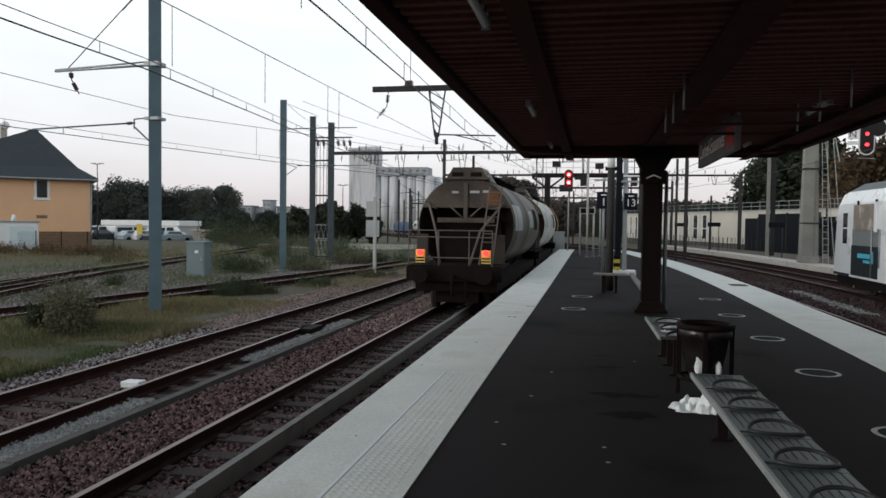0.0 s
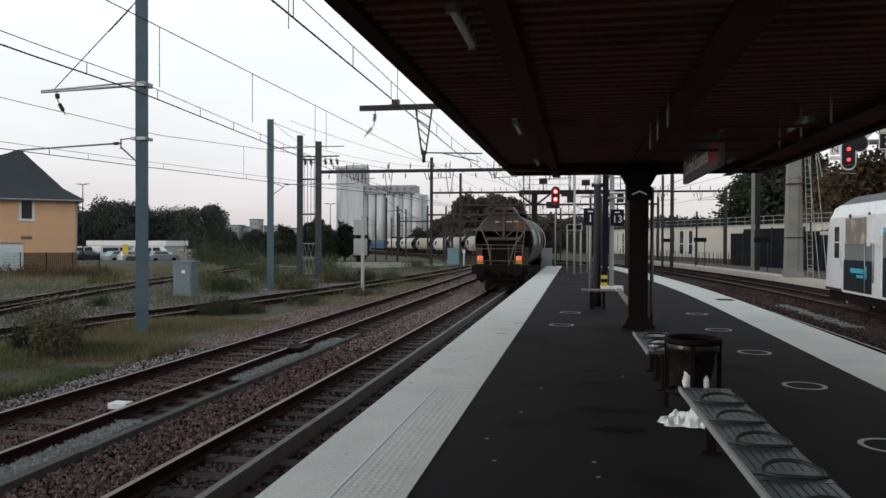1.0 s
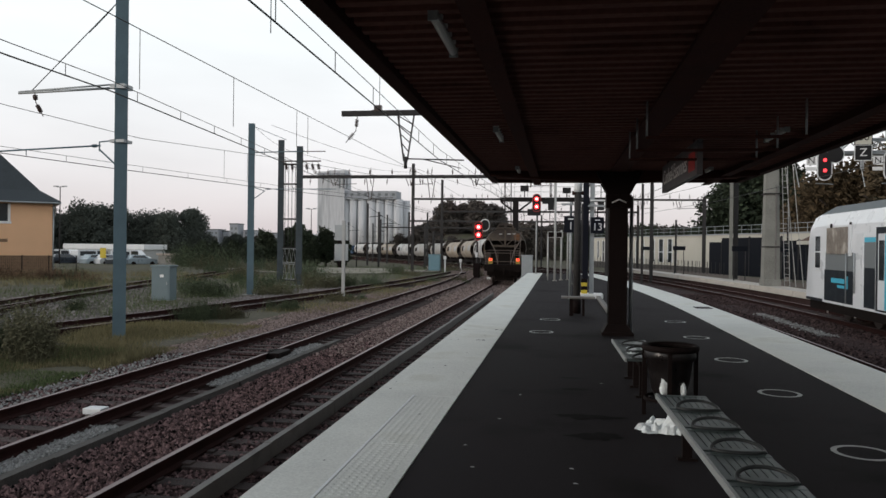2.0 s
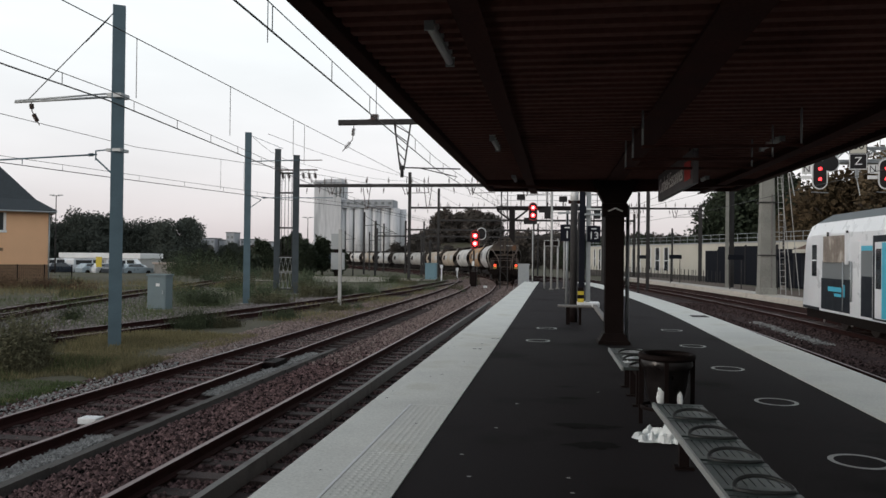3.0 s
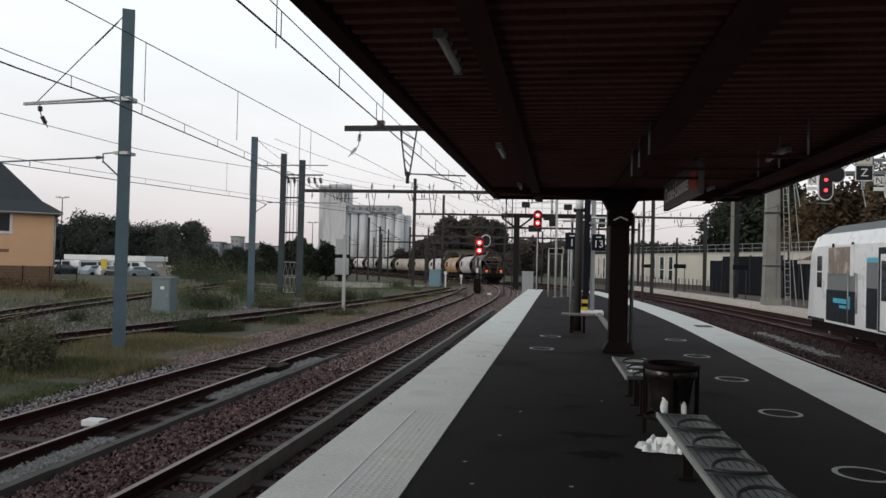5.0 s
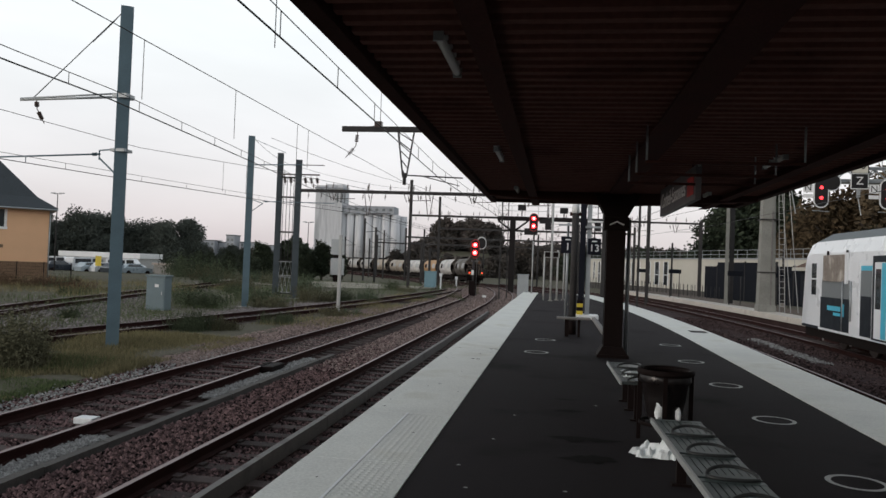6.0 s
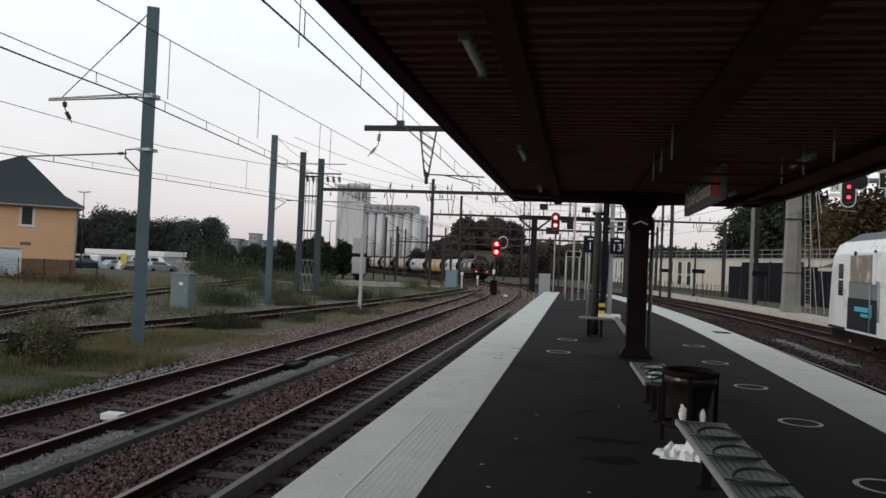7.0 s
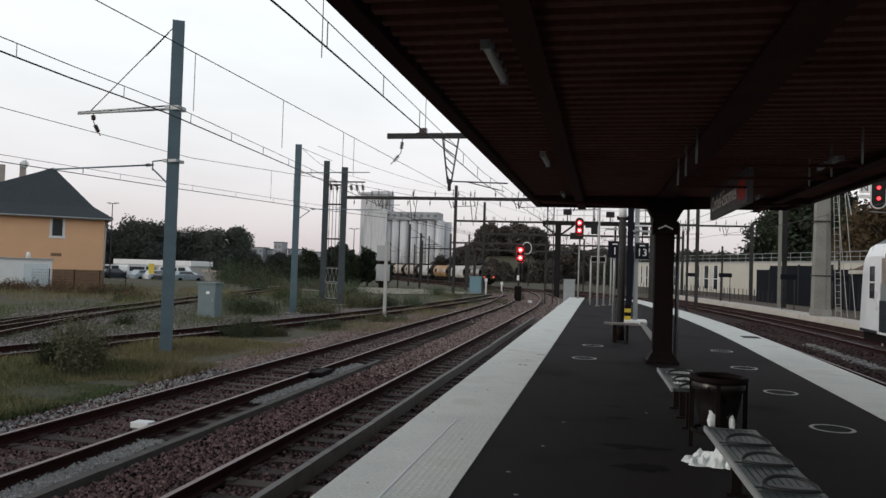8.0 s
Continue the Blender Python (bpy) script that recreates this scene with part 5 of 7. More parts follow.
    # bogies
    for yb in (2.6, 11.9):
        bg = new("bogie")
        bg.parent = w
        bg.matrix_basis = Matrix.Translation((0, yb, 0))
        for x in (-0.98, 0.98):
            part("side_frame", B(x - 0.07, -1.25, 0.42, x + 0.07, 1.25, 0.72, bevel=0.03), DIRTSHADE, bg)
        for yw in (-0.9, 0.9):
            bm = rod(bmesh.new(), (-0.98, yw, 0.46), (0.98, yw, 0.46), 0.08, seg=10)
            for sx in (-1, 1):
                rod(bm, (sx * 0.70, yw, 0.46), (sx * 0.83, yw, 0.46), 0.46, seg=24)
                rod(bm, (sx * 0.67, yw, 0.46), (sx * 0.70, yw, 0.46), 0.49, seg=24)
            part("wheelset", bm, WHEELSTEEL, bg)
        part("bolster", B(-0.95, -0.25, 0.5, 0.95, 0.25, 0.9), DIRTSHADE, bg)
    # panels with markings
    for sx in (-1, 1):
        for y, wy, zz, hh, mm in ((2.5, 2.3, 2.62, 0.78, PANELWHITE), (7.6, 1.5, 2.6, 0.6, PANELWHITE), (9.6, 1.6, 2.6, 0.8, DIRTSHADE)):
            bm = bmesh.new()
            n = 6
            for i in range(n):
                a0, a1 = (math.asin((zz - hh / 2 + hh * k / n - zc) / (r + 0.008)) for k in (i, i + 1))
                q = [(sx * (r + 0.008) * math.cos(a), yy, zc + (r + 0.008) * math.sin(a)) for a, yy in ((a0, y), (a0, y + wy), (a1, y + wy), (a1, y))]
                bm.faces.new([bm.verts.new(v) for v in q])
            part("marking_panel", bm, mm, w)
    if tail:
        for x in (-0.9, 0.9):
            tl = part("tail_plate", B(x - 0.13, 0.22, 1.36, x + 0.13, 0.24, 1.72), PLATEYELLOW, w, "yellow striped tail plate")
            bm = bmesh.new()
            for z in (1.40, 1.48):
                box(bm, x - 0.12, 0.212, z, x + 0.12, 0.219, z + 0.035)
            part("bar", bm, DIRTSHADE, tl)
            part("tail_lamp", R((x, 0.12, 1.64), (x, 0.218, 1.64), 0.07, 0.078, seg=16), TAILGLOW, w, "lit orange-red tail lamp")
    return w


RUSTPATCH = material("rust_orange_paint", (0.16, 0.07, 0.03), 0.8, vary=0.4, scale=4, fine=30, bump=0.1)
PANELWHITE = material("dirty_white_panel", (0.36, 0.37, 0.37), 0.6, vary=0.2, scale=4, bump=0)
P_BROWN = wagon_paint("dirty_brown_tank", (0.098, 0.088, 0.074), (0.055, 0.045, 0.037))
P_ENDBROWN = wagon_paint("rusty_brown_end", (0.082, 0.062, 0.047), (0.036, 0.027, 0.022))
# shaded copy of the end brown, about half as bright
P_SHADE = wagon_paint("shaded_brown_plate", (0.04, 0.031, 0.025), (0.02, 0.016, 0.013))
P_GREY = wagon_paint("pale_grey_tank", (0.36, 0.35, 0.33), (0.24, 0.23, 0.21))
P_ORANGE = wagon_paint("faded_orange_tank", (0.42, 0.25, 0.12), (0.30, 0.17, 0.08))
P_WHITE = wagon_paint("white_tank", (0.56, 0.55, 0.53), (0.36, 0.34, 0.32))
P_BEIGE = wagon_paint("beige_tank", (0.40, 0.34, 0.27), (0.27, 0.22, 0.17))
P_BLUE = wagon_paint("blue_wagon", (0.03, 0.075, 0.15), (0.025, 0.05, 0.09))

TRAIN = []
tails = tank_wagon(P_BROWN, P_ENDBROWN, "dirty brown cylindrical hopper wagon with two lit tail lamps", tail=True)
TRAIN.append(tails)
KINDS = {}
for nm, pt in (("grey", P_GREY), ("orange", P_ORANGE), ("white", P_WHITE), ("beige", P_BEIGE)):
    KINDS[nm] = (pt, {"grey": "pale grey", "orange": "faded orange", "white": "dirty white", "beige": "beige"}[nm] + " cylindrical hopper wagon streaked with dirt")
FIRST = {}
for nm in ("white", "orange", "white", "beige", "beige", "grey", "grey", "white", "beige", "white", "white"):
    if nm in FIRST:
        TRAIN.append(copy_thing(FIRST[nm], Matrix()))
    else:
        FIRST[nm] = tank_wagon(KINDS[nm][0], P_ENDBROWN, KINDS[nm][1])
        TRAIN.append(FIRST[nm])


def locomotive():
    w = thing("locomotive", Matrix(), "dark blue freight locomotive at the head of the train", "locomotive")
    bm = bmesh.new()
    prof = [(-1.4, 1.0), (-1.45, 2.6), (-1.25, 3.3), (1.25, 3.3), (1.45, 2.6), (1.4, 1.0)]
    a = [bm.verts.new((x, 0.6 + (0.5 if z > 2.7 else 0), z)) for x, z in prof]
    b = [bm.verts.new((x, 18.4 - (0.9 if z > 2.7 else 0), z)) for x, z in prof]
    for i in range(6):
        bm.faces.new((a[i], b[i], b[(i + 1) % 6], a[(i + 1) % 6]))
    bm.faces.new(a[::-1])
    bm.faces.new(b)
    bmesh.ops.recalc_face_normals(bm, faces=bm.faces[:])
    part("body", bm, P_BLUE, w)
    part("underframe", B(-1.2, 1.0, 0.55, 1.2, 18.0, 1.0), DIRTSHADE, w)
    for s in (-1, 1):
        part("window", B(s * 1.43 - 0.01, 17.0, 2.0, s * 1.43 + 0.02, 17.9, 2.5), DARKGLASS, w)
    for yb in (3.6, 15.4):
        bm = bmesh.new()
        for yw in (-1.3, 1.3):
            for sx in (-1, 1):
                rod(bm, (sx * 0.7, yb + yw, 0.55), (sx * 0.83, yb + yw, 0.55), 0.55, seg=20)
        part("wheels", bm, WHEELSTEEL, w)
    return w


TRAIN.append(locomotive())

# ---- passenger train beside the far platform ----
TRAINWHITE = material("glossy_white_coach", (0.70, 0.72, 0.74), 0.3, vary=0.06, scale=1.2, fine=20, bump=0.02, coat=0.3)
TRAINGREY = material("mid_grey_coach", (0.16, 0.175, 0.18), 0.55, spec=0.2, vary=0.08, bump=0.02)
TRAINDARK = material("dark_slate_coach", (0.011, 0.015, 0.02), 0.55, spec=0.15, vary=0.1, bump=0.02)
CYAN = material("cyan_coach_paint", (0.06, 0.42, 0.58), 0.35, vary=0.06, bump=0)
ROOFGREY = material("grey_coach_roof", (0.10, 0.115, 0.12), 0.6, vary=0.2, bump=0.05)
# the paler patches imitate sky reflected in the tinted pane
FILM = material("brown_pane_with_sheen", (0.23, 0.20, 0.17), 0.2, 0.0, vary=0.3, scale=1.3, fine=8, bump=0.04, second=(0.42, 0.39, 0.34), second_at=0.55)


def passenger_train():
    """Local y runs back from the cab end; the cab faces +y in the world, so y is given as minus the distance from the nose."""
    w = thing("passenger_train", pose(10.85, 31.35, RAIL), "white and dark slate commuter train with cyan doors", "train")
    L = 70.0
    sec = [(-1.42, 0.62), (-1.42, 2.95), (-1.39, 3.35), (-1.22, 3.8), (-0.7, 4.12), (0, 4.2), (0.7, 4.12), (1.22, 3.8), (1.39, 3.35), (1.42, 2.95), (1.42, 0.62)]
    bm = bmesh.new()
    rings = []
    for d, k in ((0.0, 0.9), (0.12, 0.95), (0.9, 1.0), (L, 1.0)):
        ring_ = []
        for x, z in sec:
            lean = 0.0 if d > 1 else max(0, z - 1.3) * 0.18
            ring_.append(bm.verts.new((x * k, -(d + lean), 0.62 + (z - 0.62) * (0.97 if d < 0.5 else 1))))
        rings.append(ring_)
    for a, b in zip(rings, rings[1:]):
        for i in range(len(sec)):
            f = bm.faces.new((a[i], a[(i + 1) % len(sec)], b[(i + 1) % len(sec)], b[i]))
            f.material_index = 1 if 3 <= i <= 6 else 0
    bm.faces.new(rings[0][::-1])
    bm.faces.new(rings[-1])
    bmesh.ops.recalc_face_normals(bm, faces=bm.faces[:])
    part("body", bm, [TRAINWHITE, ROOFGREY], w)
    x = -1.42

    def panel(name, d0, d1, z0, z1, mat_, proud, label="", bev=0.0):
        d0, d1 = d0 + 0.35, d1 + 0.35
        return part(name, B(x - proud, -d1, z0, x + 0.01, -d0, z1, bevel=bev), mat_, w, label)

    # levels above the rail: 0.84 is the platform level
    panel("cab_window", 1.05, 1.55, 1.84, 3.0, DARKGLASS, 0.012, "dark narrow cab window", 0.008)
    panel("window_bar", 1.0, 1.6, 2.40, 2.45, TRAINWHITE, 0.02)
    panel("slate_band", 2.05, 4.75, 0.70, 1.80, TRAINDARK, 0.006, "dark slate lower side")
    panel("grey_band", 2.15, 4.75, 1.80, 2.42, TRAINGREY, 0.006, "grey side band")
    panel("side_pane", 2.35, 4.45, 2.36, 3.28, FILM, 0.05, "brown tinted side pane with painted sheen", 0.012)
    # white strip for the bright reflection at the near end of the pane
    panel("pane_end_glint", 4.45, 4.62, 2.3, 3.34, TRAINWHITE, 0.07, "", 0.01)
    for d in (2.7, 4.5):
        panel("bracket", d, d + 0.06, 3.28, 3.42, DIRTSHADE, 0.05)
    for i, (d0, d1, z0, z1) in enumerate(((2.75, 4.0, 1.36, 1.52), (3.35, 4.0, 1.2, 1.3))):
        panel("lettering_bar", d0, d1, z0, z1, CYAN, 0.01, "cyan lettering bar")
    panel("logo_patch", 4.08, 4.32, 1.2, 1.62, CYAN, 0.01, "cyan logo patch")
    panel("grab_door", 4.9, 5.55, 0.95, 3.05, TRAINWHITE, 0.02, "white cab door", 0.01)
    part("grab_rail", R((x - 0.06, -5.35, 1.1), (x - 0.06, -5.35, 2.4), 0.025, seg=6), GALV, w)
    part("grab_rail", R((x - 0.06, -4.62, 0.75), (x - 0.06, -4.62, 2.4), 0.02, seg=6), GALV, w)
    panel("slate_band", 5.65, 6.5, 0.70, 1.95, TRAINDARK, 0.006)
    panel("grey_band", 5.65, 6.5, 1.95, 2.75, TRAINGREY, 0.006)
    panel("cyan_band", 5.65, 6.5, 2.75, 2.9, CYAN, 0.006)
    panel("door_frame", 6.55, 8.7, 0.66, 3.2, TRAINDARK, 0.012, "dark door surround", 0.01)
    for d in (6.75, 7.65):
        panel("door_leaf", d, d + 0.86, 0.72, 3.0, TRAINWHITE, 0.03, "white door leaf", 0.01)
        panel("door_edge", d + 0.5, d + 0.84, 0.74, 2.98, CYAN, 0.034, "cyan door edge")
        panel("door_window", d + 0.08, d + 0.46, 1.6, 2.8, DARKGLASS, 0.038, "dark door window", 0.008)
    for k in range(12):
        d = 9.4 + 4.6 * k
        panel("side_window", d, d + 3.6, 1.9, 2.9, DARKGLASS, 0.012, "dark side window", 0.01)
        panel("slate_band", d - 0.3, d + 4.0, 0.7, 1.8, TRAINDARK, 0.006)
    part("skirt", B(-1.3, -L, 0.3, 1.3, -0.6, 0.62), DIRTSHADE, w)
    part("nose_skirt", B(-1.2, -0.9, 0.25, 1.2, -0.12, 0.62, bevel=0.05), DIRTSHADE, w)
    part("bumper_step", B(-1.46, -2.2, 0.62, -1.3, -0.5, 0.72), TRAINDARK, w)
    for d in (3.0, 5.6, 17.0, 19.6):
        bm = bmesh.new()
        for sx in (-1, 1):
            rod(bm, (sx * 0.68, -d, 0.42), (sx * 0.83, -d, 0.42), 0.42, seg=24)
        rod(bm, (-0.9, -d, 0.42), (0.9, -d, 0.42), 0.08, seg=8)
        part("wheelset", bm, WHEELSTEEL, w)
    part("bogie_frame", B(-1.05, -6.6, 0.35, 1.05, -2.0, 0.6), DIRTSHADE, w)
    part("sand_pipe", R((-1.2, -2.1, 0.2), (-1.2, -2.1, 0.7), 0.03, seg=6), WHITEPAINT, w)
    part("sand_pipe", R((-1.2, -4.7, 0.25), (-1.22, -4.6, 0.75), 0.04, seg=6), WHITEPAINT, w)
    part("roof_unit", B(-0.8, -12.0, 4.1, 0.8, -8.5, 4.3, bevel=0.06), ROOFGREY, w)
    part("roof_unit", B(-0.8, -18.0, 4.1, 0.8, -14.0, 4.3, bevel=0.06), ROOFGREY, w)
    return w


COMMUTER = passenger_train()


def motions():
    # the freight train runs away along the curve at a steady pace
    for k, w in enumerate(TRAIN):
        back = 2.6
        front = 11.9 if k < len(TRAIN) - 1 else 15.4
        rows = []
        for i in range(17):
            t = 0.5 * i
            s = REAR0 + SPEED * t + WAG_L * k
            a, b = along(-3.7, s + back)[0], along(-3.7, s + front)[0]
            d = (b - a).normalized()
            turn = math.atan2(-d.x, d.y)
            tilt = math.asin(d.z)
            rows.append((t, Matrix.Translation(a - d * back) @ Matrix.Rotation(turn, 4, "Z") @ Matrix.Rotation(tilt, 4, "X")))
        walk(w, rows)
    # the commuter train rolls the last metre and a half to its stop
    rows = [(0.0, 1.55), (0.5, 1.05), (1.0, 0.64), (1.5, 0.3), (2.0, 0.1), (2.5, 0.01), (3.0, 0.0), (8.0, 0.0)]
    walk(COMMUTER, [(t, pose(10.85, 31.35 + d, RAIL)) for t, d in rows])

# ---- trees and bushes ----
def leaf_cloud(n, shape, size, seed):
    """Leaf clumps: n small bent quads scattered by shape(rng) -> point."""
    rng = random.Random(seed)
    verts, faces = [], []
    for _ in range(n):
        c = shape(rng)
        s = size * rng.uniform(0.6, 1.4)
        u = Vector((rng.gauss(0, 1), rng.gauss(0, 1), rng.gauss(0, 1))).normalized()
        v = u.orthogonal().normalized()
        k = len(verts)
        a, b, d = u * s, v * s * 0.7, u.cross(v) * s * 0.25
        verts += [c - a, c + b + d, c + a, c - b + d]
        faces += [(k, k + 1, k + 2), (k, k + 2, k + 3)]
    return verts, faces


def crown_shape(h, r, base, lobes, seed):
    rng0 = random.Random(seed)
    centres = []
    for _ in range(lobes):
        a, q = rng0.uniform(0, 6.283), rng0.uniform(0.0, 0.75)
        z = base + (h - base) * rng0.uniform(0.15, 0.85)
        taper = 1 - 0.55 * (z - base) / (h - base)
        centres.append((Vector((math.cos(a) * q * r * taper, math.sin(a) * q * r * taper, z)), r * rng0.uniform(0.2, 0.46) * (0.6 + 0.4 * taper)))

    def shape(rng):
        c, rr = centres[rng.randrange(lobes)]
        d = Vector((rng.gauss(0, 1), rng.gauss(0, 1), rng.gauss(0, 1))).normalized()
        return c + d * rr * (rng.uniform(0.45, 1.0) + max(0.0, rng.gauss(0, 0.14)))
    return shape


def tree(name, h, r, mat_, n, size, label, seed, base=0.2, group="trees"):
    t = thing(name, Matrix(), label, "tree", group)
    rng = random.Random(seed)
    bm = rod(bmesh.new(), (0, 0, -0.3), (0, 0, h * 0.45), r * 0.09, r * 0.05, seg=7)
    for _ in range(6):
        a = rng.uniform(0, 6.283)
        z = h * rng.uniform(0.25, 0.45)
        rod(bm, (0, 0, z), (math.cos(a) * r * 0.55, math.sin(a) * r * 0.55, z + h * rng.uniform(0.15, 0.35)), r * 0.035, r * 0.012, seg=5)
    part("trunk", bm, BARK, t)
    v, f = leaf_cloud(n, crown_shape(h, r, h * base, 40, seed), size, seed + 1)
    raw("crown", v, f, mat_, t)
    return t


def plant_all(protos, spots, seed):
    rng = random.Random(seed)
    used = set()
    for x, y, z, s in spots:
        k = rng.randrange(len(protos))
        m = Matrix.Translation((x, y, z)) @ Matrix.Rotation(rng.uniform(0, 6.283), 4, "Z")
        if k not in used:
            used.add(k)
            protos[k].matrix_basis = m
            protos[k].scale = (s, s, s)
        else:
            c = copy_thing(protos[k], m)
            c.scale = (s, s, s)
    for k, p in enumerate(protos):
        if k not in used:
            p.matrix_basis = pose(-120 - 10 * k, 190, -2)


BROAD = [tree("broadleaf_tree", 10, 5.0, HAZELEAF, 15000, 0.19, "dark green broadleaf tree in a dense row", 11 + k, 0.08) for k in range(3)]
rng = random.Random(4)
plant_all(BROAD, [(-114 + 2.6 * i + rng.uniform(-0.8, 0.8), 140 + rng.uniform(-5, 7), -2.0, 1.06 + 0.1 * math.sin(i * 0.9) + rng.uniform(-0.05, 0.05)) for i in range(16)]
          + [(-96 - 7 * i, 128 + rng.uniform(-3, 6), -2.0, 0.85) for i in range(3)]
          + [(-71 + 3.2 * i, 150 + rng.uniform(-4, 10), -2.0, 0.52 + rng.uniform(-0.07, 0.07)) for i in range(7)], 5)
DARKT = [tree("dark_tree", 8, 3.0, LEAF, 3600, 0.25, "dark evergreen tree beside the yard", 31 + k, 0.03) for k in range(2)]
plant_all(DARKT, [(-37.5, 96, -1.3, 0.46), (-34.5, 96, -1.3, 0.74), (-31.6, 94, -1.3, 0.48), (-28.8, 98, -1.4, 0.5), (-41.5, 100, -1.4, 0.45), (-45, 104, -1.5, 0.47), (-49, 108, -1.5, 0.5), (-53, 110, -1.5, 0.48), (-35.0, 84, -1.3, 0.36), (-29.5, 86, -1.3, 0.4), (-47, 110, -1.5, 0.5), (-43, 108, -1.5, 0.5), (-39, 106, -1.5, 0.48), (-57, 114, -1.6, 0.5), (-31.0, 97, -1.4, 0.72), (-33.2, 95, -1.4, 0.66), (-36.4, 97, -1.4, 0.7), (-39.0, 96, -1.4, 0.66)], 6)
FARW = [tree("far_tree", 12, 6.5, RISELEAF, 5200, 0.5, "dark tree browned for haze on the wooded rise behind the tracks", 51 + k, 0.02, "far wood") for k in range(3)]


def wood_top(x):
    """Height of the tree tops along the wooded rise."""
    crest = 15.3 * smooth01(-41, -36, x) * (1 - smooth01(-22, -15, x))
    return max(crest, 9.4 if x < -30 else 8.6)


bm = bmesh.new()
rows = []
for y, k in ((212, 0.0), (226, 0.75), (238, 1.0), (262, 1.0), (300, 0.0)):
    rows.append([bm.verts.new((x, y, -2.2 + k * max(0.0, wood_top(x) - 7.4))) for x in range(-48, 72, 2)])
for a, b in zip(rows, rows[1:]):
    for j in range(len(a) - 1):
        bm.faces.new((a[j], a[j + 1], b[j + 1], b[j]))
tagged(link("wooded_rise", bm, SOIL), "low earth rise under the far wood", "hillside", "", "structure")
rng = random.Random(9)
spots = []
for i in range(59):
    x = -46 + 2.0 * i
    y = 240 + rng.uniform(-5, 14)
    g = -2.2 + max(0.0, wood_top(x) - 7.4)
    spots.append((x + rng.uniform(-0.8, 0.8), y, g - 0.6, (wood_top(x) - g + 0.6) / 10.9 * rng.uniform(0.86, 1.03)))
    if i % 2 == 0:
        spots.append((x + rng.uniform(-1, 1), 213 + rng.uniform(-4, 4), -2.3, rng.uniform(0.5, 0.72)))
for i in range(14):
    spots.append((-60 - 9 * i + rng.uniform(-3, 3), 330 + rng.uniform(-20, 20), -2.2, rng.uniform(0.62, 0.78)))
for i in range(20):
    spots.append((-88 - 4.2 * i + rng.uniform(-1, 1), 300 + rng.uniform(-12, 12), -2.2, rng.uniform(0.52, 0.66)))
plant_all(FARW, spots, 10)


def bush(x, y, w, h, mat_, seed, n=900, fine=1.0):
    """Wild weeds: leaning stems of uneven height, each with thin leaves along it."""
    rng_ = random.Random(seed)
    verts, faces = [], []
    tufts = [(rng_.gauss(0, 0.45) * w, rng_.gauss(0, 0.35) * w, rng_.uniform(0.45, 1.15)) for _ in range(7)]
    for _ in range(int(n / 6)):
        tx, ty, th = tufts[rng_.randrange(7)]
        rx, ry = tx + rng_.gauss(0, 0.22) * w, ty + rng_.gauss(0, 0.2) * w
        hh = h * th * rng_.uniform(0.5, 1.25)
        lean = Vector((rng_.gauss(0, 0.28), rng_.gauss(0, 0.28), 1)).normalized()
        k = len(verts)
        top = Vector((rx, ry, 0)) + lean * hh
        verts += [(rx - 0.008, ry, -0.05), (rx + 0.008, ry, -0.05), tuple(top)]
        faces.append((k, k + 1, k + 2))
        for _ in range(9):
            c = Vector((rx, ry, 0)).lerp(top, rng_.uniform(0.2, 1.0))
            d = Vector((rng_.gauss(0, 1), rng_.gauss(0, 1), rng_.gauss(0.4, 0.6))).normalized() * (0.05 + 0.05 * h) * fine * rng_.uniform(0.6, 1.4)
            e = d.orthogonal().normalized() * d.length * 0.28
            k = len(verts)
            verts += [tuple(c), tuple(c + d * 0.5 + e), tuple(c + d), tuple(c + d * 0.5 - e)]
            faces += [(k, k + 1, k + 2), (k, k + 2, k + 3)]
    ob = raw("bush", verts, faces, mat_, None, "wild green bush growing beside the sidings", "", "bush")
    ob.matrix_basis = pose(x, y, -1.05 + fall(y), 0, 0, rng_.uniform(0, 360))
    return tagged(ob, group="bushes")


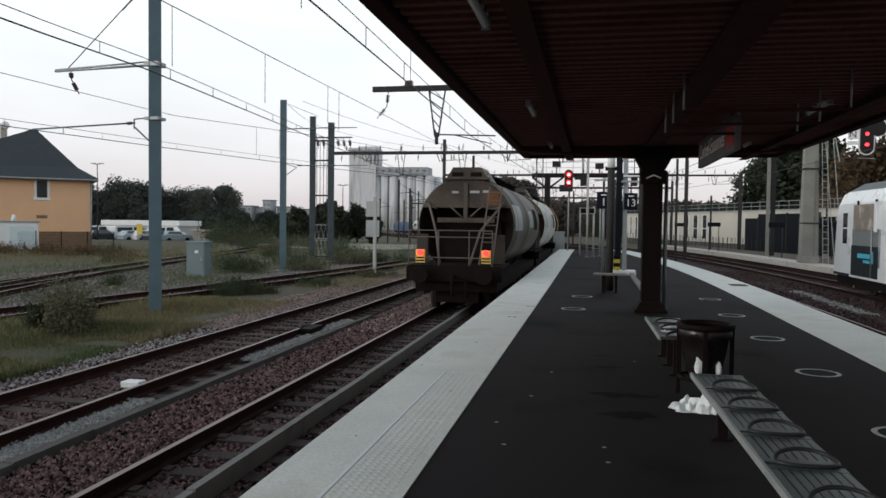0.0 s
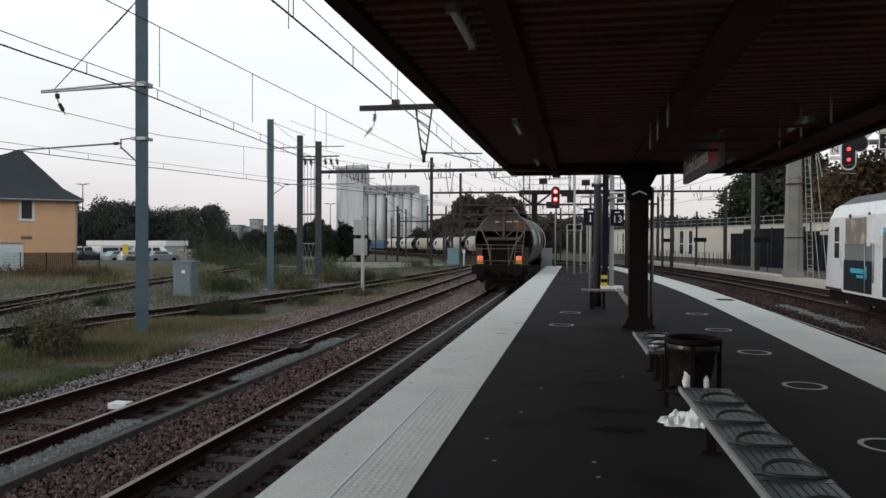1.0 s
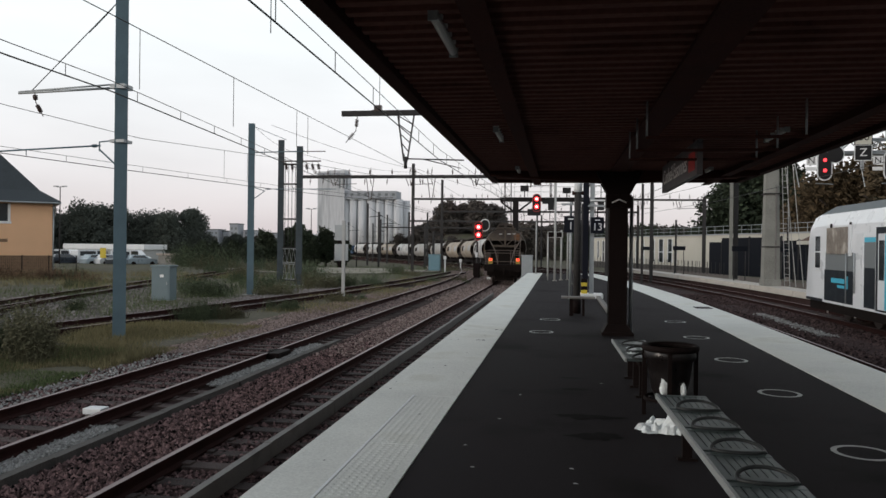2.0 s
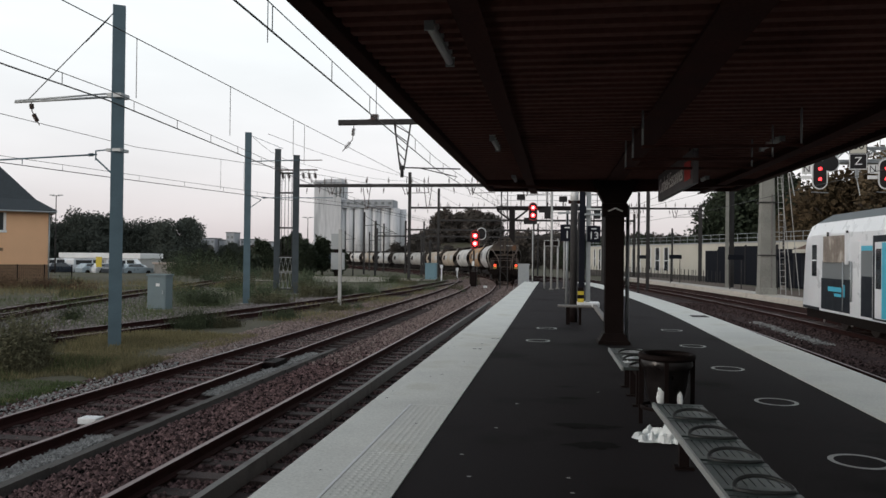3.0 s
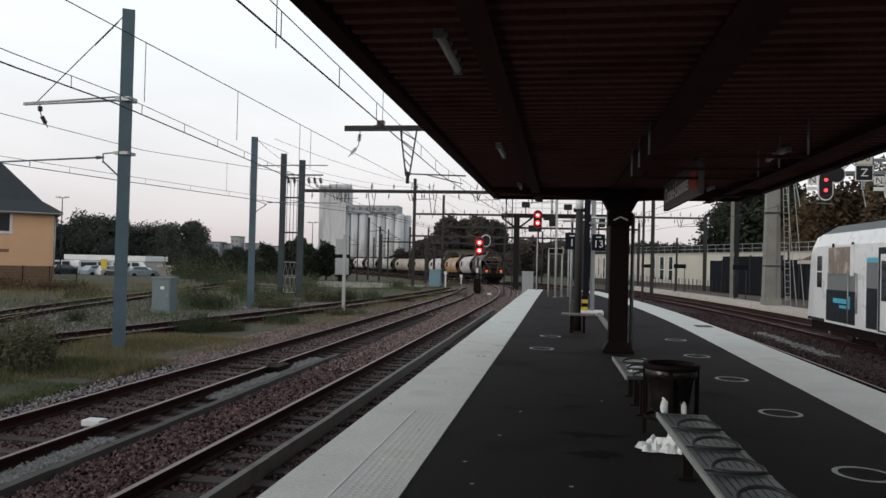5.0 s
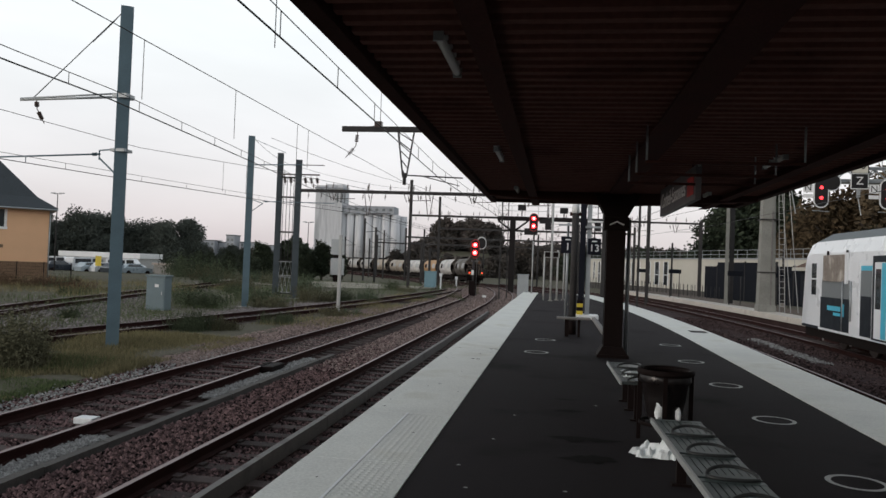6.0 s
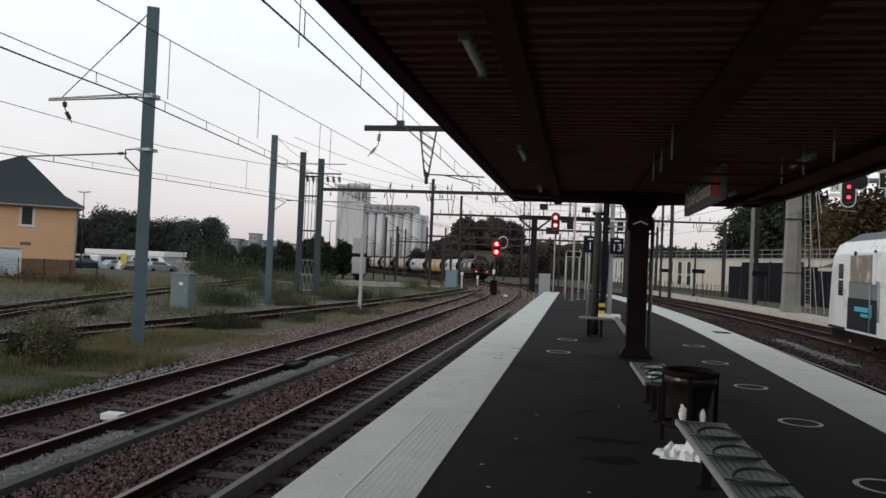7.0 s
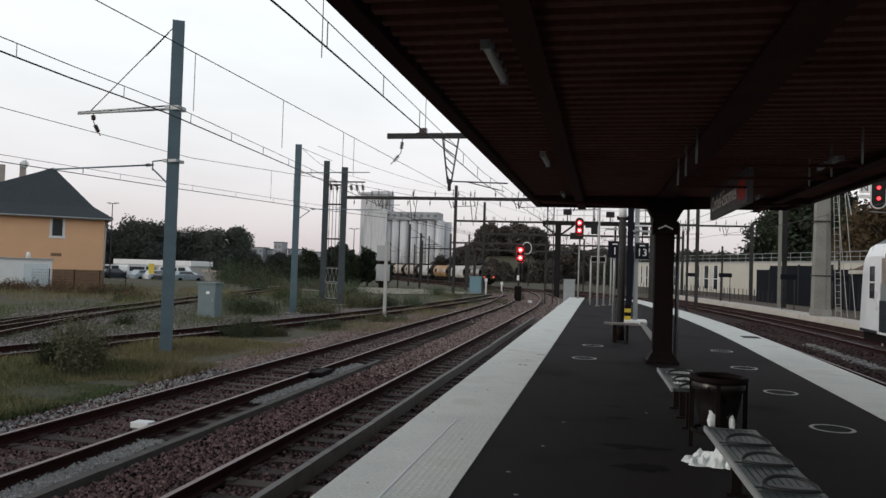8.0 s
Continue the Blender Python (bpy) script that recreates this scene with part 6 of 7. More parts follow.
for k, (bx, by, bw, bh, bn) in enumerate(((-11.5, 14.9, 0.6, 1.25, 1700), (-12.3, 15.2, 0.5, 0.9, 900), (-12.4, 24.6, 0.9, 0.75, 1500), (-11.5, 25.4, 0.7, 0.5, 900), (-10.9, 29.0, 0.7, 0.5, 700),
                                      (-17.2, 35.5, 1.5, 0.95, 1800), (-15.0, 38.0, 1.2, 0.9, 1500), (-19.2, 37.5, 1.3, 0.9, 1500), (-17.5, 43.0, 1.5, 1.1, 1700), (-14.6, 44.5, 1.3, 1.0, 1700), (-13.4, 46.0, 1.2, 0.9, 1500),
                                      (-12.2, 48.0, 1.3, 0.9, 1200), (-10.6, 34.2, 0.8, 0.5, 900), (-9.9, 35.6, 0.5, 0.4, 500), (-22.5, 52.0, 1.6, 0.9, 1400), (-25.0, 58.0, 1.8, 1.0, 1400), (-20.5, 60.0, 1.6, 0.9, 1200),
                                      (-15.5, 70.0, 2.0, 1.0, 1500), (-13.0, 66.0, 1.6, 0.7, 900), (-31.0, 64.0, 2.2, 1.2, 1500), (-9.2, 55.0, 0.8, 0.5, 500), (-7.4, 57.0, 0.9, 0.5, 500), (-6.6, 53.0, 0.5, 0.35, 300), (-18.8, 27.0, 0.9, 0.6, 900),
                                      (-12.0, 84.0, 2.2, 0.9, 900), (-33.0, 47.0, 1.6, 0.9, 900), (-28.0, 40.0, 1.4, 0.7, 800), (-36.0, 75.0, 3.0, 1.5, 1500), (-42.0, 82.0, 3.0, 2.6, 2200), (-39.5, 84.0, 2.6, 2.2, 1800), (-26.5, 70.0, 2.4, 1.5, 1800), (-23.0, 66.0, 2.2, 1.4, 1600), (-29.5, 72.0, 2.4, 1.3, 1500), (-7.0, 66.5, 0.7, 0.9, 500))):
    bush(bx, by, bw, bh, DARKBUSH if k % 3 else OLIVE, 100 + k, bn * 3 if k < 5 else bn, 0.55 if k < 5 else 0.8)

WEED = material("brown_dry_weeds", (0.115, 0.075, 0.048), 0.9, vary=0.35, scale=0.8, fine=15, bump=0, island=0.5, spec=0.1)
for k, (bx, by, bw, bh, bn) in enumerate(((-43.5, 46.8, 1.3, 0.9, 1500), (-41.2, 46.5, 1.3, 0.8, 1500), (-39.0, 46.9, 1.3, 0.95, 1500), (-36.8, 46.6, 1.3, 0.85, 1500), (-34.6, 46.8, 1.2, 1.0, 1500), (-32.6, 46.4, 1.1, 0.7, 1000), (-30.5, 45.0, 1.1, 0.6, 900))):
    tagged(bush(bx, by, bw, bh, WEED, 300 + k, bn), "brown dried weeds along the wire fence", "bush")
for k, (bx, by, bw, bh, bn) in enumerate(((-44.5, 86.0, 2.2, 2.6, 2600), (-41.5, 86.5, 2.2, 2.8, 2600), (-47.0, 98.0, 2.4, 2.6, 2400), (-51.5, 99.0, 2.4, 2.4, 2400))):
    tagged(bush(bx, by, bw, bh, LEAF, 330 + k, bn), "dark green bush at the edge of the yard", "bush")


def grass(n, area, size, mat_, seed, label, cut=-0.15):
    rng_ = random.Random(seed)
    verts, faces = [], []
    for _ in range(n):
        x, y = area(rng_)
        dens = noise.noise((x * 0.35, y * 0.35, 5.0))
        if dens < cut:
            continue
        z = -1.07 + fall(y)
        h = size * rng_.uniform(0.4, 1.3) * (0.75 + max(-0.4, dens))
        a = rng_.uniform(0, 3.1416)
        dx, dy = math.cos(a) * 0.012, math.sin(a) * 0.012
        lx, ly = rng_.gauss(0, 0.3) * h, rng_.gauss(0, 0.3) * h
        k = len(verts)
        verts += [(x - dx, y - dy, z), (x + dx, y + dy, z), (x + lx, y + ly, z + h)]
        faces.append((k, k + 1, k + 2))
    raw("grass", verts, faces, mat_, None, label, "stuff", "grass")


grass(80000, lambda r: (r.uniform(-14.2, -9.4), 8 + 15 * r.random() ** 1.3), 0.24, GRASSM, 1, "dry yellow-green grass beside the running line", -0.4)
grass(34000, lambda r: (-14.0 + 3.8 * r.random(), 9 + 7.5 * r.random()), 0.22, BUSHM, 6, "low green weeds in the dry grass", -0.1)
grass(26000, lambda r: (r.uniform(-12.0, -9.35), 8 + 6 * r.random()), 0.2, BUSHM, 7, "low green weeds at the foot of the ballast", -0.8)
grass(16000, lambda r: (r.uniform(-30, -15.5), r.uniform(18, 60)), 0.34, BUSHM, 2, "rough green grass between the sidings")
grass(14000, lambda r: (r.uniform(-46, -24), r.uniform(38, 60)), 0.5, GRASSM, 3, "tall dry grass before the house")
grass(9000, lambda r: (r.uniform(-12.5, -8.6), r.uniform(28, 60)), 0.25, GRASSM, 4, "dry grass at the foot of the sidings")
grass(5000, lambda r: (r.uniform(-32, -10), r.uniform(58, 95)), 0.5, BUSHM, 5, "rough grass in the far yard")

SAND = material("pale_sandy_ground", (0.27, 0.24, 0.19), 0.95, vary=0.25, scale=0.4, fine=6, bump=0.4)
bm = bmesh.new()
bm.faces.new([bm.verts.new((11 * math.cos(a) * (1 + 0.25 * noise.noise((math.cos(a), math.sin(a), 2))), 9 * math.sin(a), 0)) for a in [2 * math.pi * i / 40 for i in range(40)]])
ob = link("bare_ground", bm, SAND)
ob.matrix_basis = pose(-24, 76, -1.04 + fall(76) + 0.09)
tagged(ob, "pale bare sandy patch in the yard", "ground", "", "structure")

# ---- house ----
ORANGE = material("orange_render", (0.72, 0.43, 0.255), 0.9, vary=0.08, scale=0.6, fine=25, bump=0.1)
SLATE = material("dark_slate_tiles", (0.042, 0.05, 0.055), 0.7, vary=0.25, scale=2, fine=12, bump=0.3)
STONEBASE = material("brown_base_course", (0.19, 0.12, 0.075), 0.9, vary=0.2, bump=0.2)
CHIM = material("pale_chimney_render", (0.38, 0.33, 0.29), 0.9, vary=0.2, bump=0.2)


def hip_roof(x0, x1, y0, y1, z, ridge_a, ridge_b, zr, over=0.6):
    """A hipped roof that flares out at the eaves, closed below."""
    bm = bmesh.new()
    e = [(x0 - over, y0 - over), (x1 + over, y0 - over), (x1 + over, y1 + over), (x0 - over, y1 + over)]
    i_ = [(x0 + 0.9, y0 + 0.9), (x1 - 0.9, y0 + 0.9), (x1 - 0.9, y1 - 0.9), (x0 + 0.9, y1 - 0.9)]
    low = [bm.verts.new((u, v, z - 0.16)) for u, v in e]
    ev = [bm.verts.new((u, v, z)) for u, v in e]
    iv = [bm.verts.new((u, v, z + 0.95)) for u, v in i_]
    a, b = bm.verts.new((*ridge_a, zr)), bm.verts.new((*ridge_b, zr))
    bm.faces.new(low[::-1])
    for k in range(4):
        bm.faces.new((low[k], low[(k + 1) % 4], ev[(k + 1) % 4], ev[k]))
        bm.faces.new((ev[k], ev[(k + 1) % 4], iv[(k + 1) % 4], iv[k]))
    bm.faces.new((iv[0], iv[1], a))
    bm.faces.new((iv[1], iv[2], b, a))
    bm.faces.new((iv[2], iv[3], b))
    bm.faces.new((iv[3], iv[0], a, b))
    return bm


def house():
    h = thing("house", pose(-45.2, 54.8, -1.15, 0, 0, 39.5), "orange rendered two-storey house with a dark slate hipped roof", "house")
    bm = bmesh.new()
    wx0, wx1, wz0, wz1 = -0.08, 0.82, 4.4, 5.85
    # front wall with its opening, side and back walls
    for k, a in enumerate(((-9.0, 0, 1.6, wx0, 0.3, 6.1), (wx1, 0, 1.6, 4.0, 0.3, 6.1), (wx0, 0, 1.6, wx1, 0.3, wz0), (wx0, 0, wz1, wx1, 0.3, 6.1),
              (-9.0, 0.302, 1.6, -8.7, 9, 6.1), (3.7, 0.302, 1.6, 4.0, 9, 6.1), (-8.698, 8.7, 1.6, 3.698, 9, 6.1))):
        if k < 4:
            box(bm, *a)
        else:
            part("wall", B(*a), ORANGE, h)
    bmesh.ops.remove_doubles(bm, verts=bm.verts[:], dist=0.001)
    part("front_wall", bm, ORANGE, h)
    part("base_course", B(-9.04, -0.04, 0, 4.04, 9.04, 1.6), STONEBASE, h, "brown base course")
    rf = part("roof", hip_roof(-9.0, 4.0, 0, 9, 6.1, (-0.1, 4.0), (-0.5, 5.0), 10.5, 0.6), SLATE, h)
    for x, y, zt in ((-4.1, 4.7, 10.5), (-2.5, 4.6, 10.8)):
        ch = part("chimney", B(x - 0.25, y - 0.25, 7.6, x + 0.25, y + 0.25, zt, bevel=0.02), CHIM, rf)
    part("dish", lathe(bmesh.new(), [(0.001, 0.12), (0.26, 0.05), (0.34, -0.05)], 18, m=Matrix.Translation((-2.35, 4.2, 10.65)) @ pose(0, 0, 0, 90, 0, 20)), WHITEPAINT, rf, "white satellite dish")
    w = new("window")
    w.parent = h
    fr = B(wx0 - 0.18, -0.08, wz0 - 0.2, wx1 + 0.18, 0.08, wz0)
    box(fr, wx0 - 0.12, -0.03, wz0, wx0 - 0.001, 0.0, wz1)
    box(fr, wx1 + 0.001, -0.03, wz0, wx1 + 0.12, 0.0, wz1)
    box(fr, wx0 - 0.003, 0.08, wz0, wx0 + 0.07, 0.16, wz1)
    box(fr, wx1 - 0.07, 0.08, wz0, wx1 + 0.003, 0.16, wz1)
    part("frame", fr, WHITEPAINT, w)
    part("pane", B(wx0, 0.17, wz0, wx1, 0.19, wz1), DARKGLASS, w)
    part("vent", B(-0.05, -0.03, 2.7, 0.75, 0.0, 2.95), STONEBASE, h, "dark vent grille")
    bm = rod(bmesh.new(), (4.06, -0.08, 0.1), (4.06, -0.08, 5.8), 0.05, seg=6)
    rod(bm, (4.06, -0.08, 5.8), (4.55, -0.55, 5.95), 0.05, seg=6)
    part("downpipe", bm, GALV, h)
    part("gutter", R((-9.6, -0.65, 5.97), (4.6, -0.65, 5.97), 0.08, seg=6), GALV, h)


house()
PALESHED = material("pale_blue_white_paint", (0.58, 0.66, 0.68), 0.55, vary=0.1, bump=0.03)
sh = thing("white_shed", pose(-41.0, 48.2, -1.15, 0, 0, 38), "white painted flat-roofed shed before the house", "shed")
part("wall", B(-3.1, 0, 0, 1.0, 2.6, 2.4, bevel=0.02), WHITEPAINT, sh)
part("roof", B(-3.2, -0.1, 2.4, 1.1, 2.7, 2.5, bevel=0.01), GALV, sh)
part("door", B(-0.8, -0.03, 0.05, 0.8, -0.002, 2.1, bevel=0.005), PALESHED, sh)
part("vent", R((-0.6, 1.0, 2.5), (-0.6, 1.0, 2.95), 0.18, 0.1, seg=10), WHITEPAINT, sh)


def fence(x0, x1, y, z, n):
    t = thing("fence", Matrix(), "dark green wire mesh fence along the yard", "fence")
    for i in range(n + 1):
        x = x0 + (x1 - x0) * i / n
        part("post", R((x, y, z - 0.3), (x, y, z + 1.75), 0.04, seg=6), BLACKSTEEL, t)
    for i in range(n):
        xa, xb = x0 + (x1 - x0) * i / n, x0 + (x1 - x0) * (i + 1) / n
        bm = bmesh.new()
        for k in range(13):
            x = xa + (xb - xa) * k / 13
            rod(bm, (x, y, z), (x, y, z + 1.65), 0.006, seg=3, caps=False)
        for k in range(8):
            rod(bm, (xa, y, z + 0.1 + 0.22 * k), (xb, y, z + 0.1 + 0.22 * k), 0.006, seg=3, caps=False)
        part("mesh_panel", bm, BLACKSTEEL, t)


fence(-46.0, -33.4, 48.0, -1.1, 6)

VANWHITE = material("white_van_paint", (0.62, 0.64, 0.66), 0.35, vary=0.06, bump=0, coat=0.3)


def van(m, label, s=1.0):
    t = thing("van", m, label, "van", "parked vans")
    prof = [(-2.4, 0.35), (-2.4, 1.9), (-2.2, 2.05), (1.1, 2.05), (1.7, 1.3), (2.4, 1.05), (2.45, 0.35)]
    bm = bmesh.new()
    a = [bm.verts.new((x, -0.9, z)) for x, z in prof]
    b = [bm.verts.new((x, 0.9, z)) for x, z in prof]
    for i in range(7):
        bm.faces.new((a[i], b[i], b[(i + 1) % 7], a[(i + 1) % 7]))
    bm.faces.new(a)
    bm.faces.new(b[::-1])
    bmesh.ops.recalc_face_normals(bm, faces=bm.faces[:])
    part("body", bm, VANWHITE, t)
    part("side_window", B(0.3, -0.915, 1.25, 1.25, -0.9, 1.9), DARKGLASS, t)
    part("rear_window", B(-2.1, -0.915, 1.25, 0.1, -0.9, 1.85), DARKGLASS, t)
    part("lower_trim", B(-2.3, -0.915, 0.35, 2.3, -0.9, 0.7), DARKGLASS, t)
    part("windscreen", B(1.0, -0.8, 1.35, 1.05, 0.8, 1.9), DARKGLASS, t)
    for x in (-1.5, 1.6):
        part("wheel", R((x, -0.92, 0.34), (x, 0.92, 0.34), 0.34, seg=16), BLACKSTEEL, t)
    return t


def car(m, paint, label):
    t = thing("car", m, label, "car", "parked cars")
    prof = [(-2.0, 0.3), (-2.05, 0.85), (-1.75, 1.0), (-1.35, 1.45), (0.35, 1.48), (1.05, 0.98), (1.95, 0.85), (2.05, 0.3)]
    bm = bmesh.new()
    wide = [0.84 if z < 1.2 else 0.66 for x, z in prof]
    a = [bm.verts.new((x, -q, z)) for (x, z), q in zip(prof, wide)]
    b = [bm.verts.new((x, q, z)) for (x, z), q in zip(prof, wide)]
    for i in range(8):
        bm.faces.new((a[i], b[i], b[(i + 1) % 8], a[(i + 1) % 8]))
    bm.faces.new(a)
    bm.faces.new(b[::-1])
    bmesh.ops.recalc_face_normals(bm, faces=bm.faces[:])
    part("body", bm, paint, t)
    for s in (-1, 1):
        bm = bmesh.new()
        q = [(-1.5, 0.80, 1.04), (0.75, 0.80, 1.04), (0.28, 0.69, 1.40), (-1.22, 0.69, 1.40)]
        bm.faces.new([bm.verts.new((x, s * (y + 0.02), z)) for x, y, z in q])
        r = bmesh.ops.extrude_face_region(bm, geom=bm.faces[:])
        bmesh.ops.translate(bm, vec=(0, -s * 0.06, 0), verts=[v for v in r["geom"] if isinstance(v, bmesh.types.BMVert)])
        bmesh.ops.recalc_face_normals(bm, faces=bm.faces[:])
        part("side_window", bm, DARKGLASS, t)
        for x in (-1.3, 1.3):
            part("wheel", R((x, s * 0.72, 0.31), (x, s * 0.88, 0.31), 0.31, seg=16), BLACKSTEEL, t)
    return t


CARDARK = material("dark_blue_car_paint", (0.02, 0.028, 0.04), 0.3, vary=0.06, bump=0, coat=0.4)
CARSILVER = material("silver_blue_car_paint", (0.30, 0.36, 0.40), 0.3, 0.3, vary=0.06, bump=0, coat=0.4)
v0 = van(pose(-66.3, 92, -1.45, 0, 0, 20), "white parked van behind the fence")
copy_thing(v0, pose(-62.6, 93.2, -1.45, 0, 0, 64))
copy_thing(v0, pose(-57.6, 94.5, -1.45, 0, 0, 12))
car(pose(-64.4, 90.2, -1.45, 0, 0, 58), CARDARK, "dark blue car parked beside a white van")
car(pose(-60.3, 91.0, -1.45, 0, 0, 66), CARSILVER, "silver-blue car parked in a row behind the fence")
car(pose(-58.4, 91.2, -1.45, 0, 0, 62), VANWHITE, "white car parked in a row behind the fence")
car(pose(-56.4, 90.6, -1.45, 0, 0, 70), CARDARK, "dark blue car parked in a row behind the fence")
car(pose(-54.6, 91.6, -1.45, 0, 0, 60), CARSILVER, "silver-blue car parked at the end of the row")
lb = thing("low_building", pose(-65.6, 101, -1.6), "long low white shed behind the parked vans", "shed")
part("wall", B(-6.5, 0, 0, 6.0, 6, 2.2), POSTGREY, lb)
for k in range(3):
    part("doorway", B(-6.0 + 4.6 * k, -0.06, 0.05, -4.2 + 4.6 * k, -0.01, 1.9), TRAINGREY, lb)
part("roof", B(-6.7, -0.2, 2.2, 6.2, 6.2, 2.95, bevel=0.05), WHITEPAINT, lb)
ss = thing("yellow_sign", pose(-57.5, 88, -1.4), "small yellow-green warning sign on a post", "sign")
part("plate", B(-0.4, -0.03, 1.0, 0.4, 0.0, 2.3), YELLOW, ss)
part("post", R((0, 0.03, 0), (0, 0.03, 1.2), 0.04, seg=6), GALV, ss)
hut = thing("stone_hut", pose(-50.0, 92, -1.5), "small pale stone hut in the bushes", "hut")
part("wall", B(-2.2, 0, 0, 2.2, 3, 1.5), CONCRETE, hut)
part("roof", B(-2.4, -0.2, 1.5, 2.4, 3.2, 1.75, bevel=0.03), CHIM, hut)

# ---- yard equipment ----
rc = thing("relay_cabinet", pose(-18.0, 32.3, -1.1), "blue-grey steel relay cabinet beside the siding", "cabinet")
part("body", B(-0.48, -0.3, 0.1, 0.42, 0.3, 1.62, bevel=0.012), CABINETGREY, rc)
part("cap", B(-0.53, -0.35, 1.62, 0.47, 0.35, 1.7, bevel=0.015), CABINETGREY, rc)
part("plinth", B(-0.45, -0.27, -0.15, 0.39, 0.27, 0.1), CONCRETE, rc)
dr = part("door", B(-0.43, -0.315, 0.16, 0.37, -0.301, 1.56, bevel=0.003), CABINETGREY, rc)
part("label_plate", B(-0.06, -0.322, 1.15, 0.12, -0.316, 1.28), WHITEPAINT, dr, "white label plate")
part("handle", B(0.26, -0.335, 0.8, 0.29, -0.316, 0.95), GALV, dr)
wp = thing("white_marker_post", pose(-10.3, 35.0, -1.1), "tall white painted square post beside the track", "post")
part("post", B(-0.07, -0.07, -0.2, 0.07, 0.07, 3.9, bevel=0.01), POSTGREY, wp)
rl = thing("signal_board", pose(-26.8, 90.0, -1.5), "grey two-part signal board seen from behind", "signal")
part("upper_board", B(-0.85, 0, 3.7, 0.85, 0.2, 5.6, bevel=0.04), GALV, rl)
part("lower_board", B(-0.85, 0, 1.2, 0.85, 0.25, 3.25, bevel=0.04), GALV, rl)
part("strut", B(-0.5, 0.05, -0.2, 0.5, 0.2, 3.7), BLACKSTEEL, rl)
bc = thing("blue_cabinet", pose(-13.4, 80.0, -1.35), "pale blue equipment cabinet near the curve", "cabinet")
PALEBLUE = material("pale_blue_paint", (0.17, 0.29, 0.34), 0.6, vary=0.12, bump=0.05)
part("body", B(-0.6, -0.4, 0, 0.6, 0.4, 2.0, bevel=0.02), PALEBLUE, bc)
part("cap", B(-0.65, -0.45, 2.0, 0.65, 0.45, 2.1, bevel=0.02), PALEBLUE, bc)
for x, y, h in ((-12.2, 79.5, 1.8), (-11.9, 90, 1.4), (-5.7, 60.5, 0.35), (-2.9, 50.5, 0.4)):
    t = thing("short_marker_post", pose(x, y, -1.15 + fall(y)), "short white marker post beside the track", "post", "marker posts")
    part("post", B(-0.07, -0.07, -0.2, 0.07, 0.07, h, bevel=0.01), WHITEPAINT, t)
    part("plate", B(-0.16, -0.09, h - 0.35, 0.16, -0.072, h), WHITEPAINT, t)
wb = thing("track_box", pose(-6.95, 10.5, RAIL - 0.12), "white painted box between the rails", "box")
part("lid", B(-0.15, -0.11, -0.02, 0.15, 0.11, 0.07, bevel=0.015), WHITEPAINT, wb)
part("base", B(-0.12, -0.09, -0.1, 0.17, 0.09, -0.02), GREY_CONC, wb)

pb = thing("point_motor", pose(-6.45, 16.6, RAIL - 0.2), "dark point machine beside the rail", "machine")
part("housing", B(-0.18, -0.4, 0, 0.2, 0.4, 0.2, bevel=0.03), BLACKSTEEL, pb)
part("throw_rod", R((-1.2, 0.1, 0.06), (-0.15, 0.1, 0.06), 0.02, seg=6), RUSTY, pb)

# ---- silo, town ----
SILOW = material("pale_silo_concrete", (0.56, 0.565, 0.58), 0.9, vary=0.2, scale=0.5, fine=2.5, bump=0.05, second=(0.36, 0.37, 0.385), second_at=0.5, streak=(1, 1, 0.07))
SILOTOP = material("stained_silo_concrete", (0.33, 0.345, 0.365), 0.9, vary=0.25, scale=0.25, fine=1.5, bump=0.05, second=(0.22, 0.235, 0.26), second_at=0.5)
sl = thing("grain_silo", pose(-80, 300, -2), "tall pale concrete grain silo with a square tower", "silo")
tw = part("tower", B(-19.7, 0, 0, -8.2, 10, 34.0, bevel=0.15), SILOW, sl)
part("parapet", B(-20.0, -0.4, 32.6, -7.9, 10.4, 33.2), SILOTOP, tw)
part("top_box", B(-16, 3, 34.0, -9, 10, 34.8), SILOW, tw)
for k in range(3):
    part("slot", B(-10.5 + 1.5 * k, -0.12, 27, -9.9 + 1.5 * k, -0.05, 32), TRAINGREY, tw, "dark slot")
for k in range(8):
    part("cell", R((-12.4 + 3.75 * k, 3.0, 0), (-12.4 + 3.75 * k, 3.0, 22.6), 1.95, seg=20), SILOW, sl)
    part("cell", R((-10.5 + 3.75 * k, 8.0, 0), (-10.5 + 3.75 * k, 8.0, 22.4), 1.95, seg=16), SILOW, sl)
gl = part("gallery", B(-13.5, 0.6, 22.6, 13.5, 10, 26.0, bevel=0.1), SILOTOP, sl)
for k in range(9):
    part("window", B(-11.6 + 2.9 * k, 0.5, 24.0, -10.4 + 2.9 * k, 0.59, 25.0), TRAINGREY, gl)
part("annex", B(-24, 2, 0, -20, 12, 8), SILOW, sl)
TOWNM = material("pale_town_render", (0.31, 0.325, 0.35), 0.9, vary=0.15, scale=0.1, fine=1, bump=0)
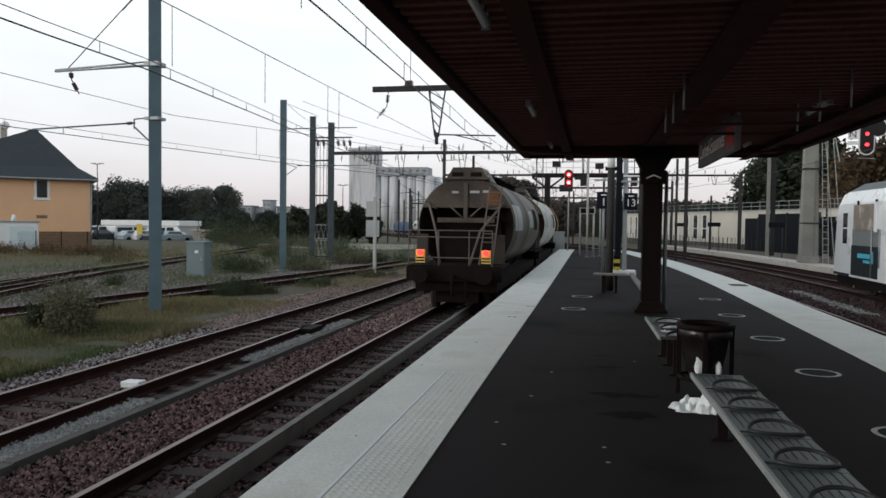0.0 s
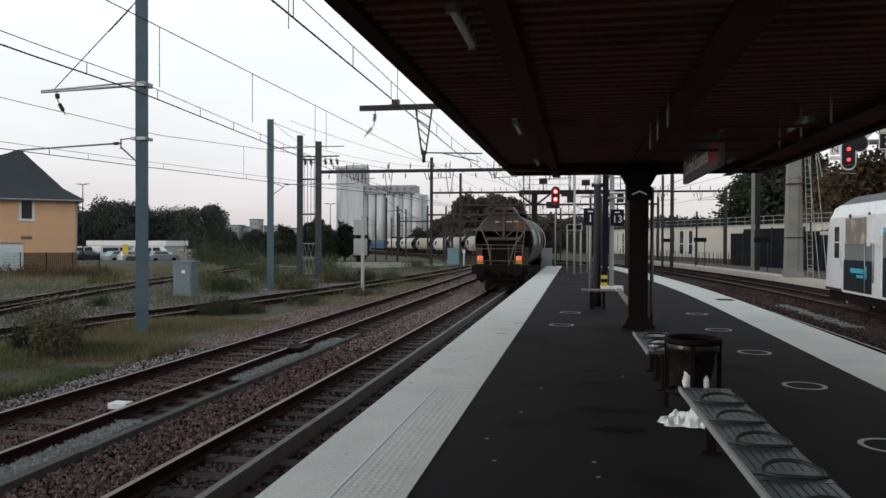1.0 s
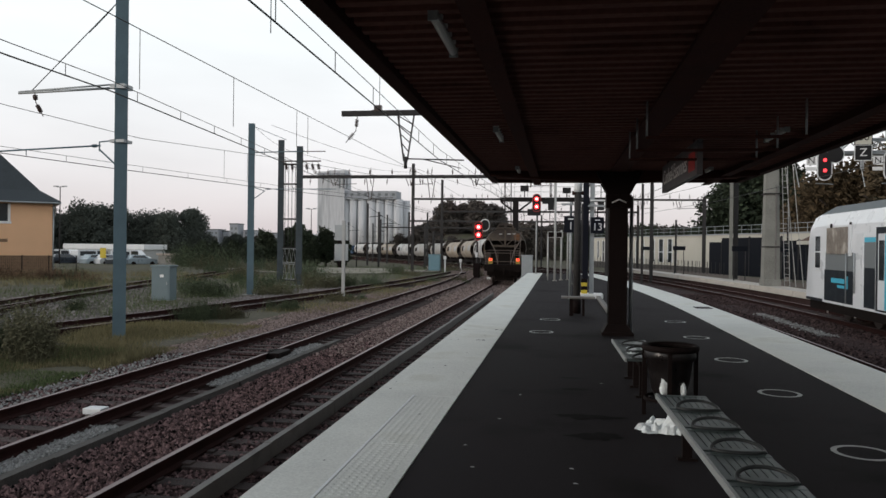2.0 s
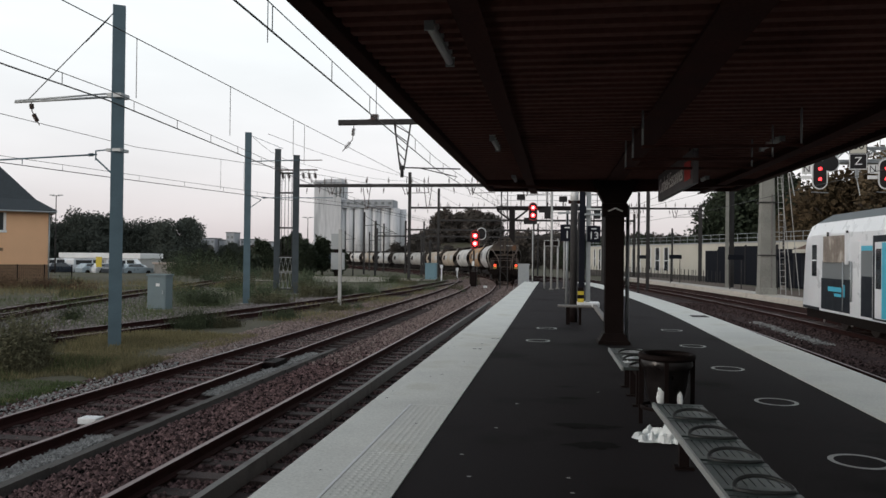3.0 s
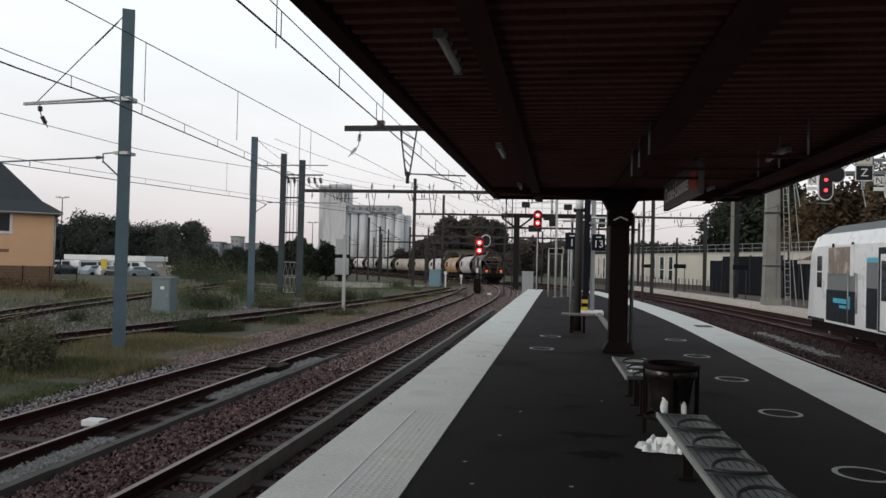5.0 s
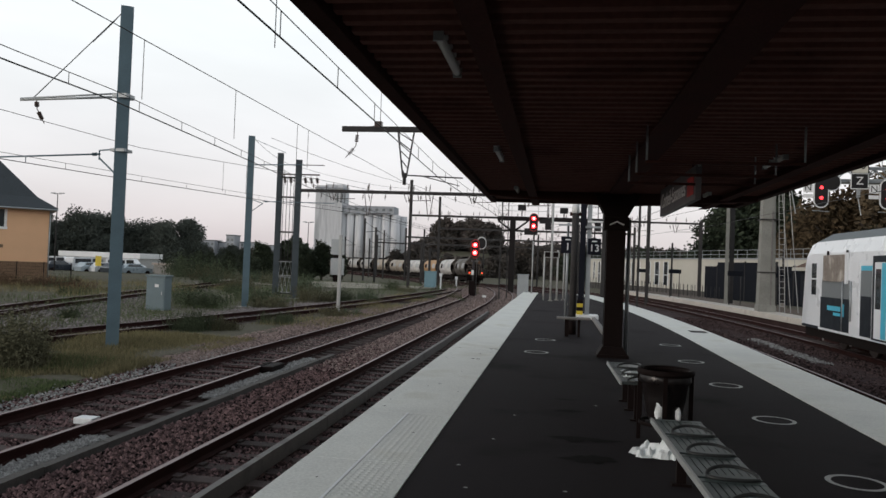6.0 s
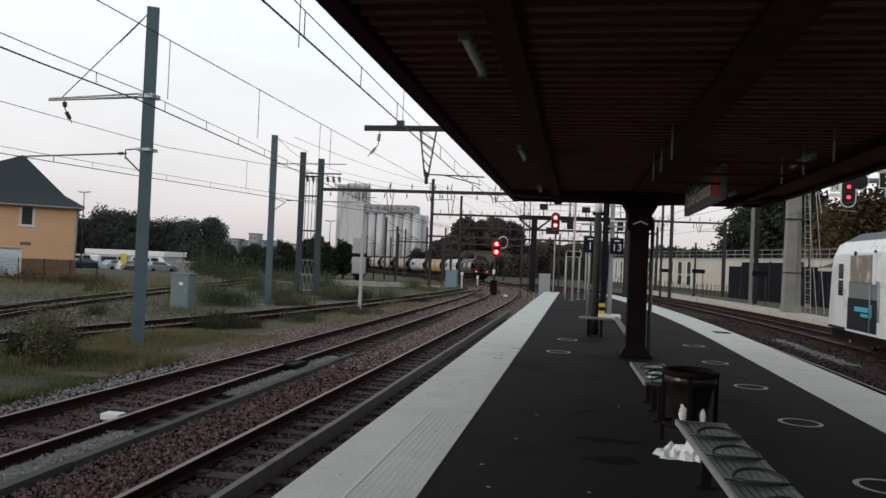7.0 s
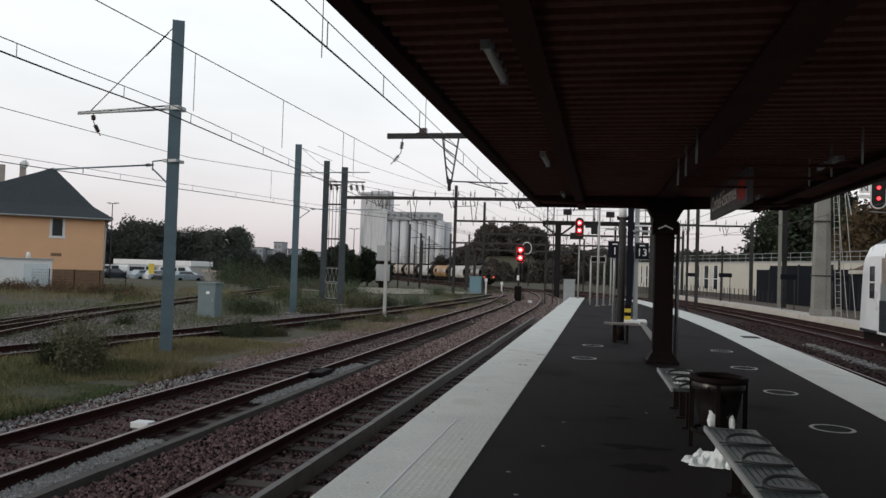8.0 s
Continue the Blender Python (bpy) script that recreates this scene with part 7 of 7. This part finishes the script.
for k, (x, w, d, h) in enumerate(((-258, 14, 12, 12.5), (-246, 9, 12, 13.5), (-236, 10, 10, 12.5), (-227, 6, 10, 17.5), (-217, 10, 12, 13), (-206, 10, 12, 11.5))):
    t = thing("apartment_building", pose(x, 500 + 6 * (k % 3), -2.2), "pale distant apartment block above the trees", "building", "far town")
    part("wall", B(-w / 2, 0, 0, w / 2, d, h), TOWNM, t)
    part("roof", B(-w / 2 - 0.3, -0.3, h, w / 2 + 0.3, d + 0.3, h + 0.7), ROOFGREY, t)
    for i in range(int(w / 3)):
        for j in range(int(h / 3.2)):
            part("window", B(-w / 2 + 0.8 + 3 * i, -0.06, 1 + 3.2 * j, -w / 2 + 2.2 + 3 * i, -0.01, 2.6 + 3.2 * j), TRAINGREY, t)

for lx, ly, lh in ((-26.5, 96.0, 9.0), (-60.7, 84.0, 9.8), (-37.5, 110.0, 8.5)):
    t = thing("yard_light", pose(lx, ly, -1.4), "slim yard lamp post with twin heads", "lamp", "yard lights")
    part("pole", R((0, 0, 0), (0, 0, lh), 0.09, 0.05, seg=8), MASTBROWN, t)
    for sx in (-1, 1):
        part("head", B(sx * 0.55 - 0.3, -0.12, lh - 0.05, sx * 0.55 + 0.3, 0.12, lh + 0.08, bevel=0.02), GALV, t)
    part("arm", R((-0.5, 0, lh - 0.08), (0.5, 0, lh - 0.08), 0.03, seg=5), MASTBROWN, t)

# ---- far platform, wall and buildings beside the lines ----
WALLWHITE = material("cream_wall_panels", (0.52, 0.495, 0.43), 0.85, vary=0.12, scale=0.4, fine=10, bump=0.05)
FARPLAT = material("worn_brown_platform", (0.115, 0.088, 0.070), 0.9, vary=0.3, scale=0.5, fine=20, bump=0.2, spec=0.15)
BLUEDARK = material("dark_blue_hoarding", (0.007, 0.0085, 0.013), 0.7, spec=0.12, vary=0.25, bump=0.05)
PALEEDGE = material("pale_worn_platform_edge", (0.50, 0.46, 0.41), 0.9, vary=0.25, scale=0.9, fine=25, bump=0.2, second=(0.32, 0.28, 0.25), second_at=0.58)
SHEDROOF = material("brown_tile_roof", (0.10, 0.055, 0.035), 0.85, vary=0.25, bump=0.2)


def far_edge(y):
    return 12.55 - max(0, y - 18) ** 2 / 560


FY = [-10 + 3 * i for i in range(31)]
ribbon("far_pavement", far_edge, lambda y: far_edge(y) + 4.5, -0.42, FARPLAT, "worn brown far platform surface", depth=0.1, ys=FY)
ribbon("far_platform_wall", lambda y: far_edge(y) + 0.12, lambda y: far_edge(y) + 4.4, -0.522, BED, "dark far platform wall in the ballast colour", depth=0.75, ys=FY)
ribbon("far_platform_edge", lambda y: far_edge(y) - 0.08, lambda y: far_edge(y) + 1.25, -0.40, PALEEDGE, "pale edge of the far platform", depth=0.3, ys=FY)
ribbon("ballast_strip", lambda y: right_line(8.2, y).x - 0.45, lambda y: right_line(8.2, y).x + 0.5, RAIL - 0.12, BED, "low heap of ballast between the lines", depth=0.3, ys=[20 + 1.0 * i for i in range(18)])

bw = thing("boundary_building", Matrix(), "long cream wall of low building with dark narrow windows", "building")
a0, a1 = Vector((5.5, 138, 0)), Vector((29.5, 66, 0))
d0 = (a1 - a0).normalized()
ang = math.atan2(d0.y, d0.x)
bw.matrix_basis = Matrix.Translation((a0.x, a0.y, -1.6)) @ Matrix.Rotation(ang, 4, "Z")
LW = (a1 - a0).length
part("wall", B(0, 0, 0, LW, 8, 5.0, bevel=0.02), WALLWHITE, bw)
part("coping", B(-0.1, -0.12, 5.0, LW + 0.1, 8.1, 5.16), GALV, bw)
openings = [(24.3, 1.25, 1.4, 4.6), (27.1, 1.3, 1.4, 4.6), (29.9, 1.2, 1.4, 4.6), (31.9, 0.5, 1.4, 3.2)] + [(3.0 + 2.3 * k, 0.55 + 0.25 * (k % 2), 1.6 - 0.5 * (k % 3), 4.5) for k in range(9)]
for x, wd, z0, z1 in openings:
    wn_ = part("window", B(x, -0.05, z0, x + wd, -0.01, z1), DARKGLASS, bw, "dark narrow window")
    fr = B(x - 0.14, -0.1, z0 - 0.1, x, -0.012, z1 + 0.1)
    box(fr, x + wd, -0.1, z0 - 0.1, x + wd + 0.14, -0.012, z1 + 0.1)
    box(fr, x, -0.09, z0 + 0.42 * (z1 - z0), x + wd, -0.052, z0 + 0.42 * (z1 - z0) + 0.1)
    part("window_frame", fr, WHITEPAINT, wn_)
part("low_wall", B(0, -1.35, -0.6, LW, -1.1, 1.0, bevel=0.02), DARKCONC, bw, "low brown wall before the building")
for k in range(60):
    part("picket", R((0.6 + 1.22 * k, -1.5, 0), (0.6 + 1.22 * k, -1.5, 1.75), 0.03, seg=5), MASTBROWN, bw)
for k in range(38):
    part("rail_post", R((k * 2, 0.2, 5.1), (k * 2, 0.2, 6.1), 0.03, seg=5), GALV, bw)
for z in (5.6, 6.1):
    part("handrail", R((0, 0.2, z), (LW, 0.2, z), 0.03, seg=5), GALV, bw)
hd = thing("dark_hoarding", Matrix.Translation((14.65, 78.06, -0.75)) @ Matrix.Rotation(ang, 4, "Z"), "dark blue hoarding and shelters by the far platform", "hoarding")
for k in range(12):
    top = 3.1 if k == 0 else 3.5 if k < 5 else 3.2
    part("panel", B(2.35 * k, -0.1, 0, 2.35 * k + 2.25, 0.0, top, bevel=0.01), BLUEDARK, hd)
    part("post", B(2.35 * k + 2.255, -0.13, 0, 2.35 * k + 2.345, 0.03, top + 0.1), MASTBROWN, hd)
for k in range(4, 6):
    part("pale_band", B(4.7 * k + 0.3, -0.12, 2.3, 4.7 * k + 1.9, -0.102, 2.6), GALV, hd, "pale illegible sign band")
sh2 = thing("platform_shelter", pose(19.8, 55.0, -0.42), "low platform shelter with a brown tiled roof and cream fascia", "shelter")
part("wall", B(-2.0, 0, 0, 4.5, 4, 2.5), BLUEDARK, sh2)
part("fascia", B(-2.5, -0.6, 2.5, 5.0, 4.4, 2.75, bevel=0.02), WALLWHITE, sh2)
bm = bmesh.new()
q = [bm.verts.new(v) for v in ((-2.4, -0.5, 2.75), (4.9, -0.5, 2.75), (4.9, 4.3, 2.75), (-2.4, 4.3, 2.75))]
e = [bm.verts.new(v) for v in ((-0.2, 1.9, 4.1), (3.0, 1.9, 4.1))]
for f in ((q[0], q[1], e[1], e[0]), (q[1], q[2], e[1]), (q[2], q[3], e[0], e[1]), (q[3], q[0], e[0])):
    bm.faces.new(f)
part("roof", bm, SHEDROOF, sh2)
part("chimney", B(2.2, 1.5, 3.6, 3.0, 2.3, 4.6), WALLWHITE, sh2)


PYLONC = material("grey_pylon_concrete", (0.235, 0.235, 0.215), 0.9, vary=0.25, scale=1.0, fine=20, bump=0.2, spec=0.15)


def concrete_pylon(x, y, z, h, w):
    t = thing("concrete_pylon", pose(x, y, z), "tall tapered pale concrete pylon with a ladder and cables", "pylon")
    bm = bmesh.new()
    a = [bm.verts.new((sx * w / 2, sy * w / 2, 0)) for sx, sy in ((-1, -1), (1, -1), (1, 1), (-1, 1))]
    b = [bm.verts.new((sx * w * 0.34, sy * w * 0.34, h)) for sx, sy in ((-1, -1), (1, -1), (1, 1), (-1, 1))]
    for i in range(4):
        bm.faces.new((a[i], a[(i + 1) % 4], b[(i + 1) % 4], b[i]))
    bm.faces.new(b)
    bmesh.ops.bevel(bm, geom=bm.edges[:], offset=0.06, segments=2, affect="EDGES")
    part("shaft", bm, PYLONC, t)
    part("groove", B(0.12, -w / 2 - 0.01, 0.3, 0.2, -w / 2 + 0.06, h * 0.6), GREY_CONC, t)
    part("base", B(-w * 0.54, -w * 0.54, 0.0, w * 0.54, w * 0.54, 0.4, bevel=0.05), PYLONC, t)
    for k, dz in enumerate((2.2, 5.2)):
        part("band", B(-w / 2 - 0.01, -w / 2 - 0.03, dz, w / 2 + 0.01, w / 2, dz + 0.07), MASTBROWN, t)
    bm = bmesh.new()
    for x_ in (0.72, 1.0):
        rod(bm, (x_, -0.2, 0), (x_ - 0.3, -0.2, h), 0.022, seg=5)
    for k in range(int(h / 0.35)):
        o = -0.3 * k * 0.35 / h
        rod(bm, (0.72 + o, -0.2, 0.35 * k), (1.0 + o, -0.2, 0.35 * k), 0.014, seg=4)
    part("ladder", bm, POSTGREY, t)
    for x_ in (1.35, 1.75):
        part("stay_wire", R((x_, -0.1, 0), (x_ - 0.9, -0.1, h), 0.022, seg=5), POSTGREY, t)
    return t


concrete_pylon(11.78, 45.2, -0.42, 9.5, 0.88)
for k, (x, y, h, w) in enumerate(((11.6, 54.5, 8.5, 0.2), (12.0, 54.9, 8.2, 0.26), (13.6, 53.0, 5.4, 0.16), (6.9, 60.0, 8.6, 0.24), (9.6, 66.0, 5.2, 0.14), (5.9, 57.0, 7.5, 0.16), (17.0, 60.5, 4.6, 0.14))):
    t = h_mast("steel_mast", x, y, -1.1 if x < 11 else -0.45, h, w, MASTBROWN if k != 0 else PYLONC, "plain steel mast beside the lines", 0, "right masts")
for x, y, z in ((11.4, 51.0, -0.36), (9.2, 61.5, -0.36), (13.9, 49.5, -0.36), (7.6, 70.0, -0.4)):
    t = thing("platform_sign", pose(x, y, z), "dark sign board on thin posts on the far platform", "sign", "platform signs")
    for s in (-0.35, 0.35):
        part("post", R((s, 0, 0), (s, 0, 2.2), 0.03, seg=6), MASTBROWN, t)
    part("board", B(-0.48, -0.04, 1.9, 0.48, 0.04, 2.22, bevel=0.01), BLUEDARK, t)
fence_r = thing("platform_fence", Matrix(), "low grey bar fence on the far platform", "fence")
for k in range(40):
    y = 62 + 0.9 * k
    x = far_edge(y) + 3.6
    part("bar", R((x, y, -0.45), (x, y, 0.6), 0.025, seg=5), MASTBROWN, fence_r)

# ---- signal gantry over the right-hand lines ----
rg = thing("signal_gantry", pose(0, 45.2, 0), "grey gantry with signals and speed signs over the lines", "gantry")
part("beam", truss(truss(bmesh.new(), (12.3, 0, 7.15), (26, 0, 7.3), 0.7, 18, 0.06), (12.3, 0.7, 7.15), (26, 0.7, 7.3), 0.7, 18, 0.06), GALV, rg)
part("walkway", B(12.9, -0.1, 7.05, 26, 0.8, 7.14), GALV, rg)
part("leg", B(25.6, -0.2, -0.6, 26.0, 0.4, 8.0), GALV, rg)
bm = bmesh.new()
for x in np.arange(12.9, 26, 1.2):
    rod(bm, (x, -0.15, 7.9), (x, -0.15, 9.0), 0.025, seg=4)
for z in (8.45, 9.0):
    rod(bm, (12.9, -0.15, z), (26, -0.15, z), 0.025, seg=4)
part("railing", bm, GALV, rg)
for cx in (14.45, 17.9):
    part("board", capsule(cx, -0.5, -0.4, 5.6, 7.15, 0.34), SIGNALBLACK, rg)
    part("side_board", capsule(cx + 0.55, -0.49, -0.41, 6.55, 7.45, 0.42), SIGNALBLACK, rg)
    part("border", capsule(cx, -0.47, -0.43, 5.53, 7.22, 0.41), WHITEPAINT, rg, "pale edge")
    part("border", capsule(cx + 0.55, -0.46, -0.42, 6.49, 7.51, 0.48), WHITEPAINT, rg, "pale edge")
    for dz in (6.1, 6.68):
        part("lens", R((cx, -0.56, dz), (cx, -0.5, dz), 0.09, seg=14), REDSOFT, rg, "lit red signal lens")
    part("letter_plate", B(cx - 0.95, -0.49, 6.4, cx - 0.45, -0.45, 6.9), WHITEPAINT, rg)
    words("N", 0.5, Matrix.Translation((cx - 0.7, -0.492, 6.65)) @ pose(0, 0, 0, 90), SIGNALBLACK, rg)
    part("number_plate", B(cx - 0.97, -0.49, 6.1, cx - 0.45, -0.45, 6.3), WHITEPAINT, rg, "small white plate")
    part("hanger", B(cx - 0.08, -0.4, 6.9, cx + 0.08, -0.1, 7.3), GALV, rg)
    bm = bmesh.new()
    rod(bm, (cx - 1.6, -0.2, 7.1), (cx - 1.25, -0.2, 5.2), 0.03, seg=4)
    rod(bm, (cx - 0.4, -0.3, 5.4), (cx + 0.5, -0.3, 5.35), 0.03, seg=4)
    part("brace", bm, GALV, rg)
for z, txt, inv in ((7.94, "60", False), (7.08, "Z", True)):
    part("sign_plate", B(16.02, -0.5, z - 0.4, 16.86, -0.44, z + 0.4, bevel=0.02), SIGNALBLACK if inv else PLATECREAM, rg)
    part("sign_border", B(15.97, -0.48, z - 0.45, 16.91, -0.45, z + 0.45, bevel=0.02), WHITEPAINT if inv else SIGNALBLACK, rg)
    words(txt, 0.62, Matrix.Translation((16.44, -0.503, z)) @ pose(0, 0, 0, 90), SIGNWHITE if inv else SIGNALBLACK, rg)
    part("post", B(16.38, -0.44, z - 0.9, 16.5, -0.2, z + 0.3), GALV, rg)

# ---- wooded bank ----
bm = bmesh.new()
rows = []
for i in range(30):
    y = 60 + 6 * i
    r_ = []
    for j in range(9):
        x = 34 + 10 * j - 0.12 * (y - 60)
        z = -2.2 + 20 * smooth01(0, 6, j) + 1.5 * noise.noise((x * 0.05, y * 0.05, 0))
        r_.append(bm.verts.new((x, y, z)))
    rows.append(r_)
for a, b in zip(rows, rows[1:]):
    for j in range(8):
        bm.faces.new((a[j], a[j + 1], b[j + 1], b[j]))
tagged(link("hillside", bm, SOIL), "steep wooded bank beside the station", "hillside", "", "structure")
HILLT = ([tree("hill_tree", 11, 5.5, LEAF, 11000, 0.2, "dark green tree on the steep bank", 71 + k, 0.05, "bank trees") for k in range(2)]
         + [tree("autumn_tree", 9, 4.8, LEAF2, 10500, 0.19, "brownish autumn tree on the steep bank", 81 + k, 0.05, "bank trees") for k in range(2)])
rng = random.Random(12)
green, brown = [], []
for i in range(75):
    j, y = rng.uniform(0.0, 1.9), rng.uniform(74, 165)
    x = 34 + 10 * j - 0.12 * (y - 60)
    z = -2.2 + 20 * smooth01(0, 6, j)
    if x / y < 0.225:
        continue
    (brown if (y < 105 and rng.random() < 0.8) else green).append((x, y, z - 0.5, rng.uniform(0.7, 1.15)))
green += [(23.6, 113, -2.2, 1.3), (26.0, 110, -2.2, 1.6), (29.0, 111, -2.2, 1.75), (30.0, 107, -2.2, 1.35), (31.5, 117, -2.2, 1.4), (35.0, 109, -2.2, 1.3)]
plant_all(HILLT[:2], green, 13)
brown += [(32.0, 99, -2.2, 1.45), (36.0, 95, -2.2, 1.6), (32.5, 90, -2.2, 1.55), (37.0, 88, -2.2, 1.75), (41.0, 90, -2.2, 1.8), (34.5, 82, -2.2, 1.6), (39.5, 80, -2.2, 1.75)]
plant_all(HILLT[2:], brown, 14)
for k in range(26):
    green.append((3 + 3.0 * k, 172 + rng.uniform(-8, 8), -2.2, rng.uniform(0.74, 0.9)))
for x, y, z, s in green[-26:]:
    c = copy_thing(HILLT[k % 2], Matrix.Translation((x, y, z)) @ Matrix.Rotation(rng.uniform(0, 6), 4, "Z"))
    c.scale = (s, s, s)

# plain added building, out of view, that blocks sky light from the right
sb = thing("station_building", pose(19.5, -40, -0.45), "plain added building out of view that blocks light behind the far platform", "building")
part("wall", B(0, 0, 0, 8, 72, 14.0), CONCRETE, sb)
part("roof", B(-0.5, -0.5, 14.0, 8.5, 72.5, 14.4), ROOFGREY, sb)

# ---- ballast stones ----
def stones(name, n, area, size, mat_, seed, label, z0):
    rs = np.random.RandomState(seed)
    xy = np.array([area(rs) for _ in range(n)])
    base = np.array([[1, 0, 0], [-0.5, 0.87, 0], [-0.5, -0.87, 0], [0.15, 0.05, 0.75], [0, 0, -0.5]])
    tris = np.array([[0, 1, 3], [1, 2, 3], [2, 0, 3], [1, 0, 4], [2, 1, 4], [0, 2, 4]])
    jit = base[None] * (0.75 + 0.5 * rs.rand(n, 5, 1))
    a = rs.rand(n) * 6.283
    c, s = np.cos(a), np.sin(a)
    x = jit[:, :, 0] * c[:, None] - jit[:, :, 1] * s[:, None]
    y = jit[:, :, 0] * s[:, None] + jit[:, :, 1] * c[:, None]
    sc = size * (0.6 + 0.8 * rs.rand(n))[:, None]
    z = z0 + np.array([fall(v) for v in xy[:, 1]]) + 0.035 * rs.rand(n) - 0.01
    verts = np.stack([x * sc + xy[:, :1], y * sc + xy[:, 1:], jit[:, :, 2] * sc + z[:, None]], axis=2).reshape(-1, 3)
    faces = (tris[None] + 5 * np.arange(n)[:, None, None]).reshape(-1, 3)
    raw(name, verts.tolist(), faces.tolist(), mat_, None, label, "stuff", "ballast")


def near_far(rs, x0, x1, y0, y1):
    u = rs.rand()
    return x0 + (x1 - x0) * rs.rand(), y0 + (y1 - y0) * u ** 1.7


stones("ballast_stones", 34000, lambda r: near_far(r, -5.8, -4.5, 5.5, 45), 0.034, STONE, 1, "red-brown broken ballast between the lines", RAIL - 0.18)
stones("ballast_stones", 22000, lambda r: near_far(r, -4.4, -2.2, 5.5, 38), 0.03, STONE, 2, "red-brown broken ballast between the rails", RAIL - 0.215)
stones("ballast_stones", 24000, lambda r: near_far(r, -8.0, -6.6, 6.5, 45), 0.032, STONE, 3, "red-brown broken ballast between the rails", RAIL - 0.21)
stones("ballast_stones", 16000, lambda r: near_far(r, -9.6, -8.05, 8, 45), 0.038, STONE, 4, "brown broken ballast on the shoulder", RAIL - 0.24)
stones("pale_stones", 4200, lambda r: (-6.26 + 0.085 * r.randn(), 6.5 + 3.3 * r.rand()), 0.025, PALESTONE, 5, "pale fresh ballast along the cable trough", RAIL - 0.15)
stones("pale_stones", 4200, lambda r: (-6.26 + 0.075 * r.randn(), 13.0 + 6.0 * r.rand()), 0.026, PALESTONE, 6, "pale fresh ballast along the cable trough", RAIL - 0.15)
stones("pale_stones", 1300, lambda r: (-9.0 + 0.25 * r.randn(), 9 + 12 * r.rand()), 0.035, PALESTONE, 7, "pale stones on the ballast shoulder", RAIL - 0.22)
stones("ballast_stones", 16000, lambda r: (-10.4 + 1.6 * r.rand(), 17 + 25 * r.rand() ** 1.2), 0.042, DUSTSTONE, 10, "pinkish dusty ballast on the weedy shoulder", RAIL - 0.22)
stones("ballast_stones", 14000, lambda r: (6.7 + 3.0 * r.rand(), 13 + 32 * r.rand()), 0.045, SOOTSTONE, 8, "brown broken ballast beside the platform", RAIL - 0.15)
stones("pale_stones", 500, lambda r: (7.95 + 0.13 * r.randn(), 24 + 8 * r.rand()), 0.04, PALESTONE, 9, "pale ballast heap between the lines", RAIL - 0.1)


def beside_curve(r, x0, x1, s0, s1):
    p = along(x0 + (x1 - x0) * r.rand(), s0 + (s1 - s0) * r.rand())[0]
    return p.x, p.y


stones("ballast_stones", 16000, lambda r: beside_curve(r, -9.2, -2.4, 36, 95), 0.06, DUSTSTONE, 11, "pinkish dusty ballast along the curve", RAIL - 0.17)
stones("pale_stones", 14000, lambda r: (siding_4(16 + 30 * r.rand()) + Vector((1.9 * r.randn() + 0.6, 0.6 * r.randn(), 0)))[:2], 0.05, GRAVEL, 12, "pale gravel beside the overgrown sidings", RAIL - 0.2)
stones("pale_stones", 14000, lambda r: (siding_3(13 + 34 * r.rand()) + Vector((-2.0 + 0.9 * r.randn(), 0, 0)))[:2], 0.045, GRAVEL, 13, "pale gravel beside the overgrown sidings", RAIL - 0.2)

stones("ballast_stones", 9000, lambda r: (-5.85 + 1.4 * r.rand(), 17 + 28 * r.rand() ** 0.7), 0.04, DUSTSTONE, 14, "pinkish dusty ballast between the lines", RAIL - 0.165)
stones("ballast_stones", 6000, lambda r: (-8.0 + 1.4 * r.rand(), 20 + 26 * r.rand() ** 0.7), 0.036, DUSTSTONE, 15, "pinkish dusty ballast between the rails", RAIL - 0.2)

motions()
